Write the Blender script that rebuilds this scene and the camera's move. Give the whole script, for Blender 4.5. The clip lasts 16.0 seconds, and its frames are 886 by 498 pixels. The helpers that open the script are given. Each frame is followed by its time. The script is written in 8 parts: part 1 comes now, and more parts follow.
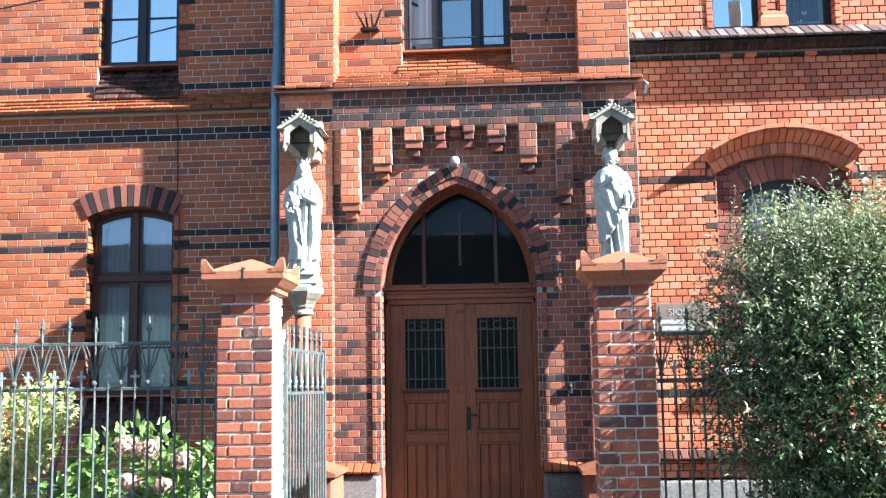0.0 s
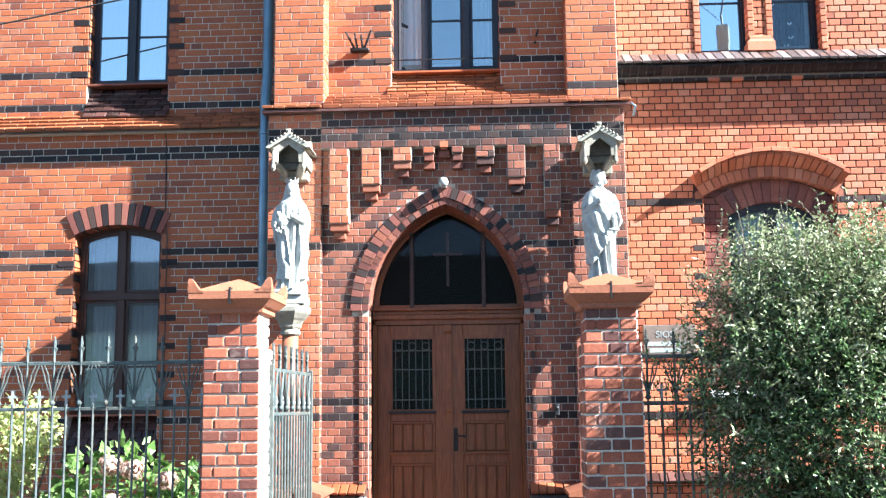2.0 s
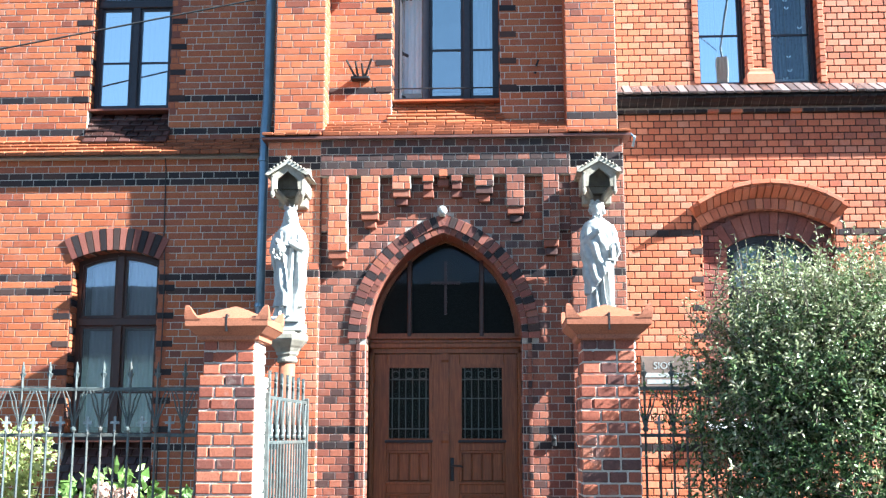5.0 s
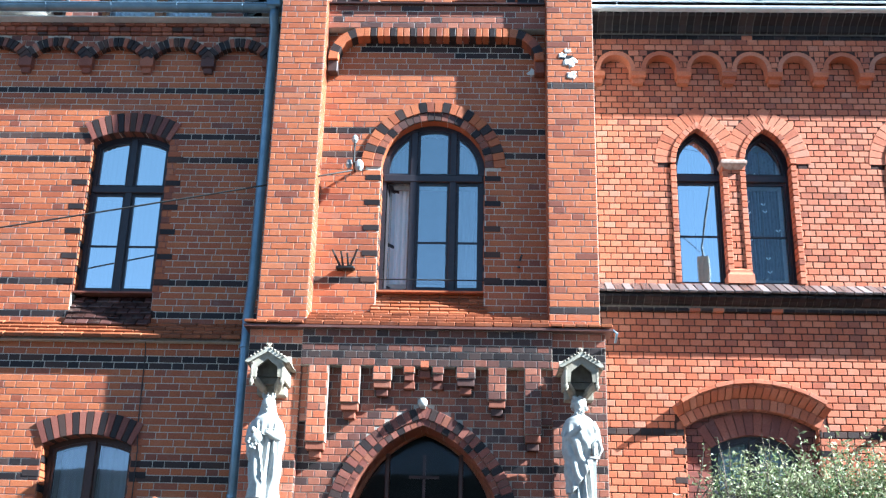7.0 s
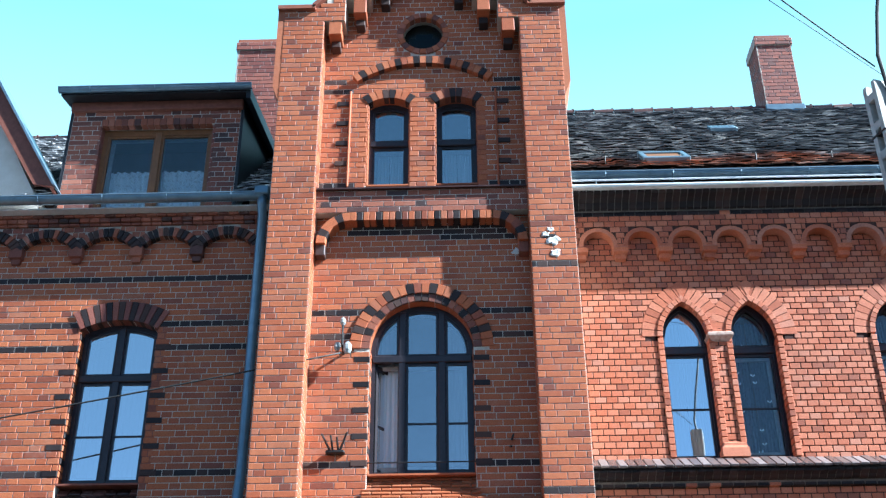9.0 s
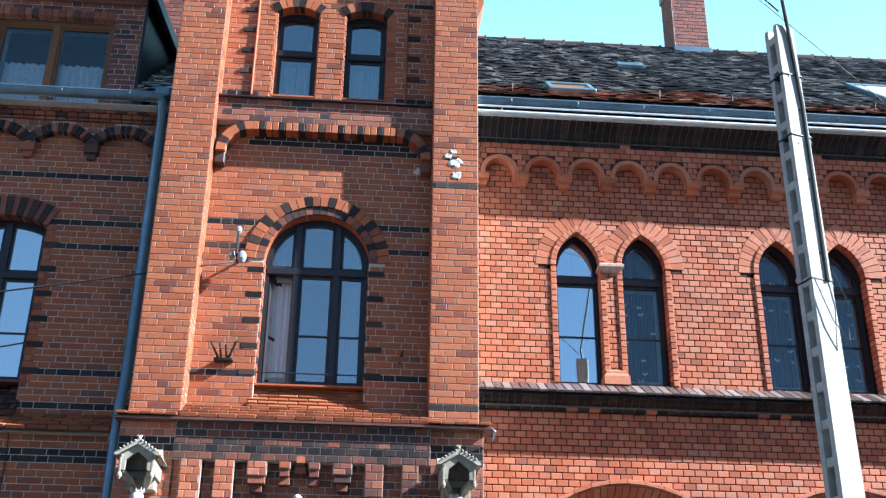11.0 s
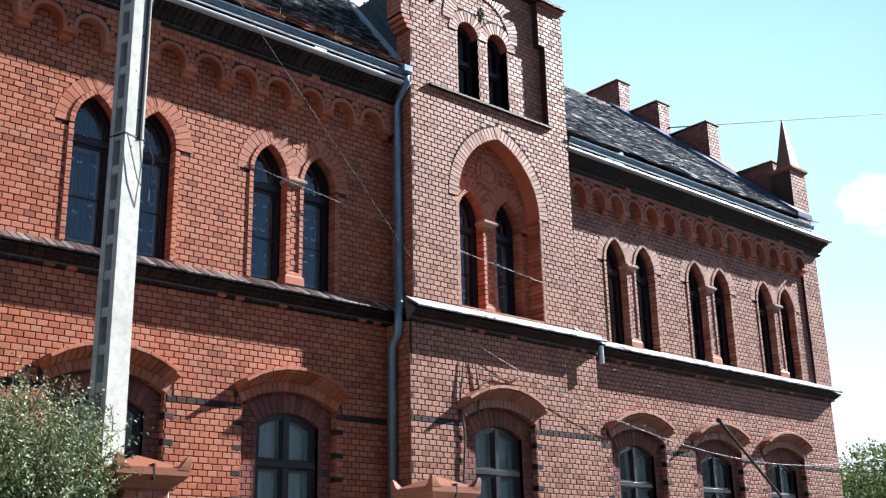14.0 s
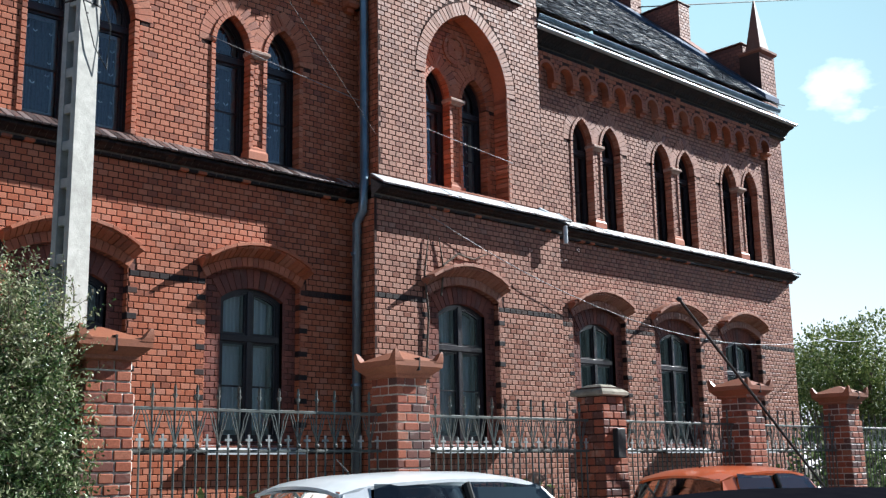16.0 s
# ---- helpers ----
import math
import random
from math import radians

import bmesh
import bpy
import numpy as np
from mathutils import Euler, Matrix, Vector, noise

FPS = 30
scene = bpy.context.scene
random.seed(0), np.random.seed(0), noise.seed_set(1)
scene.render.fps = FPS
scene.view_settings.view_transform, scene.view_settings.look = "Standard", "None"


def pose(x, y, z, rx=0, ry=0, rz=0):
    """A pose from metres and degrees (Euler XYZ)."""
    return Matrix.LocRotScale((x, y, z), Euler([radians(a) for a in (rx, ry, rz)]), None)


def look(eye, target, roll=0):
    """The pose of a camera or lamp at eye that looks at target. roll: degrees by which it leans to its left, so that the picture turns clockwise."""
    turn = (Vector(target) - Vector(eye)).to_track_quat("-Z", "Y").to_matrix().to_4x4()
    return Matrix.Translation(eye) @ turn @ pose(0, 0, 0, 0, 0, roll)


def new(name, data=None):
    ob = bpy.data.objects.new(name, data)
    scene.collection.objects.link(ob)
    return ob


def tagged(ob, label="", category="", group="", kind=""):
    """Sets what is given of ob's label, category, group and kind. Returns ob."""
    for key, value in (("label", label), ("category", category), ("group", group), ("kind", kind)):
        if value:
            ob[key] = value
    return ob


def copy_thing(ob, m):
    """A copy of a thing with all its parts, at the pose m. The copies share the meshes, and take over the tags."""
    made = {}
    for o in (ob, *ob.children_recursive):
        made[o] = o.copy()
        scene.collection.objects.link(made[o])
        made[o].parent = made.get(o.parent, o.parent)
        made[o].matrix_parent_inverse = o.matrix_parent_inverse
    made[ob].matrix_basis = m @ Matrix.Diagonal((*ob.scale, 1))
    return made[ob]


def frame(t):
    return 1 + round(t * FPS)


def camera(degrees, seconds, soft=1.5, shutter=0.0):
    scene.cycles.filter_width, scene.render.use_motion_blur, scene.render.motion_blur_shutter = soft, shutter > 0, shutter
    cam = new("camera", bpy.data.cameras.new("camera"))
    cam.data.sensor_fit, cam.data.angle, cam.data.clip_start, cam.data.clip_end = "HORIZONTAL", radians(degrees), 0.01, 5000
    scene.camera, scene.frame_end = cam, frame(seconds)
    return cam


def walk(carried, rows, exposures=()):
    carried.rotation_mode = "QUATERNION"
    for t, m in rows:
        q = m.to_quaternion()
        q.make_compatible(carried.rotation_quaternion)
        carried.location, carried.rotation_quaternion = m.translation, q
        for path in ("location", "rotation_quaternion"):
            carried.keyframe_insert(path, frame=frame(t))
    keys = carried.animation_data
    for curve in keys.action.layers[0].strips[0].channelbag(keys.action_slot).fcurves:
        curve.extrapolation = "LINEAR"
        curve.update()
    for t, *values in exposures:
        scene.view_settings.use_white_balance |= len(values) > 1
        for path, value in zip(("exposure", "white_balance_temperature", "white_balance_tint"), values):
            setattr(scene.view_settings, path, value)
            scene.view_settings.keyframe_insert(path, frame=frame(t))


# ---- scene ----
cam = camera(44.0, 16.0, soft=1.3)
PATH = [
    (0, (0.479, -11.894, 1.6), (0.363, -9.913, 1.852), -0.9),
    (0.5, (0.482, -11.898, 1.605), (0.376, -9.917, 1.86), -1.0),
    (1, (0.482, -11.898, 1.611), (0.384, -9.919, 1.886), -0.9),
    (1.5, (0.486, -11.899, 1.609), (0.375, -9.922, 1.894), -0.6),
    (2, (0.483, -11.9, 1.611), (0.389, -9.923, 1.898), -0.6),
    (2.5, (0.486, -11.898, 1.607), (0.388, -9.921, 1.899), -0.8),
    (3, (0.487, -11.896, 1.611), (0.39, -9.92, 1.909), -0.7),
    (5.5, (0.486, -11.883, 1.627), (0.396, -9.92, 1.999), 0.1),
    (6, (0.502, -11.868, 1.632), (0.416, -9.922, 2.082), 0.2),
    (6.5, (0.511, -11.857, 1.648), (0.454, -9.935, 2.197), 0.5),
    (7, (0.511, -11.854, 1.669), (0.447, -9.97, 2.337), 1.4),
    (7.5, (0.518, -11.848, 1.691), (0.47, -10.01, 2.478), 0.9),
    (8, (0.507, -11.86, 1.703), (0.456, -10.07, 2.594), 1.0),
    (8.2, (0.504, -11.866, 1.702), (0.46, -10.103, 2.645), 0.3),
    (10.3, (0.509, -11.896, 1.607), (0.47, -10.148, 2.578), -0.7),
    (10.5, (0.519, -11.885, 1.604), (0.49, -10.129, 2.562), -0.0),
    (11, (0.557, -11.866, 1.584), (0.694, -10.058, 2.428), 0.7),
    (11.5, (0.531, -11.817, 1.582), (0.929, -10.011, 2.343), 0.4),
    (12, (0.511, -11.797, 1.558), (1.127, -10.03, 2.263), 0.1),
    (12.5, (0.548, -11.818, 1.543), (1.308, -10.111, 2.256), -0.4),
    (13, (0.588, -11.819, 1.519), (1.536, -10.202, 2.216), -1.0),
    (13.5, (0.607, -11.81, 1.5), (1.708, -10.268, 2.141), -0.7),
    (14, (0.608, -11.818, 1.488), (1.876, -10.395, 2.095), -1.3),
    (14.5, (0.624, -11.817, 1.477), (1.935, -10.426, 2.063), -1.7),
    (15, (0.638, -11.818, 1.457), (1.973, -10.423, 1.977), -1.8),
    (15.5, (0.645, -11.797, 1.459), (1.984, -10.375, 1.887), -1.2),
    (16, (0.651, -11.785, 1.464), (1.998, -10.361, 1.859), -1.0),
]
EXPOSURES = [(0.0, 2.78, 5400, 3), (1.5, 2.92, 5400, 3), (5.5, 2.9, 5350, 3), (7.0, 2.6, 5150, 2), (8.2, 2.26, 5000, 1), (11.0, 2.08, 5200, 4), (13.0, 1.58, 5500, 7), (14.5, 1.5, 5600, 7), (16.0, 1.25, 5600, 7)]
walk(cam, [(t, look(eye, target, roll)) for t, eye, target, roll in PATH], EXPOSURES)

# ---- world, sun, exposure ----
SUN_TO = Vector((3.45, -1.0, 2.55)).normalized()
world = bpy.data.worlds.new("sky")
scene.world = world
world.use_nodes = True
wn, wl = world.node_tree.nodes, world.node_tree.links
wn.clear()
w_out = wn.new("ShaderNodeOutputWorld")
w_bg = wn.new("ShaderNodeBackground")
w_sky = wn.new("ShaderNodeTexSky")
w_sky.sky_type = "NISHITA"
w_sky.sun_disc = False
w_sky.sun_elevation = math.asin(SUN_TO.z)
w_sky.sun_rotation = math.atan2(SUN_TO.x, SUN_TO.y)
w_sky.air_density, w_sky.dust_density, w_sky.ozone_density = 0.45, 0.1, 1.5
w_co = wn.new("ShaderNodeTexCoord")
w_map = wn.new("ShaderNodeMapping")
w_map.inputs["Scale"].default_value = (1.0, 1.0, 2.2)
w_noise = wn.new("ShaderNodeTexNoise")
w_noise.inputs["Scale"].default_value = 9.0
w_noise.inputs["Detail"].default_value = 7.0
w_noise.inputs["Roughness"].default_value = 0.55
# two fair-weather clouds over the house and low beyond its far end: direction, cosines of core and rim
w_parts = []
for way, core, rim, gain in (((0.495, 0.69, 0.528), 0.9995, 0.9950, 0.58), ((0.862, 0.408, 0.30), 0.9999, 0.9985, 0.22)):
    w_dir = wn.new("ShaderNodeVectorMath")
    w_dir.operation = "DOT_PRODUCT"
    w_dir.inputs[1].default_value = Vector(way).normalized()
    w_near = wn.new("ShaderNodeMapRange")
    w_near.inputs[1].default_value, w_near.inputs[2].default_value, w_near.inputs[3].default_value, w_near.inputs[4].default_value = rim, core, 0.0, gain
    wl.new(w_co.outputs["Generated"], w_dir.inputs[0])
    wl.new(w_dir.outputs["Value"], w_near.inputs[0])
    w_parts.append(w_near)
w_max = wn.new("ShaderNodeMath")
w_max.operation = "MAXIMUM"
wl.new(w_parts[0].outputs[0], w_max.inputs[0])
wl.new(w_parts[1].outputs[0], w_max.inputs[1])
w_sum = wn.new("ShaderNodeMath")
w_sum.operation = "ADD"
wl.new(w_max.outputs[0], w_sum.inputs[0])
w_ramp = wn.new("ShaderNodeValToRGB")
w_ramp.color_ramp.elements[0].position, w_ramp.color_ramp.elements[1].position = 0.74, 1.02
w_mix = wn.new("ShaderNodeMix")
w_mix.data_type = "RGBA"
w_mix.inputs[7].default_value = (19.0, 19.6, 20.0, 1)
wl.new(w_co.outputs["Generated"], w_map.inputs["Vector"])
wl.new(w_map.outputs["Vector"], w_noise.inputs["Vector"])
wl.new(w_noise.outputs["Fac"], w_sum.inputs[1])
wl.new(w_sum.outputs[0], w_ramp.inputs["Fac"])
wl.new(w_ramp.outputs["Color"], w_mix.inputs[0])
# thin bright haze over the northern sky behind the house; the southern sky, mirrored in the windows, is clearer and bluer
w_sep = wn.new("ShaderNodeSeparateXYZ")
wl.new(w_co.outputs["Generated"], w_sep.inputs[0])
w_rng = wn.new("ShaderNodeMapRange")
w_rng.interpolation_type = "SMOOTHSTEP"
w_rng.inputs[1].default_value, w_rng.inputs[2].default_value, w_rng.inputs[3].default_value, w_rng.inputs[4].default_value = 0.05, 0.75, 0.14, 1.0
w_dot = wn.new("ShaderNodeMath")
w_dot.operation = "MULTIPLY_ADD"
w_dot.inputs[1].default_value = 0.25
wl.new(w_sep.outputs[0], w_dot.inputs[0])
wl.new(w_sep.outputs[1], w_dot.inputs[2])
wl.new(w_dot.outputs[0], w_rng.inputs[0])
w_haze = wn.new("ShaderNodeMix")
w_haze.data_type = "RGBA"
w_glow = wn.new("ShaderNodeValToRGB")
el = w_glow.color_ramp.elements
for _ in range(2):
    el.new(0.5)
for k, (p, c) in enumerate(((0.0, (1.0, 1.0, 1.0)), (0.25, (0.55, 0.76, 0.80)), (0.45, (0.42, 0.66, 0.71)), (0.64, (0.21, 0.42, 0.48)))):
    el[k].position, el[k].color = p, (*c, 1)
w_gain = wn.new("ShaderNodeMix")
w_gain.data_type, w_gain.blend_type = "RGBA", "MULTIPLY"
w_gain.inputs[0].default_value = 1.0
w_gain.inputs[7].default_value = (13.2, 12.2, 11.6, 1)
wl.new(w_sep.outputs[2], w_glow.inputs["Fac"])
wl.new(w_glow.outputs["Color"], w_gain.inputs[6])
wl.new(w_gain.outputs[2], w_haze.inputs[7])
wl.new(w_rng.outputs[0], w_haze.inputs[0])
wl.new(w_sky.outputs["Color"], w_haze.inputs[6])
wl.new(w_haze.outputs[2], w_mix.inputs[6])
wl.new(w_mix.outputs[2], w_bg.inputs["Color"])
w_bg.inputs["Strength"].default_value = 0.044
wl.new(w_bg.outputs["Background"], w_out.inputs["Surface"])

sun_data = bpy.data.lights.new("sun", "SUN")
sun_data.energy, sun_data.angle, sun_data.color = 5.0, radians(0.53), (1.0, 0.93, 0.82)
sun = new("sun", sun_data)
sun.matrix_world = look(SUN_TO * 60, (0, 0, 0))

# ---- materials ----
def mat_base(name, rough=0.7, metal=0.0, spec=0.5):
    m = bpy.data.materials.new(name)
    m.use_nodes = True
    n, l = m.node_tree.nodes, m.node_tree.links
    b = n["Principled BSDF"]
    b.inputs["Roughness"].default_value = rough
    b.inputs["Metallic"].default_value = metal
    b.inputs["Specular IOR Level"].default_value = spec
    return m, n, l, b


def noise_node(n, l, scale, detail=4.0, rough=0.6, vec=None):
    t = n.new("ShaderNodeTexNoise")
    t.inputs["Scale"].default_value = scale
    t.inputs["Detail"].default_value = detail
    t.inputs["Roughness"].default_value = rough
    if vec is not None:
        l.new(vec, t.inputs["Vector"])
    return t


def ramp_node(n, l, fac, stops, constant=False):
    r = n.new("ShaderNodeValToRGB")
    e = r.color_ramp.elements
    while len(e) < len(stops):
        e.new(0.5)
    for k, (p, c) in enumerate(stops):
        e[k].position = p
        e[k].color = (*c, 1)
    if constant:
        r.color_ramp.interpolation = "CONSTANT"
    l.new(fac, r.inputs["Fac"])
    return r


def mix_node(n, l, fac, a, b, mode="MIX"):
    m = n.new("ShaderNodeMix")
    m.data_type, m.blend_type = "RGBA", mode
    for socket, v in ((m.inputs[0], fac), (m.inputs[6], a), (m.inputs[7], b)):
        if hasattr(v, "links"):
            l.new(v, socket)
        elif isinstance(v, (int, float)):
            socket.default_value = v
        else:
            socket.default_value = (*v, 1)
    return m.outputs[2]


def bump_node(n, l, height, strength, distance, b):
    u = n.new("ShaderNodeBump")
    u.inputs["Strength"].default_value = strength
    u.inputs["Distance"].default_value = distance
    l.new(height, u.inputs["Height"])
    l.new(u.outputs["Normal"], b.inputs["Normal"])


def piece_random(n, l):
    """A random value for each piece: by object and by island."""
    oi, ge = n.new("ShaderNodeObjectInfo"), n.new("ShaderNodeNewGeometry")
    a = n.new("ShaderNodeMath")
    a.operation = "ADD"
    l.new(oi.outputs["Random"], a.inputs[0])
    l.new(ge.outputs["Random Per Island"], a.inputs[1])
    f = n.new("ShaderNodeMath")
    f.operation = "FRACT"
    l.new(a.outputs[0], f.inputs[0])
    return f.outputs[0], ge


def brick_mat(name, stops, rough=0.72, stain=0.35, stain_col=(0.05, 0.03, 0.025), spec=0.35, bump=0.5, lime=0.2, tone=0.76):
    m, n, l, b = mat_base(name, rough, 0, spec)
    stops = [(p, tuple(tone * k for k in c)) for p, c in stops]
    r, ge = piece_random(n, l)
    pos = ge.outputs["Position"]
    col = ramp_node(n, l, r, stops).outputs["Color"]
    fine = noise_node(n, l, 95, 3, 0.7, pos)
    grain = ramp_node(n, l, fine.outputs["Fac"], [(0.28, (0.55, 0.50, 0.48)), (0.5, (1.0, 1.0, 1.0)), (0.75, (1.35, 1.38, 1.4))]).outputs["Color"]
    col = mix_node(n, l, 0.8, col, grain, "MULTIPLY")
    big = noise_node(n, l, 1.3, 6, 0.65, pos)
    dirt = ramp_node(n, l, big.outputs["Fac"], [(0.50, (0, 0, 0)), (0.78, (stain, stain, stain))]).outputs["Color"]
    col = mix_node(n, l, dirt, col, stain_col)
    pale = noise_node(n, l, 4.5, 6, 0.75, pos)
    film = ramp_node(n, l, pale.outputs["Fac"], [(0.55, (0, 0, 0)), (0.78, (lime, lime, lime))]).outputs["Color"]
    col = mix_node(n, l, film, col, (0.44, 0.37, 0.32))
    l.new(col, b.inputs["Base Color"])
    rr = n.new("ShaderNodeMapRange")
    rr.inputs[3].default_value, rr.inputs[4].default_value = max(rough - 0.18, 0.1), min(rough + 0.15, 1)
    l.new(r, rr.inputs[0])
    l.new(rr.outputs[0], b.inputs["Roughness"])
    mid = noise_node(n, l, 38, 4, 0.65, pos)
    bump_node(n, l, mid.outputs["Fac"], bump, 0.004, b)
    return m


ORANGE = [(0.0, (0.20, 0.06, 0.035)), (0.06, (0.28, 0.075, 0.036)), (0.14, (0.38, 0.10, 0.038)), (0.5, (0.45, 0.125, 0.045)), (0.85, (0.50, 0.155, 0.06)), (1.0, (0.40, 0.14, 0.075))]
SALMON = [(0.0, (0.28, 0.09, 0.05)), (0.15, (0.42, 0.115, 0.05)), (0.5, (0.47, 0.14, 0.065)), (0.85, (0.52, 0.18, 0.095)), (1.0, (0.46, 0.19, 0.12))]
PORCH = [(0.0, (0.06, 0.035, 0.032)), (0.12, (0.13, 0.052, 0.04)), (0.3, (0.24, 0.078, 0.05)), (0.75, (0.33, 0.108, 0.06)), (1.0, (0.42, 0.16, 0.10))]
PINK = [(0.0, (0.30, 0.105, 0.06)), (0.4, (0.45, 0.185, 0.115)), (0.8, (0.51, 0.235, 0.155)), (1.0, (0.42, 0.22, 0.16))]
DARK = [(0.0, (0.012, 0.010, 0.012)), (0.7, (0.022, 0.018, 0.021)), (1.0, (0.055, 0.036, 0.033))]
M_ORANGE = brick_mat("brick_orange_red", ORANGE)
M_SALMON = brick_mat("brick_salmon_red", SALMON, rough=0.6, spec=0.35, tone=0.92)
M_PORCH = brick_mat("brick_mottled_red", PORCH)
M_PINK = brick_mat("brick_pale_pink", PINK, rough=0.58, spec=0.4, tone=0.8)
M_ROSE = brick_mat("brick_dull_rose_red", [(0.0, (0.15, 0.05, 0.04)), (0.4, (0.24, 0.075, 0.055)), (1.0, (0.34, 0.12, 0.085))])
M_DARK = brick_mat("brick_dark_brown", [(0.0, (0.022, 0.017, 0.018)), (0.6, (0.042, 0.030, 0.030)), (1.0, (0.095, 0.055, 0.045))], rough=0.6, stain=0.1, spec=0.2, bump=0.4, lime=0.05)
M_JET = brick_mat("brick_black_glazed", DARK, rough=0.55, stain=0.0, spec=0.2, bump=0.4, lime=0.0)
M_PORCH_TOP = brick_mat("brick_sooty_brown", [(0.0, (0.035, 0.026, 0.026)), (0.3, (0.08, 0.04, 0.032)), (0.65, (0.16, 0.056, 0.04)), (1.0, (0.27, 0.088, 0.052))])
M_PILLAR = brick_mat("brick_weathered_red", [(0.0, (0.10, 0.045, 0.04)), (0.25, (0.20, 0.065, 0.045)), (0.4, (0.33, 0.09, 0.05)), (0.8, (0.42, 0.12, 0.06)), (1.0, (0.46, 0.17, 0.10))], stain=0.6, stain_col=(0.09, 0.05, 0.04), bump=0.7, lime=0.6)
M_PALE_SIDE = brick_mat("brick_limewashed", [(0.0, (0.52, 0.42, 0.36)), (0.5, (0.66, 0.58, 0.52)), (1.0, (0.74, 0.68, 0.62))], stain=0.2, stain_col=(0.40, 0.22, 0.15), lime=0.5, tone=1.0)
M_TILE = brick_mat("roof_tile_orange", [(0.0, (0.22, 0.066, 0.028)), (0.5, (0.34, 0.10, 0.038)), (1.0, (0.42, 0.135, 0.055))], rough=0.5, stain=0.6)
M_TILE_DARK = brick_mat("tile_dark_brown_glazed", [(0.0, (0.035, 0.018, 0.016)), (0.6, (0.07, 0.03, 0.025)), (1.0, (0.13, 0.05, 0.04))], rough=0.4, stain=0.3, spec=0.5)
M_STRING = brick_mat("string_course_grey_glazed", [(0.0, (0.10, 0.072, 0.068)), (0.6, (0.17, 0.125, 0.118)), (1.0, (0.27, 0.215, 0.205))], rough=0.36, stain=0.4, spec=0.7)
M_CAP = brick_mat("terracotta", [(0.0, (0.33, 0.115, 0.06)), (1.0, (0.42, 0.16, 0.085))], rough=0.6, stain=0.6, bump=0.6, lime=0.06)


def plain_mat(name, c1, c2, scale=14, rough=0.7, metal=0.0, bump=0.3, dist=0.004, spec=0.4, big=0.0, big_col=(0.05, 0.05, 0.05)):
    m, n, l, b = mat_base(name, rough, metal, spec)
    ge = n.new("ShaderNodeNewGeometry")
    t = noise_node(n, l, scale, 6, 0.65, ge.outputs["Position"])
    col = ramp_node(n, l, t.outputs["Fac"], [(0.3, c1), (0.7, c2)]).outputs["Color"]
    if big:
        t2 = noise_node(n, l, scale * 0.12, 5, 0.6, ge.outputs["Position"])
        f = ramp_node(n, l, t2.outputs["Fac"], [(0.45, (0, 0, 0)), (0.75, (big, big, big))]).outputs["Color"]
        col = mix_node(n, l, f, col, big_col)
    l.new(col, b.inputs["Base Color"])
    if bump:
        t3 = noise_node(n, l, scale * 4, 4, 0.7, ge.outputs["Position"])
        bump_node(n, l, t3.outputs["Fac"], bump, dist, b)
    return m


M_MORTAR = plain_mat("mortar_pale_lime", (0.42, 0.37, 0.31), (0.56, 0.52, 0.46), 30, 0.95, bump=0.6)
# black that stands for the shade inside the cross slot
M_SLOT_SHADE = plain_mat("mortar_black", (0.012, 0.011, 0.012), (0.035, 0.03, 0.03), 30, 0.9, bump=0.6)
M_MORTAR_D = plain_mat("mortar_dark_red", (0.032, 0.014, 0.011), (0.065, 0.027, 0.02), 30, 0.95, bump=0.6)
M_MORTAR_G = plain_mat("mortar_sooty_grey", (0.07, 0.06, 0.055), (0.15, 0.135, 0.12), 30, 0.95, bump=0.6)
M_MORTAR_P = plain_mat("mortar_grey", (0.30, 0.25, 0.21), (0.44, 0.39, 0.34), 30, 0.95, bump=0.6)
M_GRANITE = plain_mat("granite_rough", (0.09, 0.085, 0.085), (0.24, 0.22, 0.21), 40, 0.85, bump=0.9, dist=0.02)
M_STONE = plain_mat("sandstone_weathered", (0.22, 0.19, 0.145), (0.46, 0.41, 0.33), 9, 0.85, bump=0.5, big=0.75, big_col=(0.06, 0.06, 0.05))
# dark stone: soot together with the shade of the deep niche
M_VAULT_DARK = plain_mat("stone_blackened", (0.10, 0.092, 0.078), (0.20, 0.185, 0.15), 12, 0.9, bump=0.5)
# paler copy of the sandstone: sunlight on the canopy roofs is in the colour
M_CANOPY = plain_mat("sandstone_bleached", (0.26, 0.24, 0.19), (0.46, 0.43, 0.37), 12, 0.85, bump=0.5, big=0.5, big_col=(0.14, 0.14, 0.10))
M_WHITE = plain_mat("white_painted_stone", (0.31, 0.31, 0.295), (0.48, 0.48, 0.46), 14, 0.8, bump=0.4, big=0.55, big_col=(0.25, 0.255, 0.26))
M_VERGE = plain_mat("timber_red_brown", (0.13, 0.045, 0.03), (0.21, 0.075, 0.05), 18, 0.6, bump=0.2)
M_CAPITAL = plain_mat("terracotta_weathered_pale", (0.26, 0.14, 0.10), (0.48, 0.36, 0.30), 20, 0.8, bump=0.4)
M_PATCH = plain_mat("mortar_white_patch", (0.50, 0.48, 0.45), (0.70, 0.68, 0.65), 25, 0.95, bump=0.8)
M_FRAME_B = plain_mat("wood_dark_brown_paint", (0.035, 0.014, 0.010), (0.06, 0.026, 0.018), 25, 0.4, bump=0.1)
M_FRAME_K = plain_mat("wood_near_black_paint", (0.014, 0.012, 0.016), (0.028, 0.024, 0.030), 25, 0.35, bump=0.1)
M_OAK = plain_mat("wood_golden_brown", (0.13, 0.055, 0.02), (0.20, 0.09, 0.034), 18, 0.45, bump=0.1)
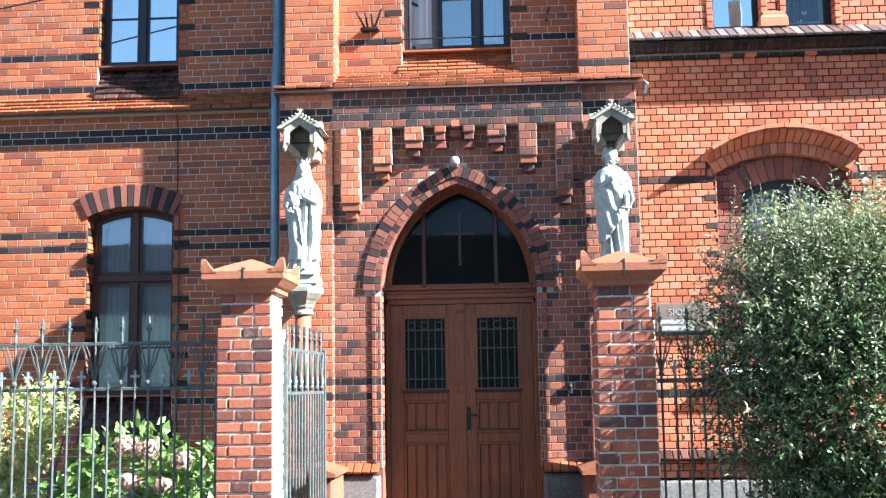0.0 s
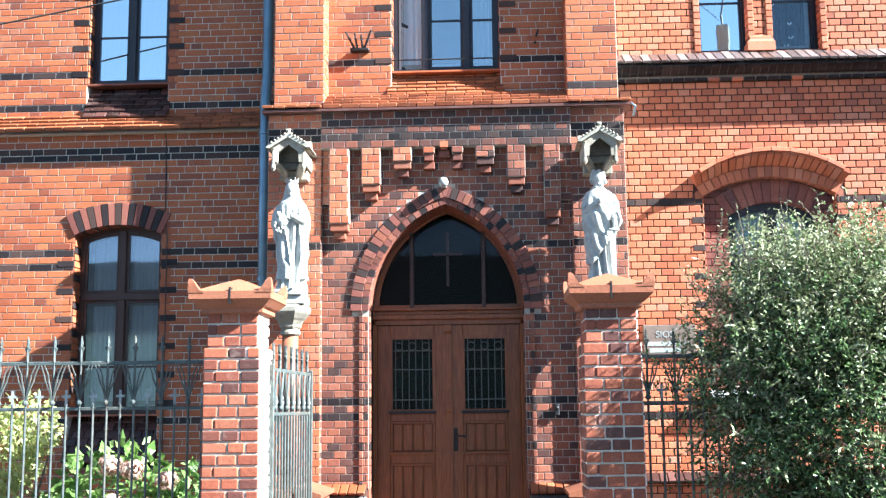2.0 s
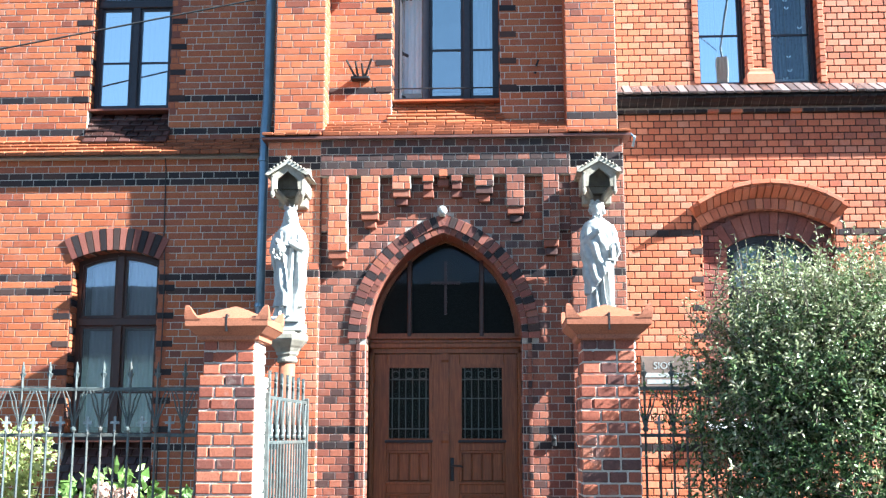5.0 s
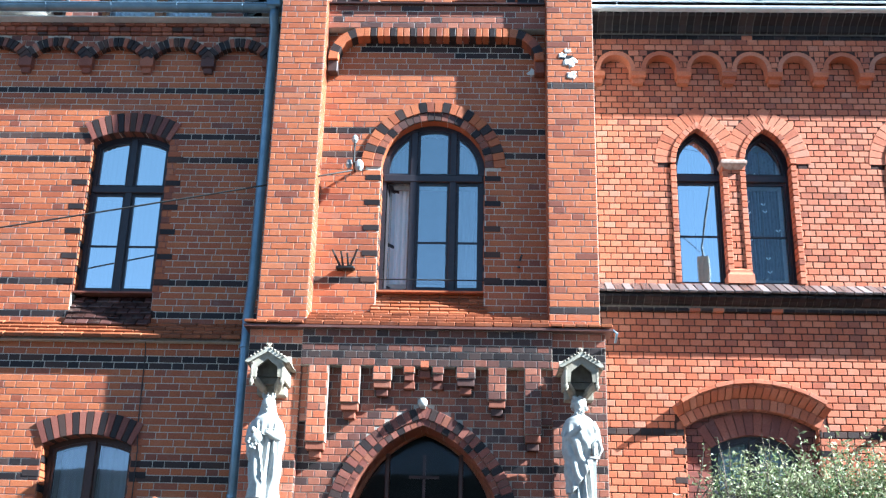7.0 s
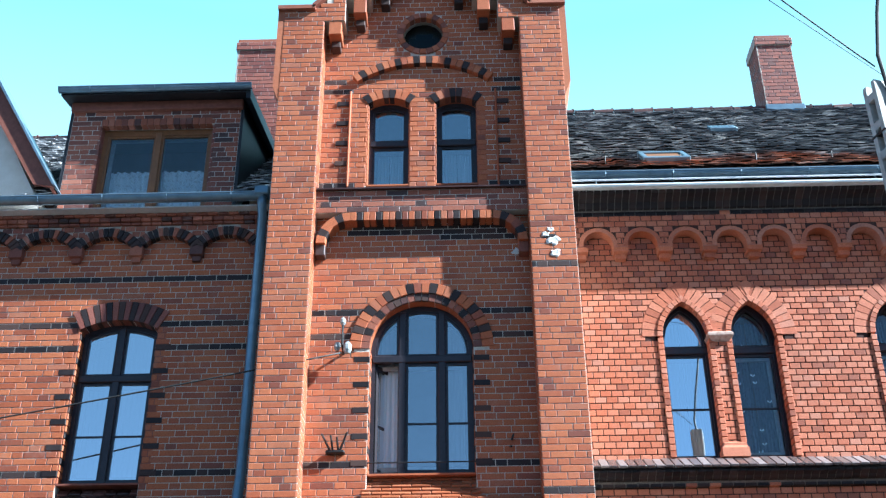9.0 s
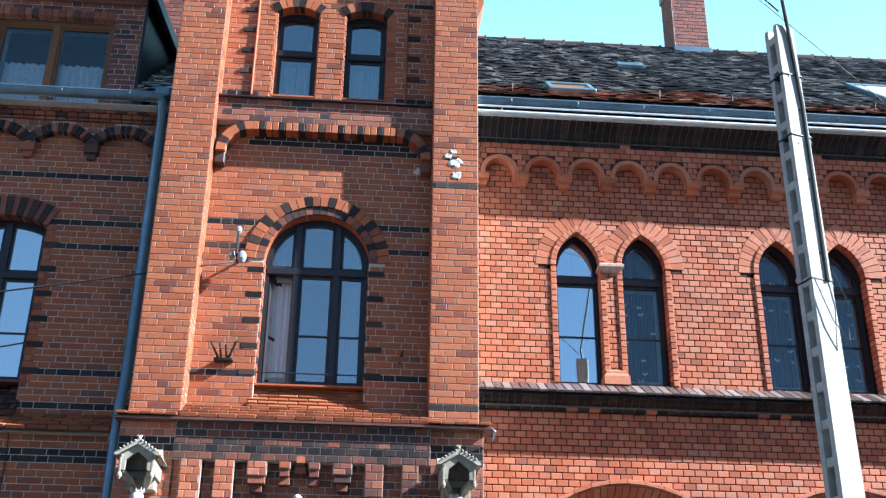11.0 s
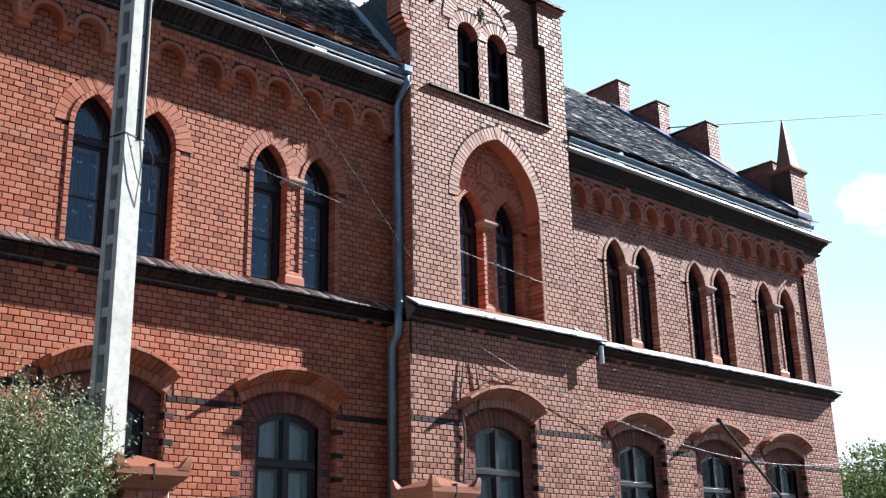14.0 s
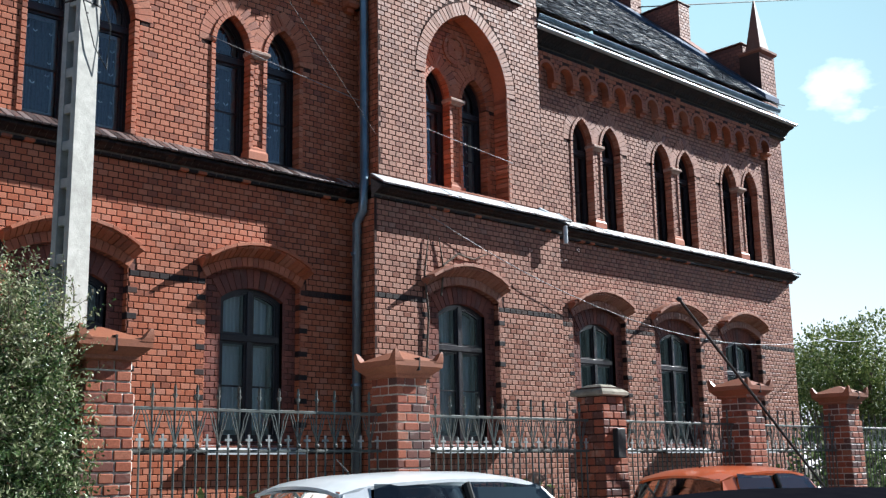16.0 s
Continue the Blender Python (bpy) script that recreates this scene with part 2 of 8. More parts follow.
M_ZINC = plain_mat("zinc_blue_grey", (0.13, 0.19, 0.25), (0.22, 0.30, 0.37), 6, 0.36, 0.6, 0.05, big=0.4, big_col=(0.10, 0.13, 0.15))
M_RIB = plain_mat("ribbed_sheet_slate_blue", (0.035, 0.042, 0.055), (0.075, 0.075, 0.085), 8, 0.8, 0.0, 0.1, spec=0.15, big=0.6, big_col=(0.12, 0.05, 0.025))
M_LEAD = plain_mat("lead_dull_lilac", (0.22, 0.20, 0.24), (0.34, 0.31, 0.36), 8, 0.6, 0.3, 0.1)
M_SLATE = plain_mat("sheet_metal_dark_blue", (0.035, 0.055, 0.10), (0.07, 0.10, 0.17), 8, 0.4, 0.3, 0.1)
M_FLASH = plain_mat("sheet_metal_pale", (0.52, 0.55, 0.57), (0.72, 0.74, 0.76), 8, 0.4, 0.15, 0.05, big=0.35, big_col=(0.30, 0.31, 0.32))
M_IRON = plain_mat("wrought_iron_green_grey", (0.045, 0.055, 0.055), (0.12, 0.14, 0.135), 22, 0.5, 0.2, 0.35, big=0.4, big_col=(0.16, 0.09, 0.05))
M_IRON_W = plain_mat("iron_pale_paint", (0.20, 0.22, 0.22), (0.36, 0.38, 0.38), 22, 0.5, 0.0, 0.2)
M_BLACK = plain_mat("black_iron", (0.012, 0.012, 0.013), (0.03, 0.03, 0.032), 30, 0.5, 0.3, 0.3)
M_CONCRETE = plain_mat("concrete_cast", (0.33, 0.32, 0.295), (0.50, 0.49, 0.455), 11, 0.9, bump=0.6, big=0.5, big_col=(0.22, 0.21, 0.19))
M_ASPHALT = plain_mat("asphalt", (0.035, 0.035, 0.036), (0.07, 0.07, 0.07), 60, 0.95, bump=0.8, dist=0.006)
M_EARTH = plain_mat("garden_earth", (0.04, 0.03, 0.02), (0.10, 0.075, 0.05), 14, 0.95, bump=1.0, dist=0.03)
M_PLASTER = plain_mat("plaster_cream", (0.62, 0.56, 0.48), (0.72, 0.67, 0.60), 6, 0.9, bump=0.3)
# near-black plaster: the darkness of the rooms is in the colour
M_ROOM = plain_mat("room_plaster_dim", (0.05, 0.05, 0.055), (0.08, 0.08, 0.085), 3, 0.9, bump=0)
M_DARKCLAD = plain_mat("black_sheet_cladding", (0.012, 0.012, 0.014), (0.03, 0.03, 0.034), 10, 0.45, 0.2, 0.1)
M_CABLE = plain_mat("cable_black", (0.015, 0.015, 0.015), (0.03, 0.03, 0.03), 10, 0.6, bump=0)
M_WIRE = plain_mat("wire_pale", (0.22, 0.22, 0.23), (0.34, 0.34, 0.35), 10, 0.5, 0.4, bump=0)
M_FAR_WALL = plain_mat("plaster_pale_green_grey", (0.34, 0.36, 0.33), (0.46, 0.48, 0.44), 2, 0.9, bump=0.2)
M_PLAQUE = plain_mat("plaque_brown_stone", (0.10, 0.075, 0.065), (0.16, 0.12, 0.10), 12, 0.5, bump=0.2)


def wood_mat():
    m, n, l, b = mat_base("door_oak_red_brown", 0.42, 0, 0.45)
    co = n.new("ShaderNodeTexCoord")
    mp = n.new("ShaderNodeMapping")
    mp.inputs["Scale"].default_value = (22, 22, 1.6)
    l.new(co.outputs["Object"], mp.inputs["Vector"])
    t = noise_node(n, l, 3.0, 8, 0.7, mp.outputs["Vector"])
    col = ramp_node(n, l, t.outputs["Fac"], [(0.25, (0.085, 0.024, 0.008)), (0.5, (0.20, 0.06, 0.018)), (0.78, (0.34, 0.125, 0.04))]).outputs["Color"]
    t2 = noise_node(n, l, 2.0, 4, 0.6, co.outputs["Object"])
    f = ramp_node(n, l, t2.outputs["Fac"], [(0.45, (0, 0, 0)), (0.75, (0.5, 0.5, 0.5))]).outputs["Color"]
    l.new(mix_node(n, l, f, col, (0.12, 0.04, 0.014)), b.inputs["Base Color"])
    bump_node(n, l, t.outputs["Fac"], 0.25, 0.003, b)
    return m


M_DOOR = wood_mat()


def glass_mat(name, tint=(0.78, 0.88, 1.0), ior=16.0, wav=0.004):
    """Window glass: clear, with the mirror image of the sky by Fresnel."""
    m = bpy.data.materials.new(name)
    m.use_nodes = True
    n, l = m.node_tree.nodes, m.node_tree.links
    n.clear()
    out = n.new("ShaderNodeOutputMaterial")
    tr, gl, mx, fr = n.new("ShaderNodeBsdfTransparent"), n.new("ShaderNodeBsdfGlossy"), n.new("ShaderNodeMixShader"), n.new("ShaderNodeFresnel")
    tr.inputs["Color"].default_value = (*tint, 1)
    gl.inputs["Roughness"].default_value = 0.02
    gl.inputs["Color"].default_value = (0.88, 0.96, 1.0, 1)
    fr.inputs["IOR"].default_value = ior
    ge = n.new("ShaderNodeNewGeometry")
    t = noise_node(n, l, 1.6, 2, 0.5, ge.outputs["Position"])
    u = n.new("ShaderNodeBump")
    u.inputs["Strength"].default_value, u.inputs["Distance"].default_value = 0.25, wav
    l.new(t.outputs["Fac"], u.inputs["Height"])
    l.new(u.outputs["Normal"], gl.inputs["Normal"])
    l.new(fr.outputs[0], mx.inputs[0])
    l.new(tr.outputs[0], mx.inputs[1])
    l.new(gl.outputs[0], mx.inputs[2])
    l.new(mx.outputs[0], out.inputs["Surface"])
    return m


M_GLASS = glass_mat("window_glass")
M_GLASS_D = glass_mat("window_glass_plain", (0.94, 0.97, 1.0), 2.8)
M_GLASS_M = glass_mat("window_glass_clear", (0.92, 0.96, 1.0), 4.5)
M_GLASS_G = glass_mat("window_glass_ground_floor", (0.90, 0.96, 1.0), 1.9)
M_GLASS_S = glass_mat("smoked_glass", (0.5, 0.5, 0.46), 1.28)
M_GLASS_C = glass_mat("car_glass", (0.14, 0.16, 0.17), 1.5)


def cloth_mat(name, col, lace=False):
    m, n, l, b = mat_base(name, 0.95, 0, 0.1)
    b.inputs["Base Color"].default_value = (*col, 1)
    if lace:
        ge = n.new("ShaderNodeNewGeometry")
        v = n.new("ShaderNodeTexVoronoi")
        v.inputs["Scale"].default_value = 22
        l.new(ge.outputs["Position"], v.inputs["Vector"])
        c = ramp_node(n, l, v.outputs["Distance"], [(0.25, tuple(0.75 * k for k in col)), (0.45, col)]).outputs["Color"]
        l.new(c, b.inputs["Base Color"])
    return m


M_CURTAIN = cloth_mat("curtain_white", (0.78, 0.81, 0.84))
M_LACE = cloth_mat("curtain_lace", (0.84, 0.87, 0.90), lace=True)
M_BLIND = cloth_mat("curtain_grey_blue", (0.09, 0.11, 0.14), lace=True)


def leaf_mat(name, stops, rough=0.45, trans=0.25):
    m, n, l, b = mat_base(name, rough, 0, 0.45)
    r, ge = piece_random(n, l)
    c = ramp_node(n, l, r, stops).outputs["Color"]
    l.new(c, b.inputs["Base Color"])
    tl, mx = n.new("ShaderNodeBsdfTranslucent"), n.new("ShaderNodeMixShader")
    l.new(c, tl.inputs["Color"])
    mx.inputs[0].default_value = trans
    l.new(b.outputs[0], mx.inputs[1])
    l.new(tl.outputs[0], mx.inputs[2])
    l.new(mx.outputs[0], n["Material Output"].inputs["Surface"])
    return m


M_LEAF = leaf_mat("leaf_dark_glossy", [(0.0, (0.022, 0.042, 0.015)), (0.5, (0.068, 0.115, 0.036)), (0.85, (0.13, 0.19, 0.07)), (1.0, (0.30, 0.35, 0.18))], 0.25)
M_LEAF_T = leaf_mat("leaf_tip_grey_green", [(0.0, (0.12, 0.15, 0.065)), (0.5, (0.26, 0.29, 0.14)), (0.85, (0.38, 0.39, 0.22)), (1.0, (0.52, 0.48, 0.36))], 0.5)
M_LEAF_Y = leaf_mat("leaf_yellow_green", [(0.0, (0.24, 0.28, 0.09)), (0.6, (0.42, 0.45, 0.18)), (1.0, (0.58, 0.57, 0.32))], 0.5, 0.4)
M_LEAF_H = leaf_mat("leaf_fresh_green", [(0.0, (0.10, 0.18, 0.04)), (0.6, (0.20, 0.31, 0.09)), (1.0, (0.32, 0.42, 0.15))], 0.4, 0.35)
M_LEAF_F = leaf_mat("leaf_far_tree", [(0.0, (0.05, 0.085, 0.02)), (0.5, (0.13, 0.18, 0.05)), (1.0, (0.28, 0.31, 0.11))], 0.6)
M_PETAL = leaf_mat("petal_pale_pink", [(0.0, (0.40, 0.22, 0.17)), (0.5, (0.56, 0.36, 0.29)), (1.0, (0.64, 0.52, 0.40))], 0.7, 0.3)
M_BARK = plain_mat("bark_grey_brown", (0.08, 0.06, 0.045), (0.18, 0.14, 0.11), 25, 0.9, bump=1.0, dist=0.01)


def paint_mat(name, col, metal=0.0, coat=0.6, rough=0.28, spec=0.5):
    m, n, l, b = mat_base(name, rough, metal, spec)
    ge = n.new("ShaderNodeNewGeometry")
    t = noise_node(n, l, 9, 5, 0.6, ge.outputs["Position"])
    dusty = tuple(0.85 * k + 0.004 for k in col)
    l.new(ramp_node(n, l, t.outputs["Fac"], [(0.35, col), (0.75, dusty)]).outputs["Color"], b.inputs["Base Color"])
    b.inputs["Coat Weight"].default_value = coat
    b.inputs["Coat Roughness"].default_value = 0.06
    return m


M_MINT = plain_mat("mint_green_plastic", (0.30, 0.68, 0.62), (0.40, 0.78, 0.72), 10, 0.4, bump=0)
M_CAR_PANE_WHITE = paint_mat("car_paint_silver_white", (0.84, 0.87, 0.90), 0.0)
M_CARORANGE = paint_mat("car_paint_orange", (0.50, 0.085, 0.012))
M_CARBLACK = paint_mat("car_paint_black", (0.006, 0.006, 0.009), 0.0, 0.0, 0.7, 0.0)
M_RUBBER = plain_mat("rubber_black", (0.012, 0.012, 0.012), (0.022, 0.022, 0.022), 20, 0.8, bump=0.2)


def roof_mat(name="roof_tiles_weathered", low=9.6, pale=1.0):
    """Old beaver-tail tiles: blackened, with newer red ones low down."""
    m, n, l, b = mat_base(name, 0.42, 0, 0.55)
    r, ge = piece_random(n, l)
    pos = ge.outputs["Position"]
    dark = ramp_node(n, l, r, [(p, tuple(pale * k for k in c)) for p, c in ((0.0, (0.035, 0.038, 0.044)), (0.4, (0.09, 0.093, 0.10)), (0.7, (0.19, 0.19, 0.195)), (0.9, (0.33, 0.325, 0.32)), (1.0, (0.55, 0.53, 0.50)))]).outputs["Color"]
    red = ramp_node(n, l, r, [(0.0, (0.05, 0.024, 0.017)), (0.4, (0.17, 0.058, 0.03)), (0.8, (0.34, 0.115, 0.05)), (1.0, (0.46, 0.36, 0.30))]).outputs["Color"]
    sep = n.new("ShaderNodeSeparateXYZ")
    l.new(pos, sep.inputs[0])
    t = noise_node(n, l, 0.9, 5, 0.7, pos)
    mr = n.new("ShaderNodeMath")
    mr.operation = "MULTIPLY_ADD"
    mr.inputs[1].default_value, mr.inputs[2].default_value = 2.4, -1.2
    l.new(t.outputs["Fac"], mr.inputs[0])
    ad = n.new("ShaderNodeMath")
    ad.operation = "ADD"
    l.new(sep.outputs[2], ad.inputs[0])
    l.new(mr.outputs[0], ad.inputs[1])
    mp = n.new("ShaderNodeMapRange")
    mp.inputs[1].default_value, mp.inputs[2].default_value, mp.inputs[3].default_value, mp.inputs[4].default_value = low - 0.25, low + 0.15, 1.0, 0.0
    l.new(ad.outputs[0], mp.inputs[0])
    l.new(mix_node(n, l, mp.outputs[0], dark, red), b.inputs["Base Color"])
    t2 = noise_node(n, l, 40, 4, 0.7, pos)
    bump_node(n, l, t2.outputs["Fac"], 0.6, 0.006, b)
    return m


M_ROOF = roof_mat()
M_ROOF_FAR = roof_mat("roof_tiles_grey", 5.0, 1.9)

# ---- building helpers ----
class Mesh:
    """Collects vertices and faces of one mesh."""

    def __init__(self):
        self.v, self.f = [], []

    def add(self, verts, faces):
        k = len(self.v)
        self.v.extend(verts)
        self.f.extend([tuple(i + k for i in f) for f in faces])
        return self

    def box(self, x0, x1, y0, y1, z0, z1):
        return self.add([(x0, y0, z0), (x1, y0, z0), (x1, y1, z0), (x0, y1, z0), (x0, y0, z1), (x1, y0, z1), (x1, y1, z1), (x0, y1, z1)],
                        [(0, 3, 2, 1), (4, 5, 6, 7), (0, 1, 5, 4), (1, 2, 6, 5), (2, 3, 7, 6), (3, 0, 4, 7)])

    def bevel_box(self, x0, x1, y0, y1, z0, z1, e=0.01):
        """A box with its long edges cut off all round (front, back and sides)."""
        rings = []
        for y, d in ((y0, e), (y0 + e, 0.0), (y1 - e, 0.0), (y1, e)):
            rings.append([(x0 + d, y, z0 + e), (x0 + e, y, z0 + d), (x1 - e, y, z0 + d), (x1 - d, y, z0 + e), (x1 - d, y, z1 - e), (x1 - e, y, z1 - d), (x0 + e, y, z1 - d), (x0 + d, y, z1 - e)])
        return self.loft(rings)

    def brick(self, x0, x1, z0, z1, y, deep=0.02, e=0.004):
        """A wall brick that faces -y, with worn edges and no back."""
        self.add([(x0, y + deep, z0), (x1, y + deep, z0), (x1, y + deep, z1), (x0, y + deep, z1),
                  (x0, y + e, z0), (x1, y + e, z0), (x1, y + e, z1), (x0, y + e, z1),
                  (x0 + e, y, z0 + e), (x1 - e, y, z0 + e), (x1 - e, y, z1 - e), (x0 + e, y, z1 - e)],
                 [(0, 1, 5, 4), (1, 2, 6, 5), (2, 3, 7, 6), (3, 0, 4, 7), (4, 5, 9, 8), (5, 6, 10, 9), (6, 7, 11, 10), (7, 4, 8, 11), (8, 9, 10, 11)])

    def prism(self, pts, y0, y1):
        """A closed outline of (x, z), counter-clockwise seen from -y, between two depths."""
        n = len(pts)
        self.add([(x, y0, z) for x, z in pts] + [(x, y1, z) for x, z in pts],
                 [tuple(range(n)), tuple(range(2 * n - 1, n - 1, -1))] + [((i + 1) % n, i, n + i, n + (i + 1) % n) for i in range(n)])
        return self

    def prism_x(self, pts, x0, x1):
        """An outline of (y, z) drawn out along x."""
        n = len(pts)
        self.add([(x0, y, z) for y, z in pts] + [(x1, y, z) for y, z in pts],
                 [tuple(range(n - 1, -1, -1)), tuple(range(n, 2 * n))] + [(i, (i + 1) % n, n + (i + 1) % n, n + i) for i in range(n)])
        return self

    def strip(self, outer, inner, y0, y1, closed=True):
        """The band between two outlines of equal count, between two depths."""
        n = len(outer)
        self.add([(x, y0, z) for x, z in outer] + [(x, y0, z) for x, z in inner] + [(x, y1, z) for x, z in outer] + [(x, y1, z) for x, z in inner], [])
        k = len(self.v) - 4 * n
        for i in range(n if closed else n - 1):
            j = (i + 1) % n
            o0, o1, i0, i1, p0, p1, q0, q1 = (k + t for t in (i, j, n + i, n + j, 2 * n + i, 2 * n + j, 3 * n + i, 3 * n + j))
            self.f += [(o0, o1, i1, i0), (p1, p0, q0, q1), (o1, o0, p0, p1), (i0, i1, q1, q0)]
        if not closed:
            self.f += [(k, k + n, k + 3 * n, k + 2 * n), (k + n - 1, k + 3 * n - 1, k + 4 * n - 1, k + 2 * n - 1)]
        return self

    def loft(self, rings, caps=True):
        k, n = len(self.v), len(rings[0])
        for r in rings:
            self.v.extend(r)
        for a in range(len(rings) - 1):
            for i in range(n):
                j = (i + 1) % n
                self.f.append((k + a * n + i, k + a * n + j, k + (a + 1) * n + j, k + (a + 1) * n + i))
        if caps:
            self.f.append(tuple(k + i for i in range(n - 1, -1, -1)))
            self.f.append(tuple(k + (len(rings) - 1) * n + i for i in range(n)))
        return self

    def lathe(self, cx, cy, profile, n=20, caps=True):
        """Rings of (radius, height) round an upright axis."""
        return self.loft([[(cx + r * math.cos(2 * math.pi * i / n), cy + r * math.sin(2 * math.pi * i / n), z) for i in range(n)] for r, z in profile], caps)

    def tube(self, pts, r, n=8):
        """A round bar along points; r may be a list."""
        pts = [Vector(p) for p in pts]
        rings = []
        for i, p in enumerate(pts):
            d = (pts[min(i + 1, len(pts) - 1)] - pts[max(i - 1, 0)]).normalized()
            s = d.cross(Vector((0.13, 0.31, 0.94)) if abs(d.z) < 0.9 else Vector((1, 0.05, 0))).normalized()
            u = s.cross(d)
            rr = r[i] if isinstance(r, (list, tuple)) else r
            rings.append([tuple(p + rr * (math.cos(2 * math.pi * k / n) * s + math.sin(2 * math.pi * k / n) * u)) for k in range(n)])
        return self.loft(rings)

    def ball(self, c, r, n=10, m=6, sq=(1, 1, 1)):
        rings = []
        for a in range(m + 1):
            t = -math.pi / 2 + math.pi * (a + 0.02) / (m + 0.04)
            rings.append([(c[0] + sq[0] * r * math.cos(t) * math.cos(2 * math.pi * i / n), c[1] + sq[1] * r * math.cos(t) * math.sin(2 * math.pi * i / n), c[2] + sq[2] * r * math.sin(t)) for i in range(n)])
        return self.loft(rings)

    def data(self, name, mat, smooth=False):
        me = bpy.data.meshes.new(name)
        me.from_pydata(self.v, [], self.f)
        me.materials.append(mat)
        if smooth:
            me.polygons.foreach_set("use_smooth", [True] * len(me.polygons))
        me.update()
        return me


def thing(name, label="", category="", group="", kind="", mesh=None, mat=None, at=None, smooth=False):
    ob = new(name, mesh.data(name, mat, smooth) if mesh else None)
    if at is not None:
        ob.matrix_basis = at
    return tagged(ob, label, category, group, kind)


def part(name, mesh, mat, parent, label="", smooth=False, kind=""):
    ob = new(name, mesh.data(name, mat, smooth))
    ob.parent = parent
    return tagged(ob, label, kind=kind)


def smooth_angle(ob, deg=35):
    """Smooth shading that keeps sharp edges."""
    bm = bmesh.new()
    bm.from_mesh(ob.data)
    for f in bm.faces:
        f.smooth = True
    for e in bm.edges:
        e.smooth = len(e.link_faces) == 2 and e.calc_face_angle(0) < radians(deg)
    bm.to_mesh(ob.data)
    bm.free()
    return ob


# -- outlines of openings: straight jambs, and a head of one of four kinds --
class Shape:
    def __init__(self, kind, cx, z0, w, zs, par=0.0):
        """w: half width; zs: springing; par: the rise of a segment, or how far a pointed arch's centres lie past the middle."""
        self.kind, self.cx, self.z0, self.w, self.zs, self.par = kind, cx, z0, w, zs, par
        if kind == "segment":
            self.r = (w * w + par * par) / (2 * par)
            self.zc = zs + par - self.r
        elif kind == "round":
            self.r, self.zc = w, zs
        elif kind == "point":
            self.r, self.zc = w + par, zs

    def top(self, x, d=0.0):
        """Height of the head at x, d inwards."""
        u = abs(x - self.cx)
        if self.kind == "flat":
            return self.zs - d
        if self.kind == "point":
            u += self.par
        return self.zc + math.sqrt(max((self.r - d) ** 2 - u * u, 0.0))

    def apex(self, d=0.0):
        return self.top(self.cx, d)

    def half(self, z, d=0.0):
        """Half width at a height, or None."""
        if z < self.z0 + d or z > self.apex(d):
            return None
        w = self.w - d
        if self.kind == "flat" or z <= self.top(self.cx + w, d):
            return w
        h = math.sqrt(max((self.r - d) ** 2 - (z - self.zc) ** 2, 0.0))
        return h - self.par if self.kind == "point" else h

    def outline(self, d=0.0, n=20, foot=None):
        w = self.w - d
        z0 = self.z0 + (d if foot is None else foot)
        pts = [(self.cx - w, z0), (self.cx + w, z0)]
        for i in range(n + 1):
            x = self.cx + w * math.cos(math.pi * i / n)
            pts.append((x, self.top(x, d)))
        return pts

    def cell(self, x0, x1, za, zb, d, n=8):
        """The part of the opening between x0 and x1, za and zb."""
        pts = [(x0, za), (x1, za)]
        for i in range(n + 1):
            x = x1 + (x0 - x1) * i / n
            pts.append((x, max(min(zb, self.top(x, d)), za + 0.003)))
        return pts

    def arcs(self):
        """Centre and angles of the arcs of the head, left springing to right."""
        if self.kind == "point":
            a = math.acos(self.par / self.r)
            return [((self.cx + self.par, self.zc), math.pi, math.pi - a), ((self.cx - self.par, self.zc), a, 0.0)]
        if self.kind == "segment":
            a = math.asin(self.w / self.r)
            return [((self.cx, self.zc), math.pi / 2 + a, math.pi / 2 - a)]
        return [((self.cx, self.zc), math.pi, 0.0)]


def voussoirs(parent, shape, r0, r1, y, deep, mats, size=0.08, gap=0.008, name="arch_brick", pattern=None, over=0.0):
    """Bricks set on edge round the head of an opening; each one a piece. r0, r1: how far out from the opening."""
    for (cx, cz), a0, a1 in shape.arcs():
        if shape.kind == "point":
            more = math.acos(shape.par / (shape.r + 0.4 * r0 + 0.6 * r1)) - math.acos(shape.par / shape.r)
            a0, a1 = (a0, a1 - more) if a0 > 2 else (a0 + more, a1)
        else:
            a0, a1 = a0 + over / shape.r, a1 - over / shape.r
        n = max(3, round(abs(a1 - a0) * (shape.r + r0) / size))
        for i in range(n):
            b0, b1 = a0 + (a1 - a0) * i / n, a0 + (a1 - a0) * (i + 1) / n
            g = 0.5 * gap / (shape.r + r0)
            b0, b1 = b0 - g, b1 + g
            if shape.kind == "point":
                k = i if a0 > 2 else n - 1 - i
            else:
                k = min(i, n - 1 - i)
            mat = mats[pattern[k % len(pattern)]] if pattern else mats[0]
            q = random.uniform(-0.0015, 0.0015)
            e = 0.004
            ring = lambda s0, s1, t: [(cx + (shape.r + s) * math.cos(b), t, cz + (shape.r + s) * math.sin(b)) for s, b in ((s0, b0), (s0, b1), (s1, b1), (s1, b0))]
            m = Mesh().loft([ring(r0, r1, y + deep), ring(r0, r1, y + q + e), ring(r0 + e, r1 - e, y + q)])
            part(name, m, mat, parent)
    if shape.kind == "point":
        up = lambda s: shape.zc + math.sqrt((shape.r + s) ** 2 - shape.par ** 2)
        u = 0.42 * (r1 - r0)
        part("key_brick", Mesh().prism([(shape.cx, up(r0) - 0.004), (shape.cx + u, up(r1) - 0.35 * u), (shape.cx, up(r1) + 0.012), (shape.cx - u, up(r1) - 0.35 * u)], y - 0.003, y + deep), mats[0], parent)


COURSE, HEAD = 0.077, 0.13


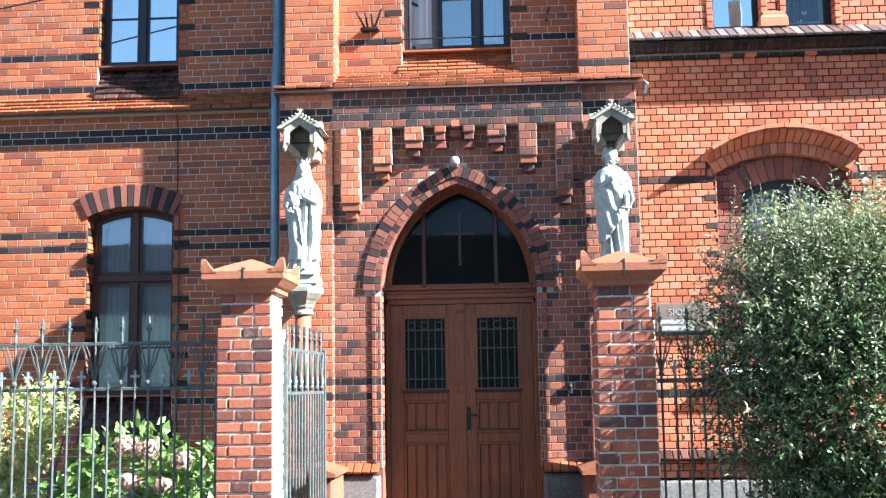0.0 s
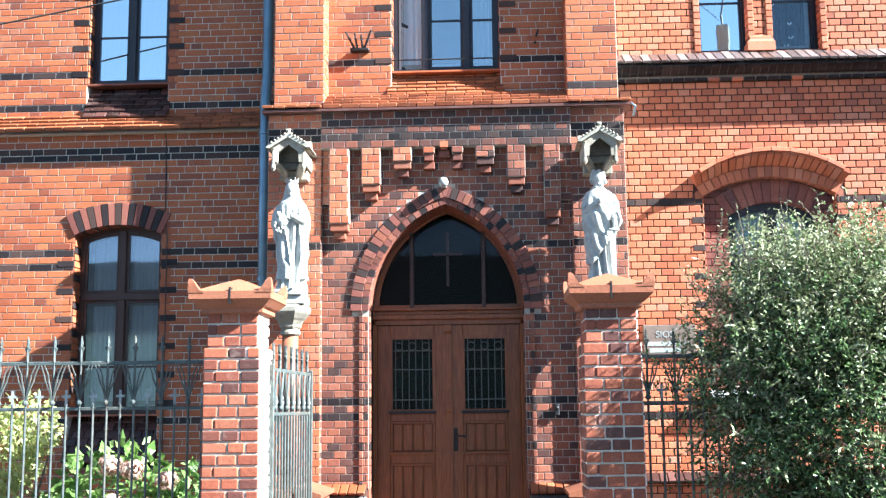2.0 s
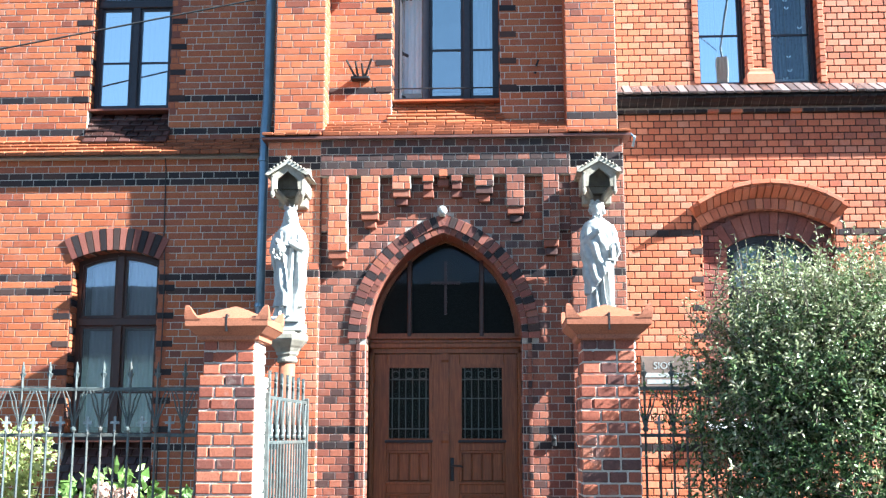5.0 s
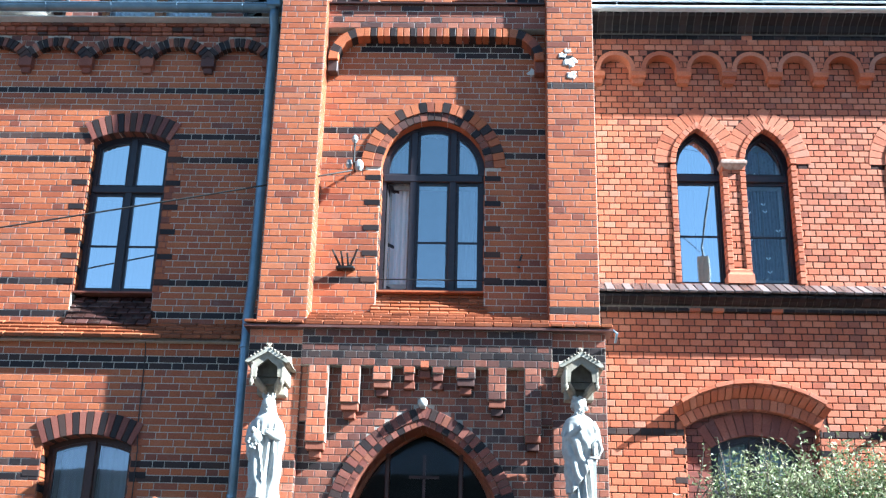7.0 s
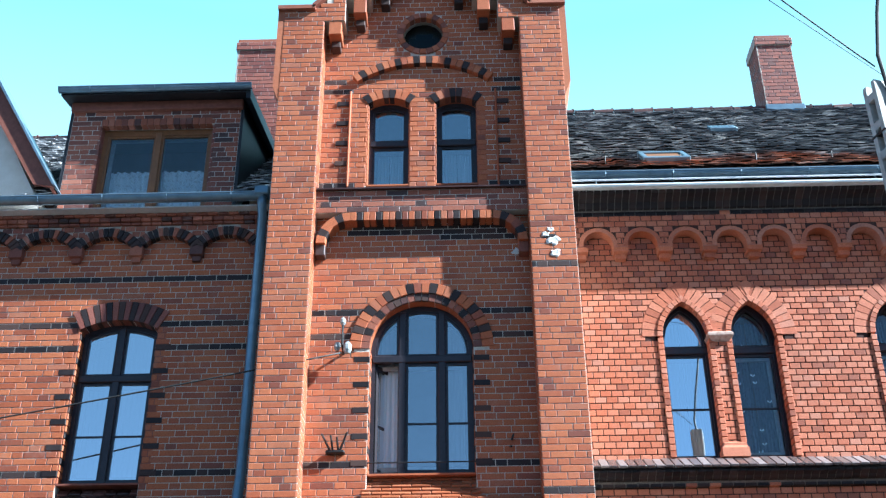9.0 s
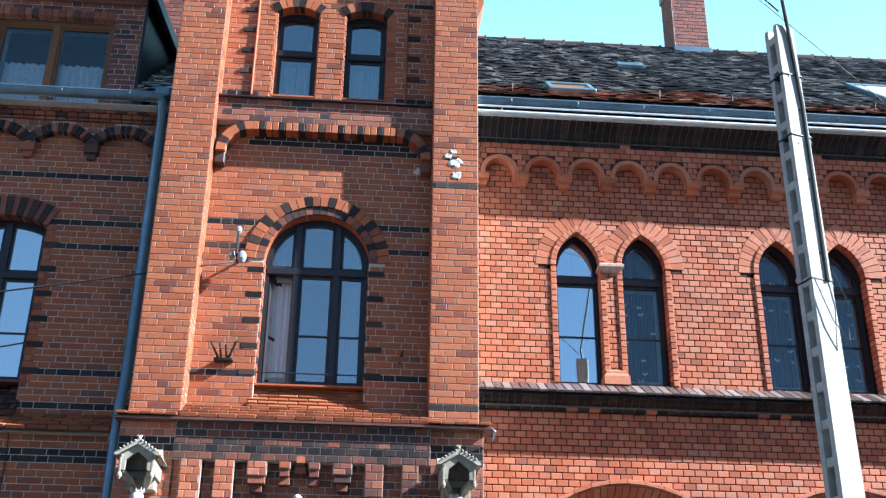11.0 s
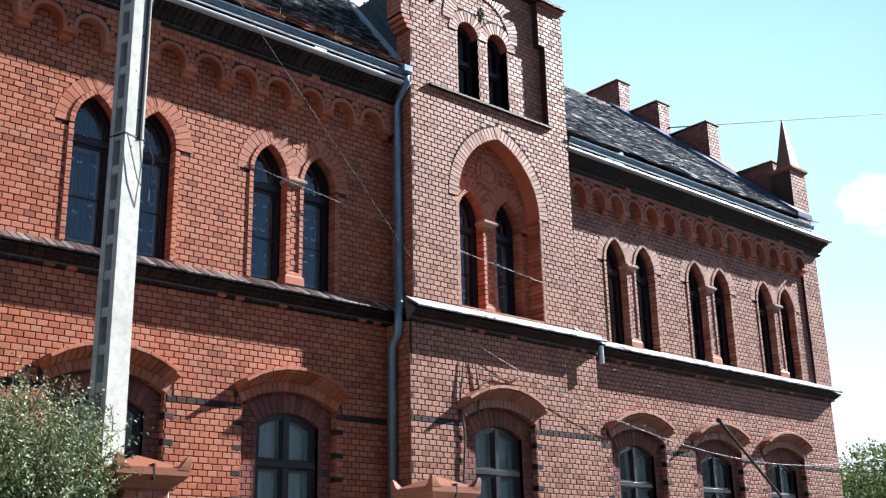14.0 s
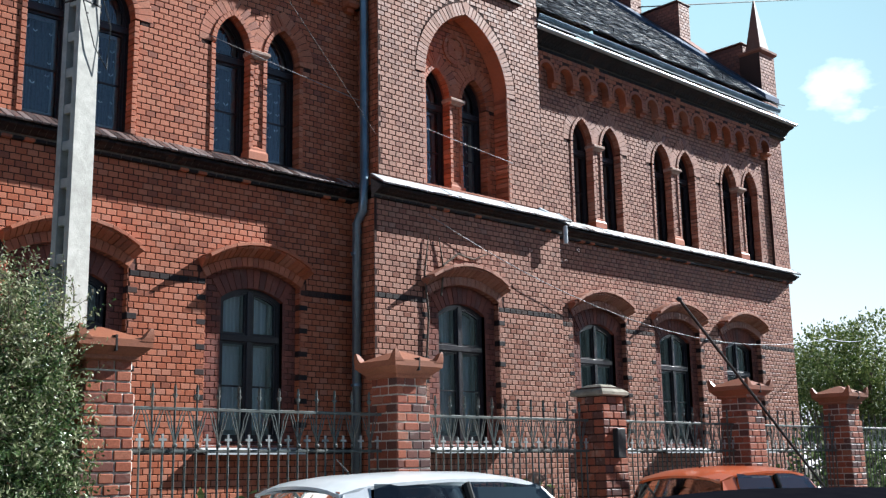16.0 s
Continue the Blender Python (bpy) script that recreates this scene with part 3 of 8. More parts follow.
def brick_wall(name, label, x0, x1, z0, z1, y, brick, mortar, bond="header", holes=(), skips=(), dark=(), thick=0.35, named=None, at=None, joint=0.009, kind="structure", category="wall", parent=None, top=None, proud=0.006, dark_mat=None, pick=300):
    """A wall that faces -y: a mortar body with real openings, and its bricks course by course.
    holes: Shapes cut through; skips: (Shape, margin) that the bricks keep clear of; dark: heights of dark courses or (height, x0, x1);
    named: (x0, x1, z0, z1), a stretch whose whole bricks are objects of their own; top: height of the wall's upper edge at x."""
    body = Mesh()
    rows = max(1, round((z1 - z0) / COURSE))
    h = (z1 - z0) / rows
    single, rest, darks = [], Mesh(), Mesh()
    rnd = random.Random(name)
    held = []
    for r in range(rows):
        a, b = z0 + r * h, z0 + (r + 1) * h
        zm = 0.5 * (a + b)

        def gaps(shapes, pad):
            out = []
            for s in shapes:
                shape, d = s if isinstance(s, tuple) else (s, pad)
                spring = shape.zs if isinstance(shape, Shape) else -9.0
                halves = [v for v in (shape.half(z, -d if z > spring else 0.0) for z in (a + 0.002, zm, b - 0.002)) if v is not None]
                if halves:
                    out.append((shape.cx - max(halves), shape.cx + max(halves)))
            return sorted(out)

        def free(cuts):
            out, p = [], x0
            for c, d in cuts:
                if c > p:
                    out.append((p, min(c, x1)))
                p = max(p, d)
            if p < x1:
                out.append((p, x1))
            return [(c, d) for c, d in out if d - c > 0.012]

        for c, d in free(gaps(holes, 0.0)):
            if top is None:
                # a stretch as wide as the one below it grows upwards
                same = [q for q in held if abs(q[0] - c) < 1e-6 and abs(q[1] - d) < 1e-6 and abs(q[3] - a) < 1e-6]
                if same:
                    same[0][3] = b
                else:
                    held.append([c, d, a, b])
            else:
                n = max(1, int((d - c) / 0.06))
                xs = [c + (d - c) * i / n for i in range(n + 1)]
                ok = [top(0.5 * (p + q)) >= b - 0.5 * h for p, q in zip(xs, xs[1:])]
                i = 0
                while i < n:
                    if ok[i]:
                        j = i
                        while j < n and ok[j]:
                            j += 1
                        body.box(xs[i], xs[j], y + proud, y + thick, a, b)
                        i = j
                    else:
                        i += 1
        spans = free(gaps(list(holes) + list(skips), 0.0))
        dk = [(c[1], c[2]) for c in dark if isinstance(c, tuple) and abs(c[0] - zm) < 0.5 * h] + [(x0, x1) for c in dark if not isinstance(c, tuple) and abs(c - zm) < 0.5 * h]
        if bond == "header":
            sizes, p = [HEAD], x0 - (0.5 * HEAD if r % 2 else 0.0)
        elif bond == "mixed":
            sizes, p = [2 * HEAD, HEAD], x0 - (0.0, 1.55 * HEAD, 0.75 * HEAD, 2.3 * HEAD)[r % 4]
        else:
            sizes, p = ([2 * HEAD], x0 - (HEAD if (r // 2) % 2 else 0.0)) if r % 2 else ([HEAD], x0 - 0.5 * HEAD)
        k = 0
        while p < x1:
            w = sizes[k % len(sizes)]
            for c, d in spans:
                u, v = max(p, c), min(p + w, d)
                if v - u < 0.022:
                    continue
                if top is not None and top(0.5 * (u + v)) < b - 0.5 * h:
                    continue
                is_dark = any(s - 0.01 <= 0.5 * (u + v) <= t + 0.01 for s, t in dk)
                g = 0.5 * joint
                yy = y + rnd.uniform(-0.0015, 0.0015)
                whole = v - u > w - 1e-4
                if is_dark:
                    darks.brick(u + g, v - g, a + g, b - g, yy)
                elif whole and named and len(single) < pick and named[0] <= u and v <= named[1] and named[2] <= a and b <= named[3]:
                    single.append((0.5 * (u + v), yy, zm, w))
                else:
                    rest.brick(u + g, v - g, a + g, b - g, yy)
            p += w
            k += 1
    for c, d, a, b in held:
        body.box(c, d, y + proud, y + thick, a, b)
    if parent is None:
        ob = thing(name, label, category, kind=kind, mesh=body, mat=mortar, at=at)
    else:
        ob = part(name, body, mortar, parent, label)
    if rest.v:
        part("brickwork", rest, brick, ob, kind="stuff")
    if darks.v:
        part("dark_brickwork", darks, dark_mat or M_DARK, ob, kind="stuff")
    shared = {}
    for x, yy, z, w in single:
        if w not in shared:
            m = Mesh()
            m.brick(-0.5 * w + 0.5 * joint, 0.5 * w - 0.5 * joint, -0.5 * h + 0.5 * joint, 0.5 * h - 0.5 * joint, 0)
            shared[w] = m.data("brick", brick)
        o = new("brick", shared[w])
        o.location, o.parent = (x, yy, z), ob
    return ob


def side_bricks(parent, x, y0, y1, z0, z1, mat, face=1):
    """Brick courses on the narrow side of a pier, facing +x or -x."""
    m, rows = Mesh(), max(1, round((z1 - z0) / COURSE))
    h = (z1 - z0) / rows
    for r in range(rows):
        cut = y0 + (0.12 if r % 2 else 0.25)
        for a, b in ((y0, min(cut, y1)), (cut, y1)):
            if b - a > 0.03:
                m.bevel_box(*sorted((x - face * 0.02, x + face * random.uniform(0.003, 0.006))), a + 0.005, b - 0.005, z0 + r * h + 0.005, z0 + (r + 1) * h - 0.005, 0.004)
    part("side_brickwork", m, mat, parent, kind="stuff")


def reveal(parent, shape, y0, y1, mat, wide=0.11, foot=0.0, name="reveal"):
    """The brick lining of an opening, from the wall's face to the window."""
    out, inn = shape.outline(-wide, 24, foot=-0.02), shape.outline(0.0, 24, foot=0.0)
    return part(name, Mesh().strip(out, inn, y0, y1), mat, parent)


def jamb_bricks(parent, shape, y0, y1, mat, mat_dark=None, step=4, out=0.012, z_top=None):
    """Courses of brick lining both jambs of an opening; every few courses a dark one."""
    z, k = shape.z0, 0
    top = z_top or shape.zs
    red, drk = Mesh(), Mesh()
    while z < top - 0.03:
        m = drk if mat_dark and k % step == step - 1 else red
        for s in (-1, 1):
            xa, xb = shape.cx + s * (shape.w + 0.03), shape.cx + s * (shape.w - out)
            m.bevel_box(min(xa, xb), max(xa, xb), y0 + 0.002, y1, z + 0.005, min(z + COURSE - 0.005, top), 0.004)
        z, k = z + COURSE, k + 1
    part("jamb_brickwork", red, mat, parent, kind="stuff")
    if drk.v:
        part("dark_jamb_brickwork", drk, mat_dark, parent, kind="stuff")


def quoin_bricks(parent, shape, y, mat, step=4, wide=0.18, first=2, proud=0.004):
    """Dark bricks that bond into the wall beside the jambs."""
    z, k = shape.z0, 0
    while z < shape.zs - COURSE:
        if k % step == first:
            for s in (-1, 1):
                xa, xb = shape.cx + s * (shape.w - 0.004), shape.cx + s * (shape.w + wide)
                m = Mesh()
                m.brick(min(xa, xb), max(xa, xb), z + 0.004, z + COURSE - 0.004, y - proud, 0.03)
                part("dark_brick", m, mat, parent)
        z, k = z + COURSE, k + 1


def sash_window(name, label, shape, y, frame_mat, bars, transoms, small=(), group="windows", back=None, open_leaf=None, fw=0.055, glass=None, inner=False):
    """A window in a shape. bars: x of mullions; transoms: heights of thick rails; small: heights of thin glazing bars;
    back: (material, gap, z top, z bottom) of curtains behind it; inner: a second, pale window inside."""
    w = thing(name, label, "window", group=group, kind="structure")
    part("window_frame", Mesh().strip(shape.outline(-0.015, 24, foot=-0.015), shape.outline(fw, 24), y, y + 0.07), frame_mat, w)
    xs = [shape.cx - shape.w + fw] + list(bars) + [shape.cx + shape.w - fw]
    zs = [shape.z0 + fw] + sorted(transoms) + [shape.apex()]
    for b in bars:
        part("mullion", Mesh().bevel_box(b - 0.042, b + 0.042, y - 0.012, y + 0.07, shape.z0 + 0.03, shape.top(b, fw * 0.5), 0.008), frame_mat, w)
    for t in transoms:
        hw = shape.half(t) - 0.02
        part("transom", Mesh().bevel_box(shape.cx - hw, shape.cx + hw, y - 0.02, y + 0.07, t - 0.045, t + 0.045, 0.01), frame_mat, w)
    for i in range(len(xs) - 1):
        for j in range(len(zs) - 1):
            xa, xb = xs[i] + (0.042 if i else 0), xs[i + 1] - (0.042 if i < len(bars) else 0)
            za, zb = zs[j] + (0.045 if j else 0), zs[j + 1] - (0.045 if j < len(transoms) else 0)
            if open_leaf == (i, j):
                continue
            n = 10
            cell = shape.cell(xa - 0.004, xb + 0.004, za - 0.004, zb + 0.004, fw - 0.004, n)
            inner = shape.cell(xa + 0.028, xb - 0.028, za + 0.028, zb - 0.028, fw + 0.026, n)
            part("sash", Mesh().strip(cell, inner, y + 0.018, y + 0.058), frame_mat, w)
            pane = Mesh()
            pane.add([(x, y + 0.036, z) for x, z in inner], [tuple(range(len(inner)))])
            g = part("pane", pane, glass or M_GLASS, w)
            g.visible_shadow = False
            for s in small:
                if za + 0.05 < s < min(zb, shape.top(0.5 * (xa + xb))) - 0.05:
                    part("glazing_bar", Mesh().box(xa + 0.01, xb - 0.01, y + 0.026, y + 0.046, s - 0.011, s + 0.011), frame_mat, w)
    if inner:
        for xa, xb in zip(xs[:-1], xs[1:]):
            for za, zb in zip(zs[:-1], zs[1:]):
                out = shape.cell(xa + 0.01, xb - 0.01, za + 0.04, zb - 0.04, 0.03, 10)
                part("inner_sash", Mesh().strip(out, shape.cell(xa + 0.06, xb - 0.06, za + 0.09, zb - 0.09, 0.08, 10), y + 0.12, y + 0.15), M_WHITE, w, "pale painted inner window")
    if back:
        mat, gap, zt, zb = back
        yc = y + (0.20 if inner else 0.105)
        c = Mesh()
        n = 40
        for (xa, xb) in ((shape.cx - shape.w - 0.05, shape.cx - 0.02 * shape.w - gap), (shape.cx + 0.02 * shape.w + gap, shape.cx + shape.w + 0.05)):
            top_pts, low_pts = [], []
            for i in range(n + 1):
                x = xa + (xb - xa) * i / n
                yy = yc + 0.018 * math.sin(i * 1.35) + 0.01 * math.sin(i * 0.61 + xa)
                top_pts.append((x, yy, zt))
                low_pts.append((x, yy, zb))
            k = len(c.v)
            c.v += low_pts + top_pts
            c.f += [(k + i, k + i + 1, k + n + 2 + i, k + n + 1 + i) for i in range(n)]
        cu = thing("curtain", "pale net curtains hanging behind a window", "curtain", group="curtains", mesh=c, mat=mat, smooth=True)
        if mat is M_BLIND:
            m, rnd = Mesh(), random.Random(int(shape.cx * 100))
            for i in range(3):
                for j in range(9):
                    if rnd.random() < 0.35:
                        continue
                    px, pz = shape.cx + (i - 1) * 0.16 + rnd.uniform(-0.04, 0.04), zb + 0.12 + 0.17 * j + rnd.uniform(-0.04, 0.04)
                    for sg in (-1, 1):
                        q = rnd.uniform(0.022, 0.036)
                        m.add([(px, yc - 0.033, pz - 0.01), (px + sg * q, yc - 0.033, pz + 0.3 * q), (px + sg * 0.9 * q, yc - 0.033, pz + 1.1 * q), (px + sg * 0.3 * q, yc - 0.033, pz + 0.5 * q)], [(0, 1, 2, 3)])
            part("printed_motif", m, M_LACE, cu, "small white flowers on the net", kind="stuff")
    return w

# ---- ground ----
thing("ground", "dark earth and grass of the front garden", "ground", kind="structure", mesh=Mesh().box(-400, 400, -4.9, 600, -0.4, 0.0), mat=M_EARTH)
thing("road", "grey worn asphalt street", "road", kind="structure", mesh=Mesh().box(-400, 400, -400, -5.05, -0.4, -0.12), mat=M_ASPHALT)
thing("kerb", "pale concrete kerb along the fence", "kerb", kind="structure", mesh=Mesh().bevel_box(-400, 400, -5.05, -4.9, -0.4, 0.0, 0.015), mat=M_CONCRETE)

# ---- plain houses added across the street, seen only in the window panes; they also cut sky fill ----
for nm, x0, x1, y0, eave, ridge in (("house_opposite_low", -26.0, 2.0, -40.0, 5.5, 9.5), ("house_opposite_tall", 9.0, 75.0, -30.0, 10.0, 15.0)):
    hs = thing(nm, "plain plastered house with a roof, added out of view across the street", "house", kind="structure", mesh=Mesh().box(x0, x1, y0 - 10, y0, -0.12, eave), mat=M_FAR_WALL)
    part("roof", Mesh().prism_x([(y0 + 0.4, eave), (y0 - 10.4, eave), (y0 - 5, ridge)], x0 - 0.4, x1 + 0.4), M_DARKCLAD, hs)

# ---- inside of the house: rooms behind the windows, dimness put into the wall colour ----
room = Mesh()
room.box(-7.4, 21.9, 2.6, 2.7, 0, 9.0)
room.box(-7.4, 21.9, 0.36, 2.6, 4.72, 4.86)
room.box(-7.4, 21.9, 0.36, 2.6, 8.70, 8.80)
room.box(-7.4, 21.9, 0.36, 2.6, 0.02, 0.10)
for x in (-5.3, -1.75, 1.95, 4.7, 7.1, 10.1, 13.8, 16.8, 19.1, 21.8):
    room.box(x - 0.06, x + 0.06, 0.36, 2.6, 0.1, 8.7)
thing("interior_wall", "plain room walls behind the windows, their dimness put into the colour", "wall", kind="structure", mesh=room, mat=M_ROOM)


def tile_slope(parent, x0, x1, ya, za, yb, zb, rows, mat, wide=0.13, name="tile", thick=0.03, half=True, tilt=0.17):
    """Flat tiles laid up a slope from (ya, za) at the foot to (yb, zb); each tile a piece."""
    run = math.hypot(yb - ya, zb - za)
    ang = math.atan2(zb - za, yb - ya)
    step = run / rows
    cols = max(1, round((x1 - x0) / wide))
    w = (x1 - x0) / cols
    made = {}
    for r in range(rows):
        off = 0.5 * w if half and r % 2 else 0.0
        for c in range(cols + (1 if off else 0)):
            xa, xb = max(x0, x0 + c * w - off), min(x1, x0 + (c + 1) * w - off)
            if xb - xa < 0.03:
                continue
            key = round(xb - xa, 3)
            if key not in made:
                made[key] = Mesh().bevel_box(-0.5 * key + 0.005, 0.5 * key - 0.005, 0.0, step * 1.18, 0, thick, 0.005).data(name, mat)
            o = new(name, made[key])
            d = (r + 0.0) * step
            lift = 0.012 + random.uniform(0, 0.005)
            o.matrix_basis = Matrix.Translation((0.5 * (xa + xb), ya + d * math.cos(ang) - lift * math.sin(ang), za + d * math.sin(ang) + lift * math.cos(ang))) @ Matrix.Rotation(ang - tilt + random.uniform(-0.01, 0.01), 4, "X")
            o.parent = parent
    return parent


# ---- left wing ----
LOW, UPP = -0.06, 0.06
lw1 = Shape("segment", -3.69, 1.58, 0.49, 3.55, 0.11)
lw2 = Shape("segment", -3.68, 5.33, 0.47, 7.22, 0.12)
lw1_hole = Shape("segment", -3.69, 1.06, 0.49, 3.55, 0.11)
lw2_hole = Shape("segment", -3.68, 4.80, 0.47, 7.22, 0.12)
brick_wall_left = brick_wall("wall_left_ground", "orange-red brick ground floor wall with pale joints and dark bands", -7.6, -1.87, 0.62, 4.70, LOW, M_ORANGE, M_MORTAR, "mixed",
                             [lw1_hole], [(lw1_hole, 0.0)], [3.22, 3.375, 4.44, 4.515, 1.50], named=(-5.2, -1.9, 1.6, 3.2))
wl_up = brick_wall("wall_left_upper", "orange-red brick upper wall with pale joints and dark bands", -7.6, -1.87, 4.86, 8.25, UPP, M_ORANGE, M_MORTAR, "mixed",
                   [lw2_hole], [], [5.02, 5.40, 6.95, 7.27, 7.90], named=(-5.1, -1.9, 5.1, 7.2))
thing("plinth_left", "rough grey granite plinth of the house", "plinth", kind="structure", mesh=Mesh().bevel_box(-7.6, -1.87, LOW - 0.05, 0.3, 0.0, 0.62, 0.02), mat=M_GRANITE)
for s, wall, y, yw in ((lw1, brick_wall_left, LOW, 0.12), (lw2, wl_up, UPP, 0.20)):
    voussoirs(wall, s, 0.0, 0.25, y - 0.022, 0.2, [M_ROSE, M_DARK], 0.066, pattern=[0, 1])
    reveal(wall, s, y + 0.004, yw + 0.08, M_PORCH)
    jamb_bricks(wall, s, y + 0.01, yw, M_ORANGE, M_DARK)
    quoin_bricks(wall, s, y, M_DARK, first=1)
sash_window("window_1", "tall dark brown wooden window with four panes under a segmental arch", lw1, 0.12, M_FRAME_B, [-3.69], [2.88], [2.1], back=(M_CURTAIN, 0.02, 3.6, 1.6), glass=M_GLASS_D)
sash_window("window_2", "tall near-black wooden window with four panes reflecting blue sky", lw2, 0.20, M_FRAME_K, [-3.68], [6.64], [5.93], back=(M_CURTAIN, 0.0, 7.3, 5.3))
cop = thing("coping_left", "sloping orange glazed tile coping over the ground floor", "coping", kind="structure", mesh=Mesh().prism_x([(-0.16, 4.69), (0.10, 4.69), (0.10, 4.92)], -7.6, -1.87), mat=M_MORTAR)
tile_slope(cop, -7.6, -1.87, -0.20, 4.70, 0.07, 4.93, 4, M_TILE, wide=0.22, thick=0.045, tilt=0.30)
sl = thing("sill_slope_left", "steep sill of dark brown glazed tiles", "sill", kind="structure", mesh=Mesh().prism_x([(-0.02, 4.86), (0.20, 4.86), (0.20, 5.28)], -4.14, -3.19), mat=M_MORTAR_D)
tile_slope(sl, -4.15, -3.18, -0.05, 4.88, 0.20, 5.27, 5, M_TILE_DARK, tilt=0.24)
sl = thing("sill_slope_lower", "steep sill of dark brown glazed tiles", "sill", kind="structure", mesh=Mesh().prism_x([(-0.14, 1.06), (0.12, 1.06), (0.12, 1.56)], -4.19, -3.19), mat=M_MORTAR_D)
tile_slope(sl, -4.20, -3.18, -0.17, 1.06, 0.12, 1.55, 6, M_TILE_DARK)
# corbel frieze and eaves
ARCH_X = (-6.985, -6.23, -5.475, -4.72, -3.965, -3.21, -2.455)
arch_l = [Shape("segment", x, 8.18, 0.325, 8.285, 0.17) for x in ARCH_X]
fr = brick_wall("frieze_left", "corbelled brick frieze of flat arches with dark arch bricks", -7.6, -1.87, 8.30, 8.61, UPP - 0.09, M_PORCH, M_MORTAR_P, "header", arch_l, [(a, 0.10) for a in arch_l], [], thick=0.12, category="frieze")
brick_wall("frieze_back", "", -7.6, -1.87, 8.25, 8.56, UPP, M_ORANGE, M_MORTAR_P, "mixed", thick=0.2, parent=fr, pick=0)
for a in arch_l:
    voussoirs(fr, a, 0.0, 0.125, UPP - 0.105, 0.1, [M_PORCH, M_DARK], 0.056, gap=0.01, pattern=[1, 1, 0])
for x in ARCH_X:
    x += 0.377
    part("corbel", Mesh().loft([[(x - p, UPP - q, z), (x + p, UPP - q, z), (x + p, UPP + 0.02, z), (x - p, UPP + 0.02, z)] for p, q, z in ((0.05, 0.05, 8.12), (0.055, 0.06, 8.18), (0.08, 0.10, 8.19), (0.08, 0.10, 8.32))]), M_PORCH, fr)
eav = thing("cornice_left", "stepped brick cornice with dark dentils under the eaves", "cornice", kind="structure", mesh=Mesh().box(-7.6, -1.87, UPP - 0.04, UPP + 0.3, 8.56, 8.75), mat=M_MORTAR_P)
for i in range(44):
    x = -7.6 + i * 0.1302
    part("cornice_brick", Mesh().bevel_box(x + 0.004, x + 0.126, UPP - 0.12, UPP + 0.1, 8.612, 8.645, 0.005), M_PORCH, eav)
    if i:
        part("dentil", Mesh().bevel_box(x + 0.004, x + 0.126, UPP - 0.15, UPP + 0.1, 8.648, 8.705, 0.005), M_DARK if i % 10 == 3 else M_PORCH, eav)
    part("cornice_brick", Mesh().bevel_box(x + 0.069, x + 0.191, UPP - 0.18, UPP + 0.1, 8.708, 8.745, 0.005), M_PORCH, eav)
part("flashing", Mesh().prism_x([(-0.25, 8.746), (0.3, 8.746), (0.3, 8.80), (-0.25, 8.76)], -7.6, -1.87), M_FLASH, eav)


def gutter(name, x0, x1, y, z, r=0.075, label="half-round zinc gutter along the eaves"):
    g = thing(name, label, "gutter", group="gutters", kind="structure")
    n, m = 12, Mesh()
    pts = [(y + r * math.cos(math.pi * i / n + math.pi), z + r * math.sin(math.pi * i / n + math.pi)) for i in range(n + 1)]
    inn = [(y + (r - 0.006) * math.cos(math.pi * i / n + math.pi), z + (r - 0.006) * math.sin(math.pi * i / n + math.pi)) for i in range(n, -1, -1)]
    m.prism_x(pts + inn, x0, x1)
    m.tube([(x0, y - r, z + 0.004), (x1, y - r, z + 0.004)], 0.012, 8)
    part("trough", m, M_ZINC, g)
    k = max(2, int((x1 - x0) / 0.8))
    for i in range(k):
        x = x0 + (i + 0.5) * (x1 - x0) / k
        b = [(x, y + (r + 0.004) * math.cos(a), z + (r + 0.004) * math.sin(a)) for a in [math.pi + math.pi * j / 8 for j in range(9)]]
        part("bracket", Mesh().tube(b, 0.008, 6), M_ZINC, g)
    return g


gutter("gutter", -7.6, -1.98, -0.33, 8.85)

# gable of the neighbouring house, standing on the eaves
NG = lambda x, d: 9.17 - 1.64 * (x + 4.71) + d
bay = thing("gable_left", "pale plastered gable with a red-brown timber verge", "gable", kind="structure", mesh=Mesh().prism([(-7.6, 9.0), (-5.0, 9.0), (-5.0, 9.1), (-7.6, NG(-7.6, -0.55) + 0.4)], -0.08, 0.5), mat=M_PLASTER)
part("verge_board", Mesh().prism([(-4.98, NG(-4.98, -0.45)), (-4.71, NG(-4.71, -0.05)), (-7.6, NG(-7.6, -0.05)), (-7.6, NG(-7.6, -0.62))], -0.20, -0.15), M_VERGE, bay)
part("soffit", Mesh().prism([(-4.80, NG(-4.80, -0.16)), (-4.74, NG(-4.74, -0.08)), (-7.6, NG(-7.6, -0.08)), (-7.6, NG(-7.6, -0.22))], -0.15, 0.5), M_VERGE, bay)
part("verge_flashing", Mesh().prism([(-4.72, NG(-4.72, -0.05)), (-4.68, NG(-4.68, 0.0)), (-7.6, NG(-7.6, 0.03)), (-7.6, NG(-7.6, -0.045))], -0.24, 0.5), M_ZINC, bay)

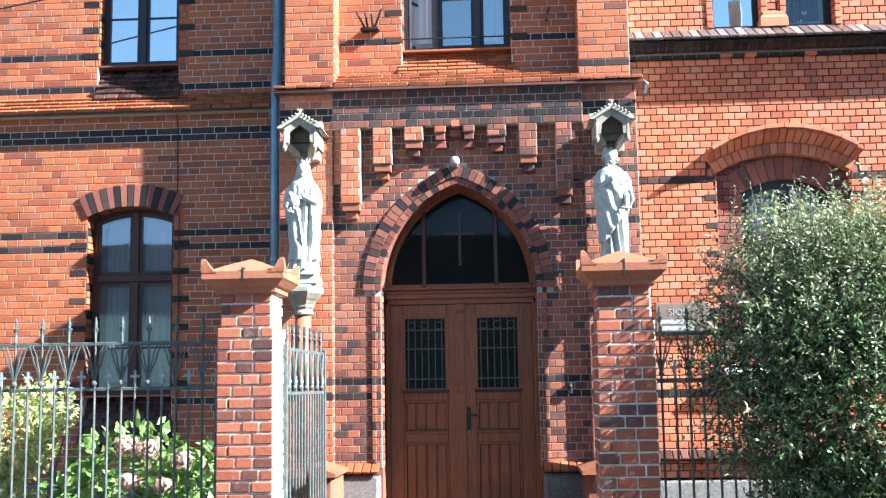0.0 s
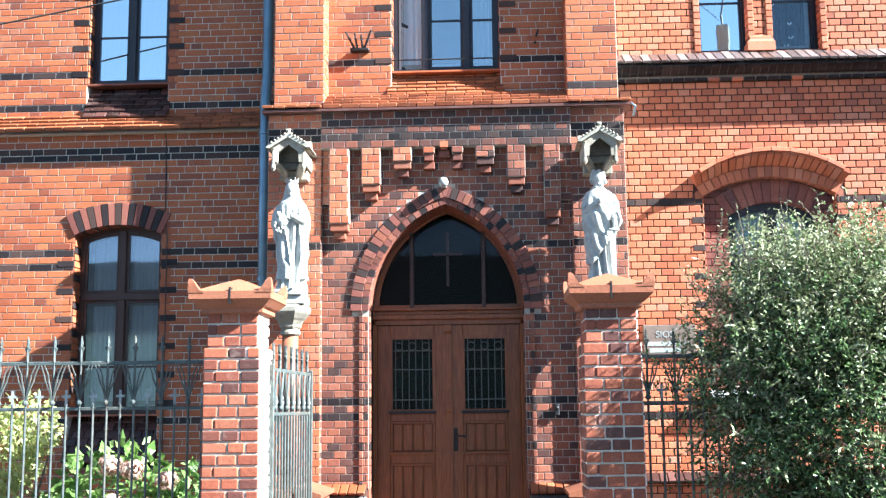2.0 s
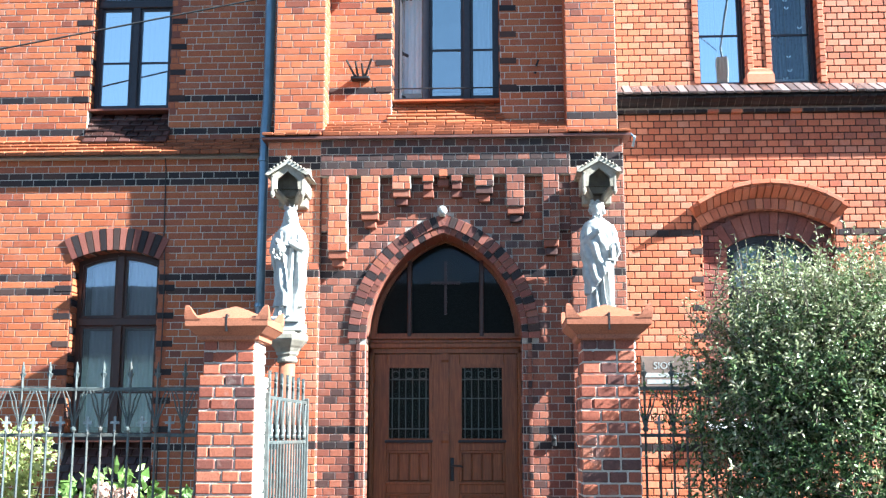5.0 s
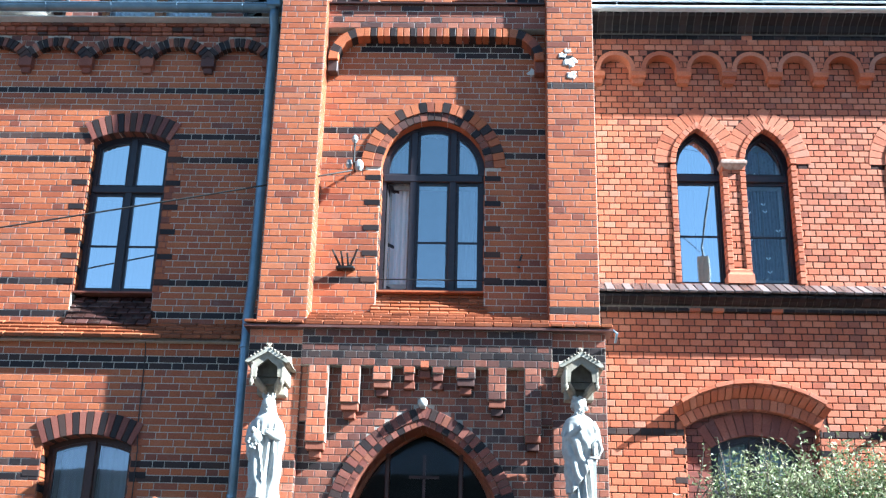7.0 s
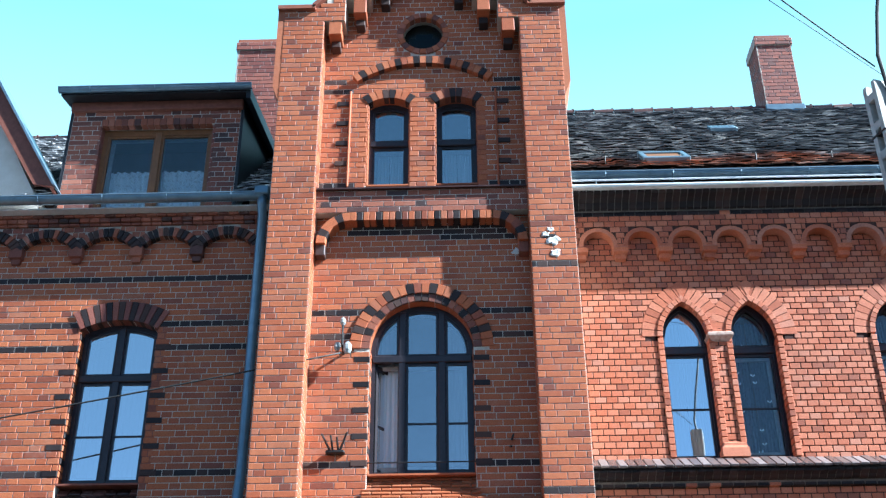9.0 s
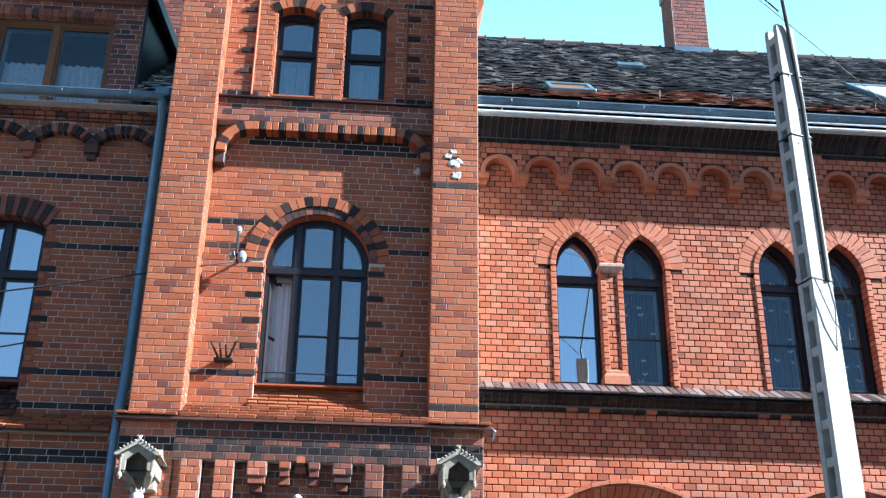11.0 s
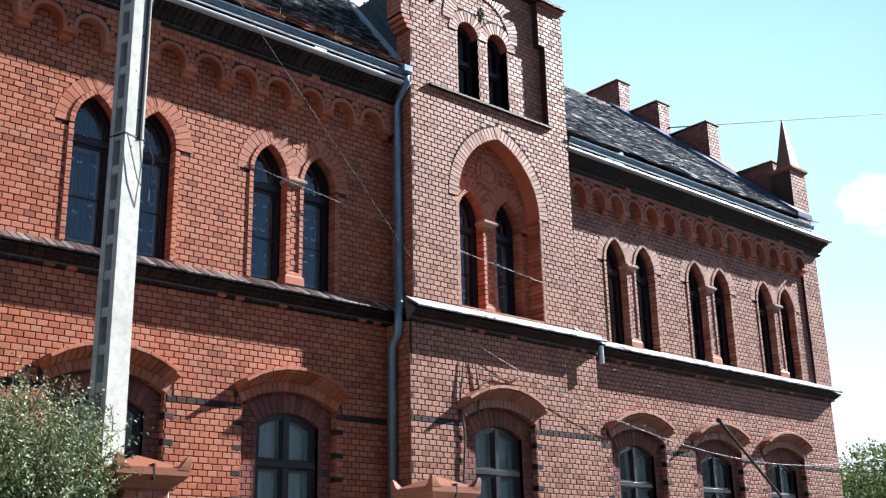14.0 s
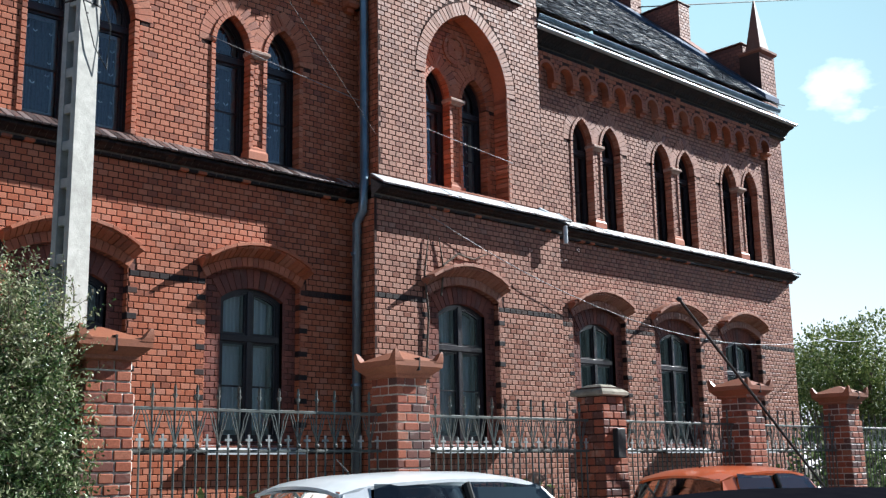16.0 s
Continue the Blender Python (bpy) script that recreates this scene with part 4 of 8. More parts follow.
# ---- tower bay over the porch ----
BX0, BX1, PL, PR = -1.86, 1.82, -1.32, 1.28
pil_l = brick_wall("pilaster_left", "broad orange-red brick pilaster", BX0, PL, 4.80, 11.42, -0.56, M_ORANGE, M_MORTAR, "mixed", thick=0.8, named=(BX0, PL, 4.8, 8.6), category="pilaster")
pil_r = brick_wall("pilaster_right", "broad orange-red brick pilaster with patched holes", PR, BX1, 4.80, 11.42, -0.56, M_ORANGE, M_MORTAR, "mixed", thick=0.8, named=(PR, BX1, 4.8, 8.6), category="pilaster", dark=[(7.72, PR, BX1), (5.02, PR, BX1)])
side_bricks(pil_l, PL, -0.56, -0.25, 4.80, 11.42, M_ORANGE, 1)
side_bricks(pil_r, PR, -0.56, -0.25, 4.80, 11.42, M_ORANGE, -1)
cw = Shape("round", -0.02, 5.30, 0.60, 6.78)
tw1 = Shape("segment", -0.455, 9.02, 0.27, 10.26, 0.09)
tw2 = Shape("segment", 0.42, 9.02, 0.27, 10.26, 0.09)


class Ring:
    """A round hole."""

    def __init__(self, cx, cz, r):
        self.cx, self.cz, self.r = cx, cz, r

    def half(self, z, d=0.0):
        q = (self.r - d) ** 2 - (z - self.cz) ** 2
        return math.sqrt(q) if q > 0 else None


def ring_bricks(parent, cx, cz, r0, r1, y, deep, mats, n):
    for i in range(n):
        a, b = 2 * math.pi * i / n + 0.012, 2 * math.pi * (i + 1) / n - 0.012
        q = lambda s0, s1, t: [(cx + s * math.cos(c), t, cz + s * math.sin(c)) for s, c in ((s0, b), (s0, a), (s1, a), (s1, b))]
        part("ring_brick", Mesh().loft([q(r0, r1, y + deep), q(r0, r1, y + 0.004), q(r0 + 0.004, r1 - 0.004, y)]), mats[i % len(mats)], parent)


ocu = Ring(-0.01, 11.42, 0.27)
pan = brick_wall("wall_bay_panel", "orange-red brick panel between two pilasters, dark bands", PL, PR, 4.90, 12.2, -0.25, M_ORANGE, M_MORTAR, "mixed", [Shape("round", -0.02, 4.92, 0.60, 6.78), tw1, tw2, ocu], [(cw, 0.18), (ocu, 0.07)],
                 [6.97, 7.27, (8.36, -0.8, 0.95), (8.285, -0.8, 0.95), (8.21, 0.1, 1.1), (5.40, PL, -0.68), (5.40, 0.62, PR), (10.46, PL, -0.95), (10.62, PL, -0.95), (10.46, 0.92, PR), (10.62, 0.92, PR), (9.0, PL, -0.95), (9.0, 0.92, PR)], named=(PL, PR, 5.35, 6.9), thick=0.4)
voussoirs(pan, cw, 0.10, 0.235, -0.275, 0.16, [M_ORANGE, M_DARK], 0.085, pattern=[0, 0, 1])
voussoirs(pan, cw, 0.0, 0.10, -0.257, 0.16, [M_PORCH, M_DARK], 0.08, pattern=[0, 0, 1])
reveal(pan, cw, -0.23, 0.05, M_ORANGE)
jamb_bricks(pan, cw, -0.24, -0.06, M_ORANGE, M_DARK)
quoin_bricks(pan, cw, -0.25, M_DARK, first=1)
for s in (tw1, tw2):
    voussoirs(pan, s, 0.0, 0.14, -0.262, 0.14, [M_ORANGE, M_DARK], 0.075, pattern=[1, 0, 0, 1])
    reveal(pan, s, -0.245, 0.0, M_ORANGE)
    jamb_bricks(pan, s, -0.245, -0.08, M_ORANGE)
big = Shape("segment", -0.01, 9.0, 0.86, 10.58, 0.28)
voussoirs(pan, big, 0.0, 0.12, -0.33, 0.1, [M_ORANGE, M_DARK], 0.08, pattern=[0, 1, 0])
for s in (-1, 1):
    x = -0.01 + s * 0.95
    part("pilaster_strip", Mesh().bevel_box(x - 0.014, x + 0.014, -0.285, -0.2, 8.98, 10.46, 0.01), M_ORANGE, pan)
    for k in range(4):
        part("dark_brick", Mesh().bevel_box(min(x, x + s * 0.17), max(x, x + s * 0.17), -0.27, -0.2, 9.30 + k * 0.31, 9.37 + k * 0.31, 0.005), M_DARK, pan)
ring_bricks(pan, ocu.cx, ocu.cz, 0.27, 0.355, -0.27, 0.1, [M_ORANGE, M_PORCH], 22)
sash_window("window_3", "round-headed near-black window of six panes, one sash standing open", cw, -0.10, M_FRAME_K, [-0.25, 0.21], [6.70], [5.92], back=(M_CURTAIN, 0.16, 7.2, 5.35), open_leaf=(0, 0), glass=M_GLASS_M)
leaf = thing("open_sash", "near-black window sash standing open inwards", "window sash", mat=M_FRAME_K)
leaf.matrix_basis = Matrix.Translation((-0.565, -0.07, 0)) @ Matrix.Rotation(radians(58), 4, "Z")
part("sash_frame", Mesh().strip([(0, 5.36), (0.27, 5.36), (0.27, 6.64), (0, 6.64)], [(0.045, 5.41), (0.225, 5.41), (0.225, 6.59), (0.045, 6.59)], -0.02, 0.025), M_FRAME_K, leaf)
part("glazing_bar", Mesh().box(0.04, 0.23, -0.01, 0.015, 5.90, 5.93), M_FRAME_K, leaf)
pn = Mesh()
pn.add([(0.04, 0, 5.4), (0.23, 0, 5.4), (0.23, 0, 6.6), (0.04, 0, 6.6)], [(0, 1, 2, 3)])
part("pane", pn, M_GLASS, leaf).visible_shadow = False
for i, s in enumerate((tw1, tw2)):
    sash_window("window_%d" % (4 + i), "small near-black window with a low white curtain", s, -0.10, M_FRAME_K, [], [9.72], [], back=(M_CURTAIN, 0.0, 9.70, 9.0), glass=M_GLASS_M)
oc = thing("window_6", "dark round window in the gable", "window", kind="structure", mesh=Mesh().lathe(0, 0, [(0.26, 0.0), (0.26, 0.02)], 28), mat=M_GLASS_S, at=Matrix.Translation((ocu.cx, -0.10, ocu.cz)) @ Matrix.Rotation(radians(90), 4, "X"))
rail = thing("window_rail", "thin dark safety rail across a window", "rail", mesh=Mesh().tube([(-0.66, -0.24, 5.42), (0.62, -0.24, 5.42)], 0.008), mat=M_BLACK)
# sloping tile sill of the bay
ts = thing("sill_slope_bay", "sloping sill of orange-red tiles over the porch", "sill", kind="structure", mesh=Mesh().prism_x([(-0.62, 4.74), (-0.2, 4.74), (-0.2, 4.97)], PL, PR).prism_x([(-0.35, 4.90), (-0.08, 4.90), (-0.08, 5.28)], -0.66, 0.62), mat=M_MORTAR_P)
tile_slope(ts, PL, PR, -0.66, 4.76, -0.26, 4.99, 4, M_TILE, wide=0.20, thick=0.045, tilt=0.34)
tile_slope(ts, -0.67, 0.63, -0.30, 4.965, -0.07, 5.27, 6, M_TILE, wide=0.20, thick=0.045, tilt=0.34)
# band of alternating bricks under the upper ledge
cb = thing("corbel_band", "projecting brick band with alternating dark bricks and rounded ends", "frieze", kind="structure")
brick_wall("band_wall", "", PL, PR, 8.52, 8.83, -0.41, M_PORCH, M_MORTAR, "mixed", thick=0.13, parent=cb, pick=0)
for i in range(22):
    xa = -0.88 + i * 0.0785
    part("arch_brick", Mesh().bevel_box(xa, xa + 0.07, -0.425, -0.24, 8.40, 8.515, 0.005), M_DARK if i % 3 == 1 else M_ORANGE, cb)
for s, c in ((-1, -0.88), (1, 0.85)):
    for i in range(6):
        a0, a1 = radians(90 - s * 15 * i), radians(90 - s * 15 * (i + 1))
        q = lambda r0, r1, t: [(c + r * math.cos(a), t, 8.10 + r * math.sin(a)) for r, a in ((r0, a0), (r0, a1), (r1, a1), (r1, a0))]
        part("arch_brick", Mesh().loft([q(0.30, 0.415, -0.24), q(0.30, 0.415, -0.42), q(0.305, 0.41, -0.425)]), M_DARK if i % 3 == 1 else M_ORANGE, cb)
    part("corbel", Mesh().bevel_box(*sorted((c + s * 0.30, c + s * 0.42)), -0.38, -0.22, 7.95, 8.10, 0.01), M_PORCH, cb)
lg = thing("ledge_bay", "thin sloping tile ledge below the attic windows", "ledge", kind="structure", mesh=Mesh().prism_x([(-0.46, 8.83), (-0.22, 8.83), (-0.22, 8.97), (-0.46, 8.85)], PL, PR), mat=M_TILE_DARK)
# gable of the bay
gt = lambda x: 11.62 if abs(x + 0.02) > 1.42 else 11.62 + (1.42 - abs(x + 0.02)) * 1.02
gab = brick_wall("gable_bay", "orange-red brick gable with stepped corbels", BX0, BX1, 11.42, 13.2, -0.56, M_ORANGE, M_MORTAR, "mixed", thick=0.8, top=gt, holes=[Shape("flat", -0.02, 11.3, 1.02, 11.75), Shape("flat", -0.02, 11.7, 0.68, 12.1), Shape("flat", -0.02, 12.0, 0.32, 12.4)], category="gable")
for s in (-1, 1):
    for dx, zb in ((1.15, 11.10), (0.83, 11.46), (0.50, 11.82)):
        x = -0.02 + s * dx
        part("corbel", Mesh().bevel_box(x - 0.085, x + 0.085, -0.55, -0.22, zb + 0.10, zb + 0.66, 0.008), M_ORANGE, gab)
        part("corbel_foot", Mesh().bevel_box(x - 0.06, x + 0.06, -0.40, -0.22, zb, zb + 0.10, 0.008), M_DARK, gab)
    part("shoulder_cap", Mesh().prism([(-0.02 + s * 1.42 - 0.0, 11.60), (-0.02 + s * 1.42, 11.66), (-0.02 + s * 1.92, 11.66), (-0.02 + s * 1.92, 11.60)][:: s], -0.62, 0.32), M_PORCH, gab)
    part("pier_corbel", Mesh().prism([(-0.02 + s * 1.83, 10.10), (-0.02 + s * 1.92, 10.35), (-0.02 + s * 1.92, 11.60), (-0.02 + s * 1.83, 11.60)][:: s], -0.555, 0.30), M_ORANGE, gab)
    pts = [(-0.02 + s * 1.46, 11.60), (-0.02 + s * 1.46, 11.68), (-0.02, 13.13), (-0.02, 13.05)]
    part("gable_coping", Mesh().prism(pts[:: s], -0.62, 0.32), M_PORCH, gab)

# ---- porch ----
pa = Shape("point", -0.03, 0.0, 0.81, 2.62, 0.36)
pw = brick_wall("wall_porch", "mottled red and dark brick porch front with a pointed doorway", -1.33, 1.30, 0.80, 4.72, -0.55, M_PORCH, M_MORTAR_P, "header", [pa], [(pa, 0.17)],
                [1.50, 1.655, 3.30, 4.44, 4.52], named=(-1.33, 1.30, 1.0, 4.3), thick=0.45)
# left pier takes brighter salmon brick: the sunlight there is in the colour
for x0, x1, nm in ((-1.90, -1.33, "porch_pier_left"), (1.30, 1.86, "porch_pier_right")):
    brick_wall(nm, "red brick porch pier, brighter on the sunlit left, mottled on the right", x0, x1, 0.80, 4.72, -0.63, M_SALMON if x0 < 0 else M_PORCH, M_MORTAR_P, "header", thick=0.5, dark=[1.50, 1.655, 3.30, 4.44, 4.52], named=(x0, x1, 0.8, 4.0), category="pier")
for ob_p, x_p, f_p in (("porch_pier_left", -1.33, 1), ("porch_pier_right", 1.30, -1)):
    side_bricks(bpy.data.objects[ob_p], x_p, -0.63, -0.55, 0.80, 4.33, M_PORCH, f_p)
st = thing("stepped_frieze", "stepped brick frieze of hanging blocks over the doorway", "frieze", kind="structure")
brick_wall("frieze_course", "", -1.33, 1.30, 4.33, 4.72, -0.68, M_PORCH_TOP, M_MORTAR_P, "header", thick=0.1, parent=st, pick=0, dark=[4.44])
# blocks left of the middle are likewise coloured brighter as if sunlit
for x0, x1, zb in ((-1.24, -1.03, 3.37), (-0.90, -0.70, 3.78), (-0.57, -0.37, 4.02), (-0.25, -0.13, 4.10), (-0.08, 0.02, 4.22), (0.05, 0.17, 4.10), (0.30, 0.50, 4.05), (0.63, 0.82, 3.83), (1.01, 1.18, 3.48)):
    brick_wall("frieze_block", "", x0, x1, zb + 0.16, 4.33, -0.68, M_SALMON if x0 < 0 else M_PORCH, M_MORTAR_P, "header", thick=0.1, parent=st, pick=0)
    xm = 0.5 * (x0 + x1)
    part("corbel", Mesh().bevel_box(x0 + 0.01, x1 - 0.01, -0.665, -0.53, zb + 0.08, zb + 0.157, 0.006), M_PORCH, st)
    part("corbel", Mesh().bevel_box(xm - 0.06, xm + 0.06, -0.63, -0.53, zb, zb + 0.077, 0.006), M_PORCH, st)
for x0, x1, zb in ((-1.33, -1.24, 3.75), (1.18, 1.30, 3.75)):
    brick_wall("frieze_block", "", x0, x1, zb, 4.33, -0.60, M_SALMON if x0 < 0 else M_PORCH, M_MORTAR_P, "header", thick=0.1, parent=st, pick=0)
voussoirs(pw, pa, 0.07, 0.19, -0.575, 0.2, [M_ROSE, M_PORCH, M_DARK], 0.07, pattern=[0, 2, 0, 1])
voussoirs(pw, pa, 0.0, 0.07, -0.557, 0.2, [M_ROSE, M_PORCH, M_DARK], 0.07, pattern=[0, 2, 0, 1])
reveal(pw, pa, -0.50, -0.05, M_PORCH)
jamb_bricks(pw, Shape("flat", -0.03, 0.8, 0.81, 2.62), -0.53, -0.40, M_PORCH, M_DARK, step=6)
jamb_bricks(pw, Shape("flat", -0.03, 0.8, 0.88, 2.62), -0.57, -0.50, M_PORCH, M_DARK, step=6)
for s, x0, x1 in ((-1, -1.92, -0.86), (1, 0.80, 1.88)):
    thing("plinth_porch_left" if s < 0 else "plinth_porch_right", "rough grey granite plinth block beside the door", "plinth", kind="structure", mesh=Mesh().bevel_box(x0, x1, -0.68, -0.12, 0.0, 0.74, 0.03), mat=M_GRANITE)
    wt = thing("weathering_left" if s < 0 else "weathering_right", "sloping course of dark bricks on the plinth", "ledge", kind="structure", mesh=Mesh().prism_x([(-0.66, 0.74), (-0.5, 0.74), (-0.5, 0.84), (-0.56, 0.84)], x0, x1), mat=M_MORTAR_D)
    tile_slope(wt, x0, x1, -0.70, 0.74, -0.545, 0.84, 1, M_TILE, wide=0.085, half=False)
pl = thing("porch_coping", "thin brown tile edge over the porch", "coping", kind="structure", mesh=Mesh().prism_x([(-0.75, 4.72), (-0.4, 4.72), (-0.4, 4.80), (-0.75, 4.745)], -1.95, 1.93), mat=M_TILE_DARK)
for x0, x1 in ((-1.95, PL), (PR, 1.93)):
    tile_slope(pl, x0, x1, -0.76, 4.745, -0.50, 4.83, 1, M_TILE, half=False)

# ---- right wing ----
CX = [3.48, 5.97, 8.45]


def pair(cx, dz=0.0):
    return [Shape("point", cx - 0.40, 5.50 + dz, 0.30, 6.98 + dz, 0.24), Shape("point", cx + 0.40, 5.50 + dz, 0.30, 6.98 + dz, 0.24)]


def ground_openings(cx, dz=0.0):
    return Shape("segment", cx, 1.80, 0.72, 3.87 + dz, 0.20), Shape("segment", cx + 0.04, 1.86, 0.47, 3.66 + dz, 0.15)


def upper_pair(wall, cx, y, wall_mat, frame_no, dark_curtain=False, pale=None, dz=0.0):
    for k, s in enumerate(pair(cx, dz)):
        voussoirs(wall, s, 0.03, 0.21, y - 0.004, 0.1, [pale or wall_mat], 0.078, name="arch_brick")
        voussoirs(wall, s, -0.035, 0.03, y - 0.018, 0.12, [pale or wall_mat], 0.062, name="bead_brick")
        reveal(wall, s, y + 0.006, y + 0.26, M_PORCH, wide=0.06)
        jamb_bricks(wall, s, y - 0.018, y + 0.14, pale or wall_mat, out=0.035, z_top=6.98 + dz)
        lace = M_BLIND if (k == 1 or dark_curtain) else M_CURTAIN
        sash_window("window_%d" % (frame_no + k), "pointed near-black window with lace behind the glass", s, y + 0.18, M_FRAME_K, [], [6.86 + dz], [6.14 + dz], back=(lace, 0.0, 7.3 + dz, 5.5 + dz), glass=M_GLASS if frame_no + k == 10 else M_GLASS_G)
    cap = thing("capital", "moulded pale terracotta capital between twin windows", "capital", group="capitals", kind="structure",
                mesh=Mesh().loft([[(cx - a, y - b, z + dz), (cx + a, y - b, z + dz), (cx + a, y + 0.15, z + dz), (cx - a, y + 0.15, z + dz)] for a, b, z in ((0.10, 0.015, 6.90), (0.11, 0.03, 6.92), (0.145, 0.07, 6.95), (0.15, 0.075, 6.96), (0.15, 0.075, 6.99), (0.13, 0.05, 7.01))]), mat=M_CAPITAL)
    part("pier_base", Mesh().loft([[(cx - a, y - b, z + dz), (cx + a, y - b, z + dz), (cx + a, y + 0.15, z + dz), (cx - a, y + 0.15, z + dz)] for a, b, z in ((0.15, 0.04, 5.50), (0.15, 0.04, 5.60), (0.12, 0.025, 5.63), (0.12, 0.025, 5.66), (0.10, 0.0, 5.68))]), M_SALMON, wall)


def hood(wall, cx, y, wall_mat, frame_no, dz=0.0):
    """A ground floor window: recess, brick arch under a projecting sloped hood, and the window in it."""
    rec, win = ground_openings(cx, dz)
    voussoirs(wall, rec, 0.0, 0.12, y - 0.02, 0.2, [wall_mat], 0.078, name="arch_brick")
    # bricks on edge that lean out under the hood
    (ax, az), b0, b1 = rec.arcs()[0]
    n = round((b0 - b1) * (rec.r + 0.12) / 0.078)
    for i in range(n):
        u, v = b0 + (b1 - b0) * (i + 0.06) / n, b0 + (b1 - b0) * (i + 0.94) / n
        at = lambda r, b, q: (ax + (rec.r + r) * math.cos(b), y - q, az + (rec.r + r) * math.sin(b))
        part("soffit_brick", Mesh().loft([[at(0.125, b, -0.1), at(0.125, b, 0.012), at(0.215, b, 0.165), at(0.245, b, 0.165), at(0.245, b, -0.1)] for b in (u, v)]), wall_mat, wall)
    hs = Shape("segment", cx, 3.0, 0.76, 4.095 + dz, 0.225)
    voussoirs(wall, hs, 0.0, 0.045, y - 0.205, 0.225, [wall_mat], 0.21, gap=0.006, name="hood_tile")
    reveal(wall, rec, y + 0.004, y + 0.13, M_PORCH, wide=0.08)
    jamb_bricks(wall, rec, y + 0.002, y + 0.10, wall_mat, M_DARK, step=4)
    quoin_bricks(wall, rec, y, M_DARK, step=4, wide=0.12, first=3)
    inner = brick_wall("recess_wall", "", cx - 0.76, cx + 0.76, 1.75, 4.10 + dz, y + 0.10, M_ROSE, M_MORTAR_D, "header", [win], [(win, 0.0)], thick=0.24, parent=wall, pick=0)
    voussoirs(inner, win, 0.0, 0.25, y + 0.09, 0.1, [M_ROSE], 0.085)
    reveal(inner, win, y + 0.105, y + 0.34, M_ROSE, wide=0.05)
    sash_window("window_%d" % frame_no, "dark brown four-pane ground floor window under a brick hood", win, y + 0.16, M_FRAME_K, [cx + 0.04], [3.16 + dz], [2.55 + dz], back=(M_CURTAIN, 0.12 if cx > 14 else 0.0, 3.85 + dz, 1.8), glass=M_GLASS_G, inner=True)
    thing("window_sill", "sloping pale metal window sill", "sill", group="sills", kind="structure", mesh=Mesh().prism_x([(y - 0.16, 1.69), (y + 0.20, 1.81), (y + 0.20, 1.84), (y - 0.16, 1.72)], cx - 0.74, cx + 0.74), mat=M_FLASH)


def string_course(name, x0, x1, y, dz=0.0, sheet=False):
    s = thing(name, "projecting string course of dark glazed ogee bricks with a pale sloping top", "string course", kind="structure",
              mesh=Mesh().prism_x([(y, 5.162 + dz), (y - 0.04, 5.162 + dz), (y - 0.065, 5.215 + dz), (y - 0.12, 5.23 + dz), (y - 0.17, 5.265 + dz), (y - 0.205, 5.29 + dz), (y + 0.02, 5.44 + dz)], x0, x1), mat=M_MORTAR_G)
    n = int((x1 - x0) / 0.088)
    w = (x1 - x0) / n
    ogee = Mesh()
    for i in range(n):
        a, b = x0 + i * w + 0.004, x0 + (i + 1) * w - 0.004
        ogee.loft([[(a, y - q, h + dz), (b, y - q, h + dz), (b, y, h + dz), (a, y, h + dz)] for q, h in ((0.075, 5.215), (0.11, 5.22), (0.135, 5.235), (0.15, 5.25), (0.185, 5.263), (0.215, 5.275), (0.22, 5.297))])
    part("ogee_course", ogee, M_JET, s, kind="stuff")
    heads, worn = Mesh(), Mesh()
    n = int((x1 - x0) / 0.13)
    w = (x1 - x0) / n
    for i in range(n):
        (worn if (i * 11) % 17 in (3, 8, 12) else heads).bevel_box(x0 + i * w + 0.005, x0 + (i + 1) * w - 0.005, y - 0.055, y + 0.02, 5.158 + dz, 5.212 + dz, 0.005)
    part("header_course", heads, M_JET, s, kind="stuff")
    if worn.v:
        part("worn_course", worn, M_SALMON, s, kind="stuff")
    tile_slope(s, x0, x1, y - 0.25, 5.30 + dz, y + 0.01, 5.455 + dz, 1, M_STRING, wide=0.1, half=False, name="string_brick", thick=0.03, tilt=0.02)
    if sheet:
        n = int((x1 - x0) / 1.9) + 1
        for i in range(n):
            a, b = x0 + (x1 - x0) * i / n, x0 + (x1 - x0) * (i + 1) / n
            part("cover_sheet", Mesh().prism_x([(y - 0.262, 5.318 + dz), (y - 0.258, 5.347 + dz), (y + 0.0, 5.503 + dz), (y + 0.0, 5.494 + dz), (y - 0.25, 5.338 + dz)], a, b - 0.002), M_FLASH, s, "pale sheet metal cover")
            part("cover_seam", Mesh().prism_x([(y - 0.262, 5.347 + dz), (y - 0.262, 5.356 + dz), (y - 0.002, 5.514 + dz), (y - 0.002, 5.503 + dz)], b - 0.03, b - 0.002), M_FLASH, s)
    return s


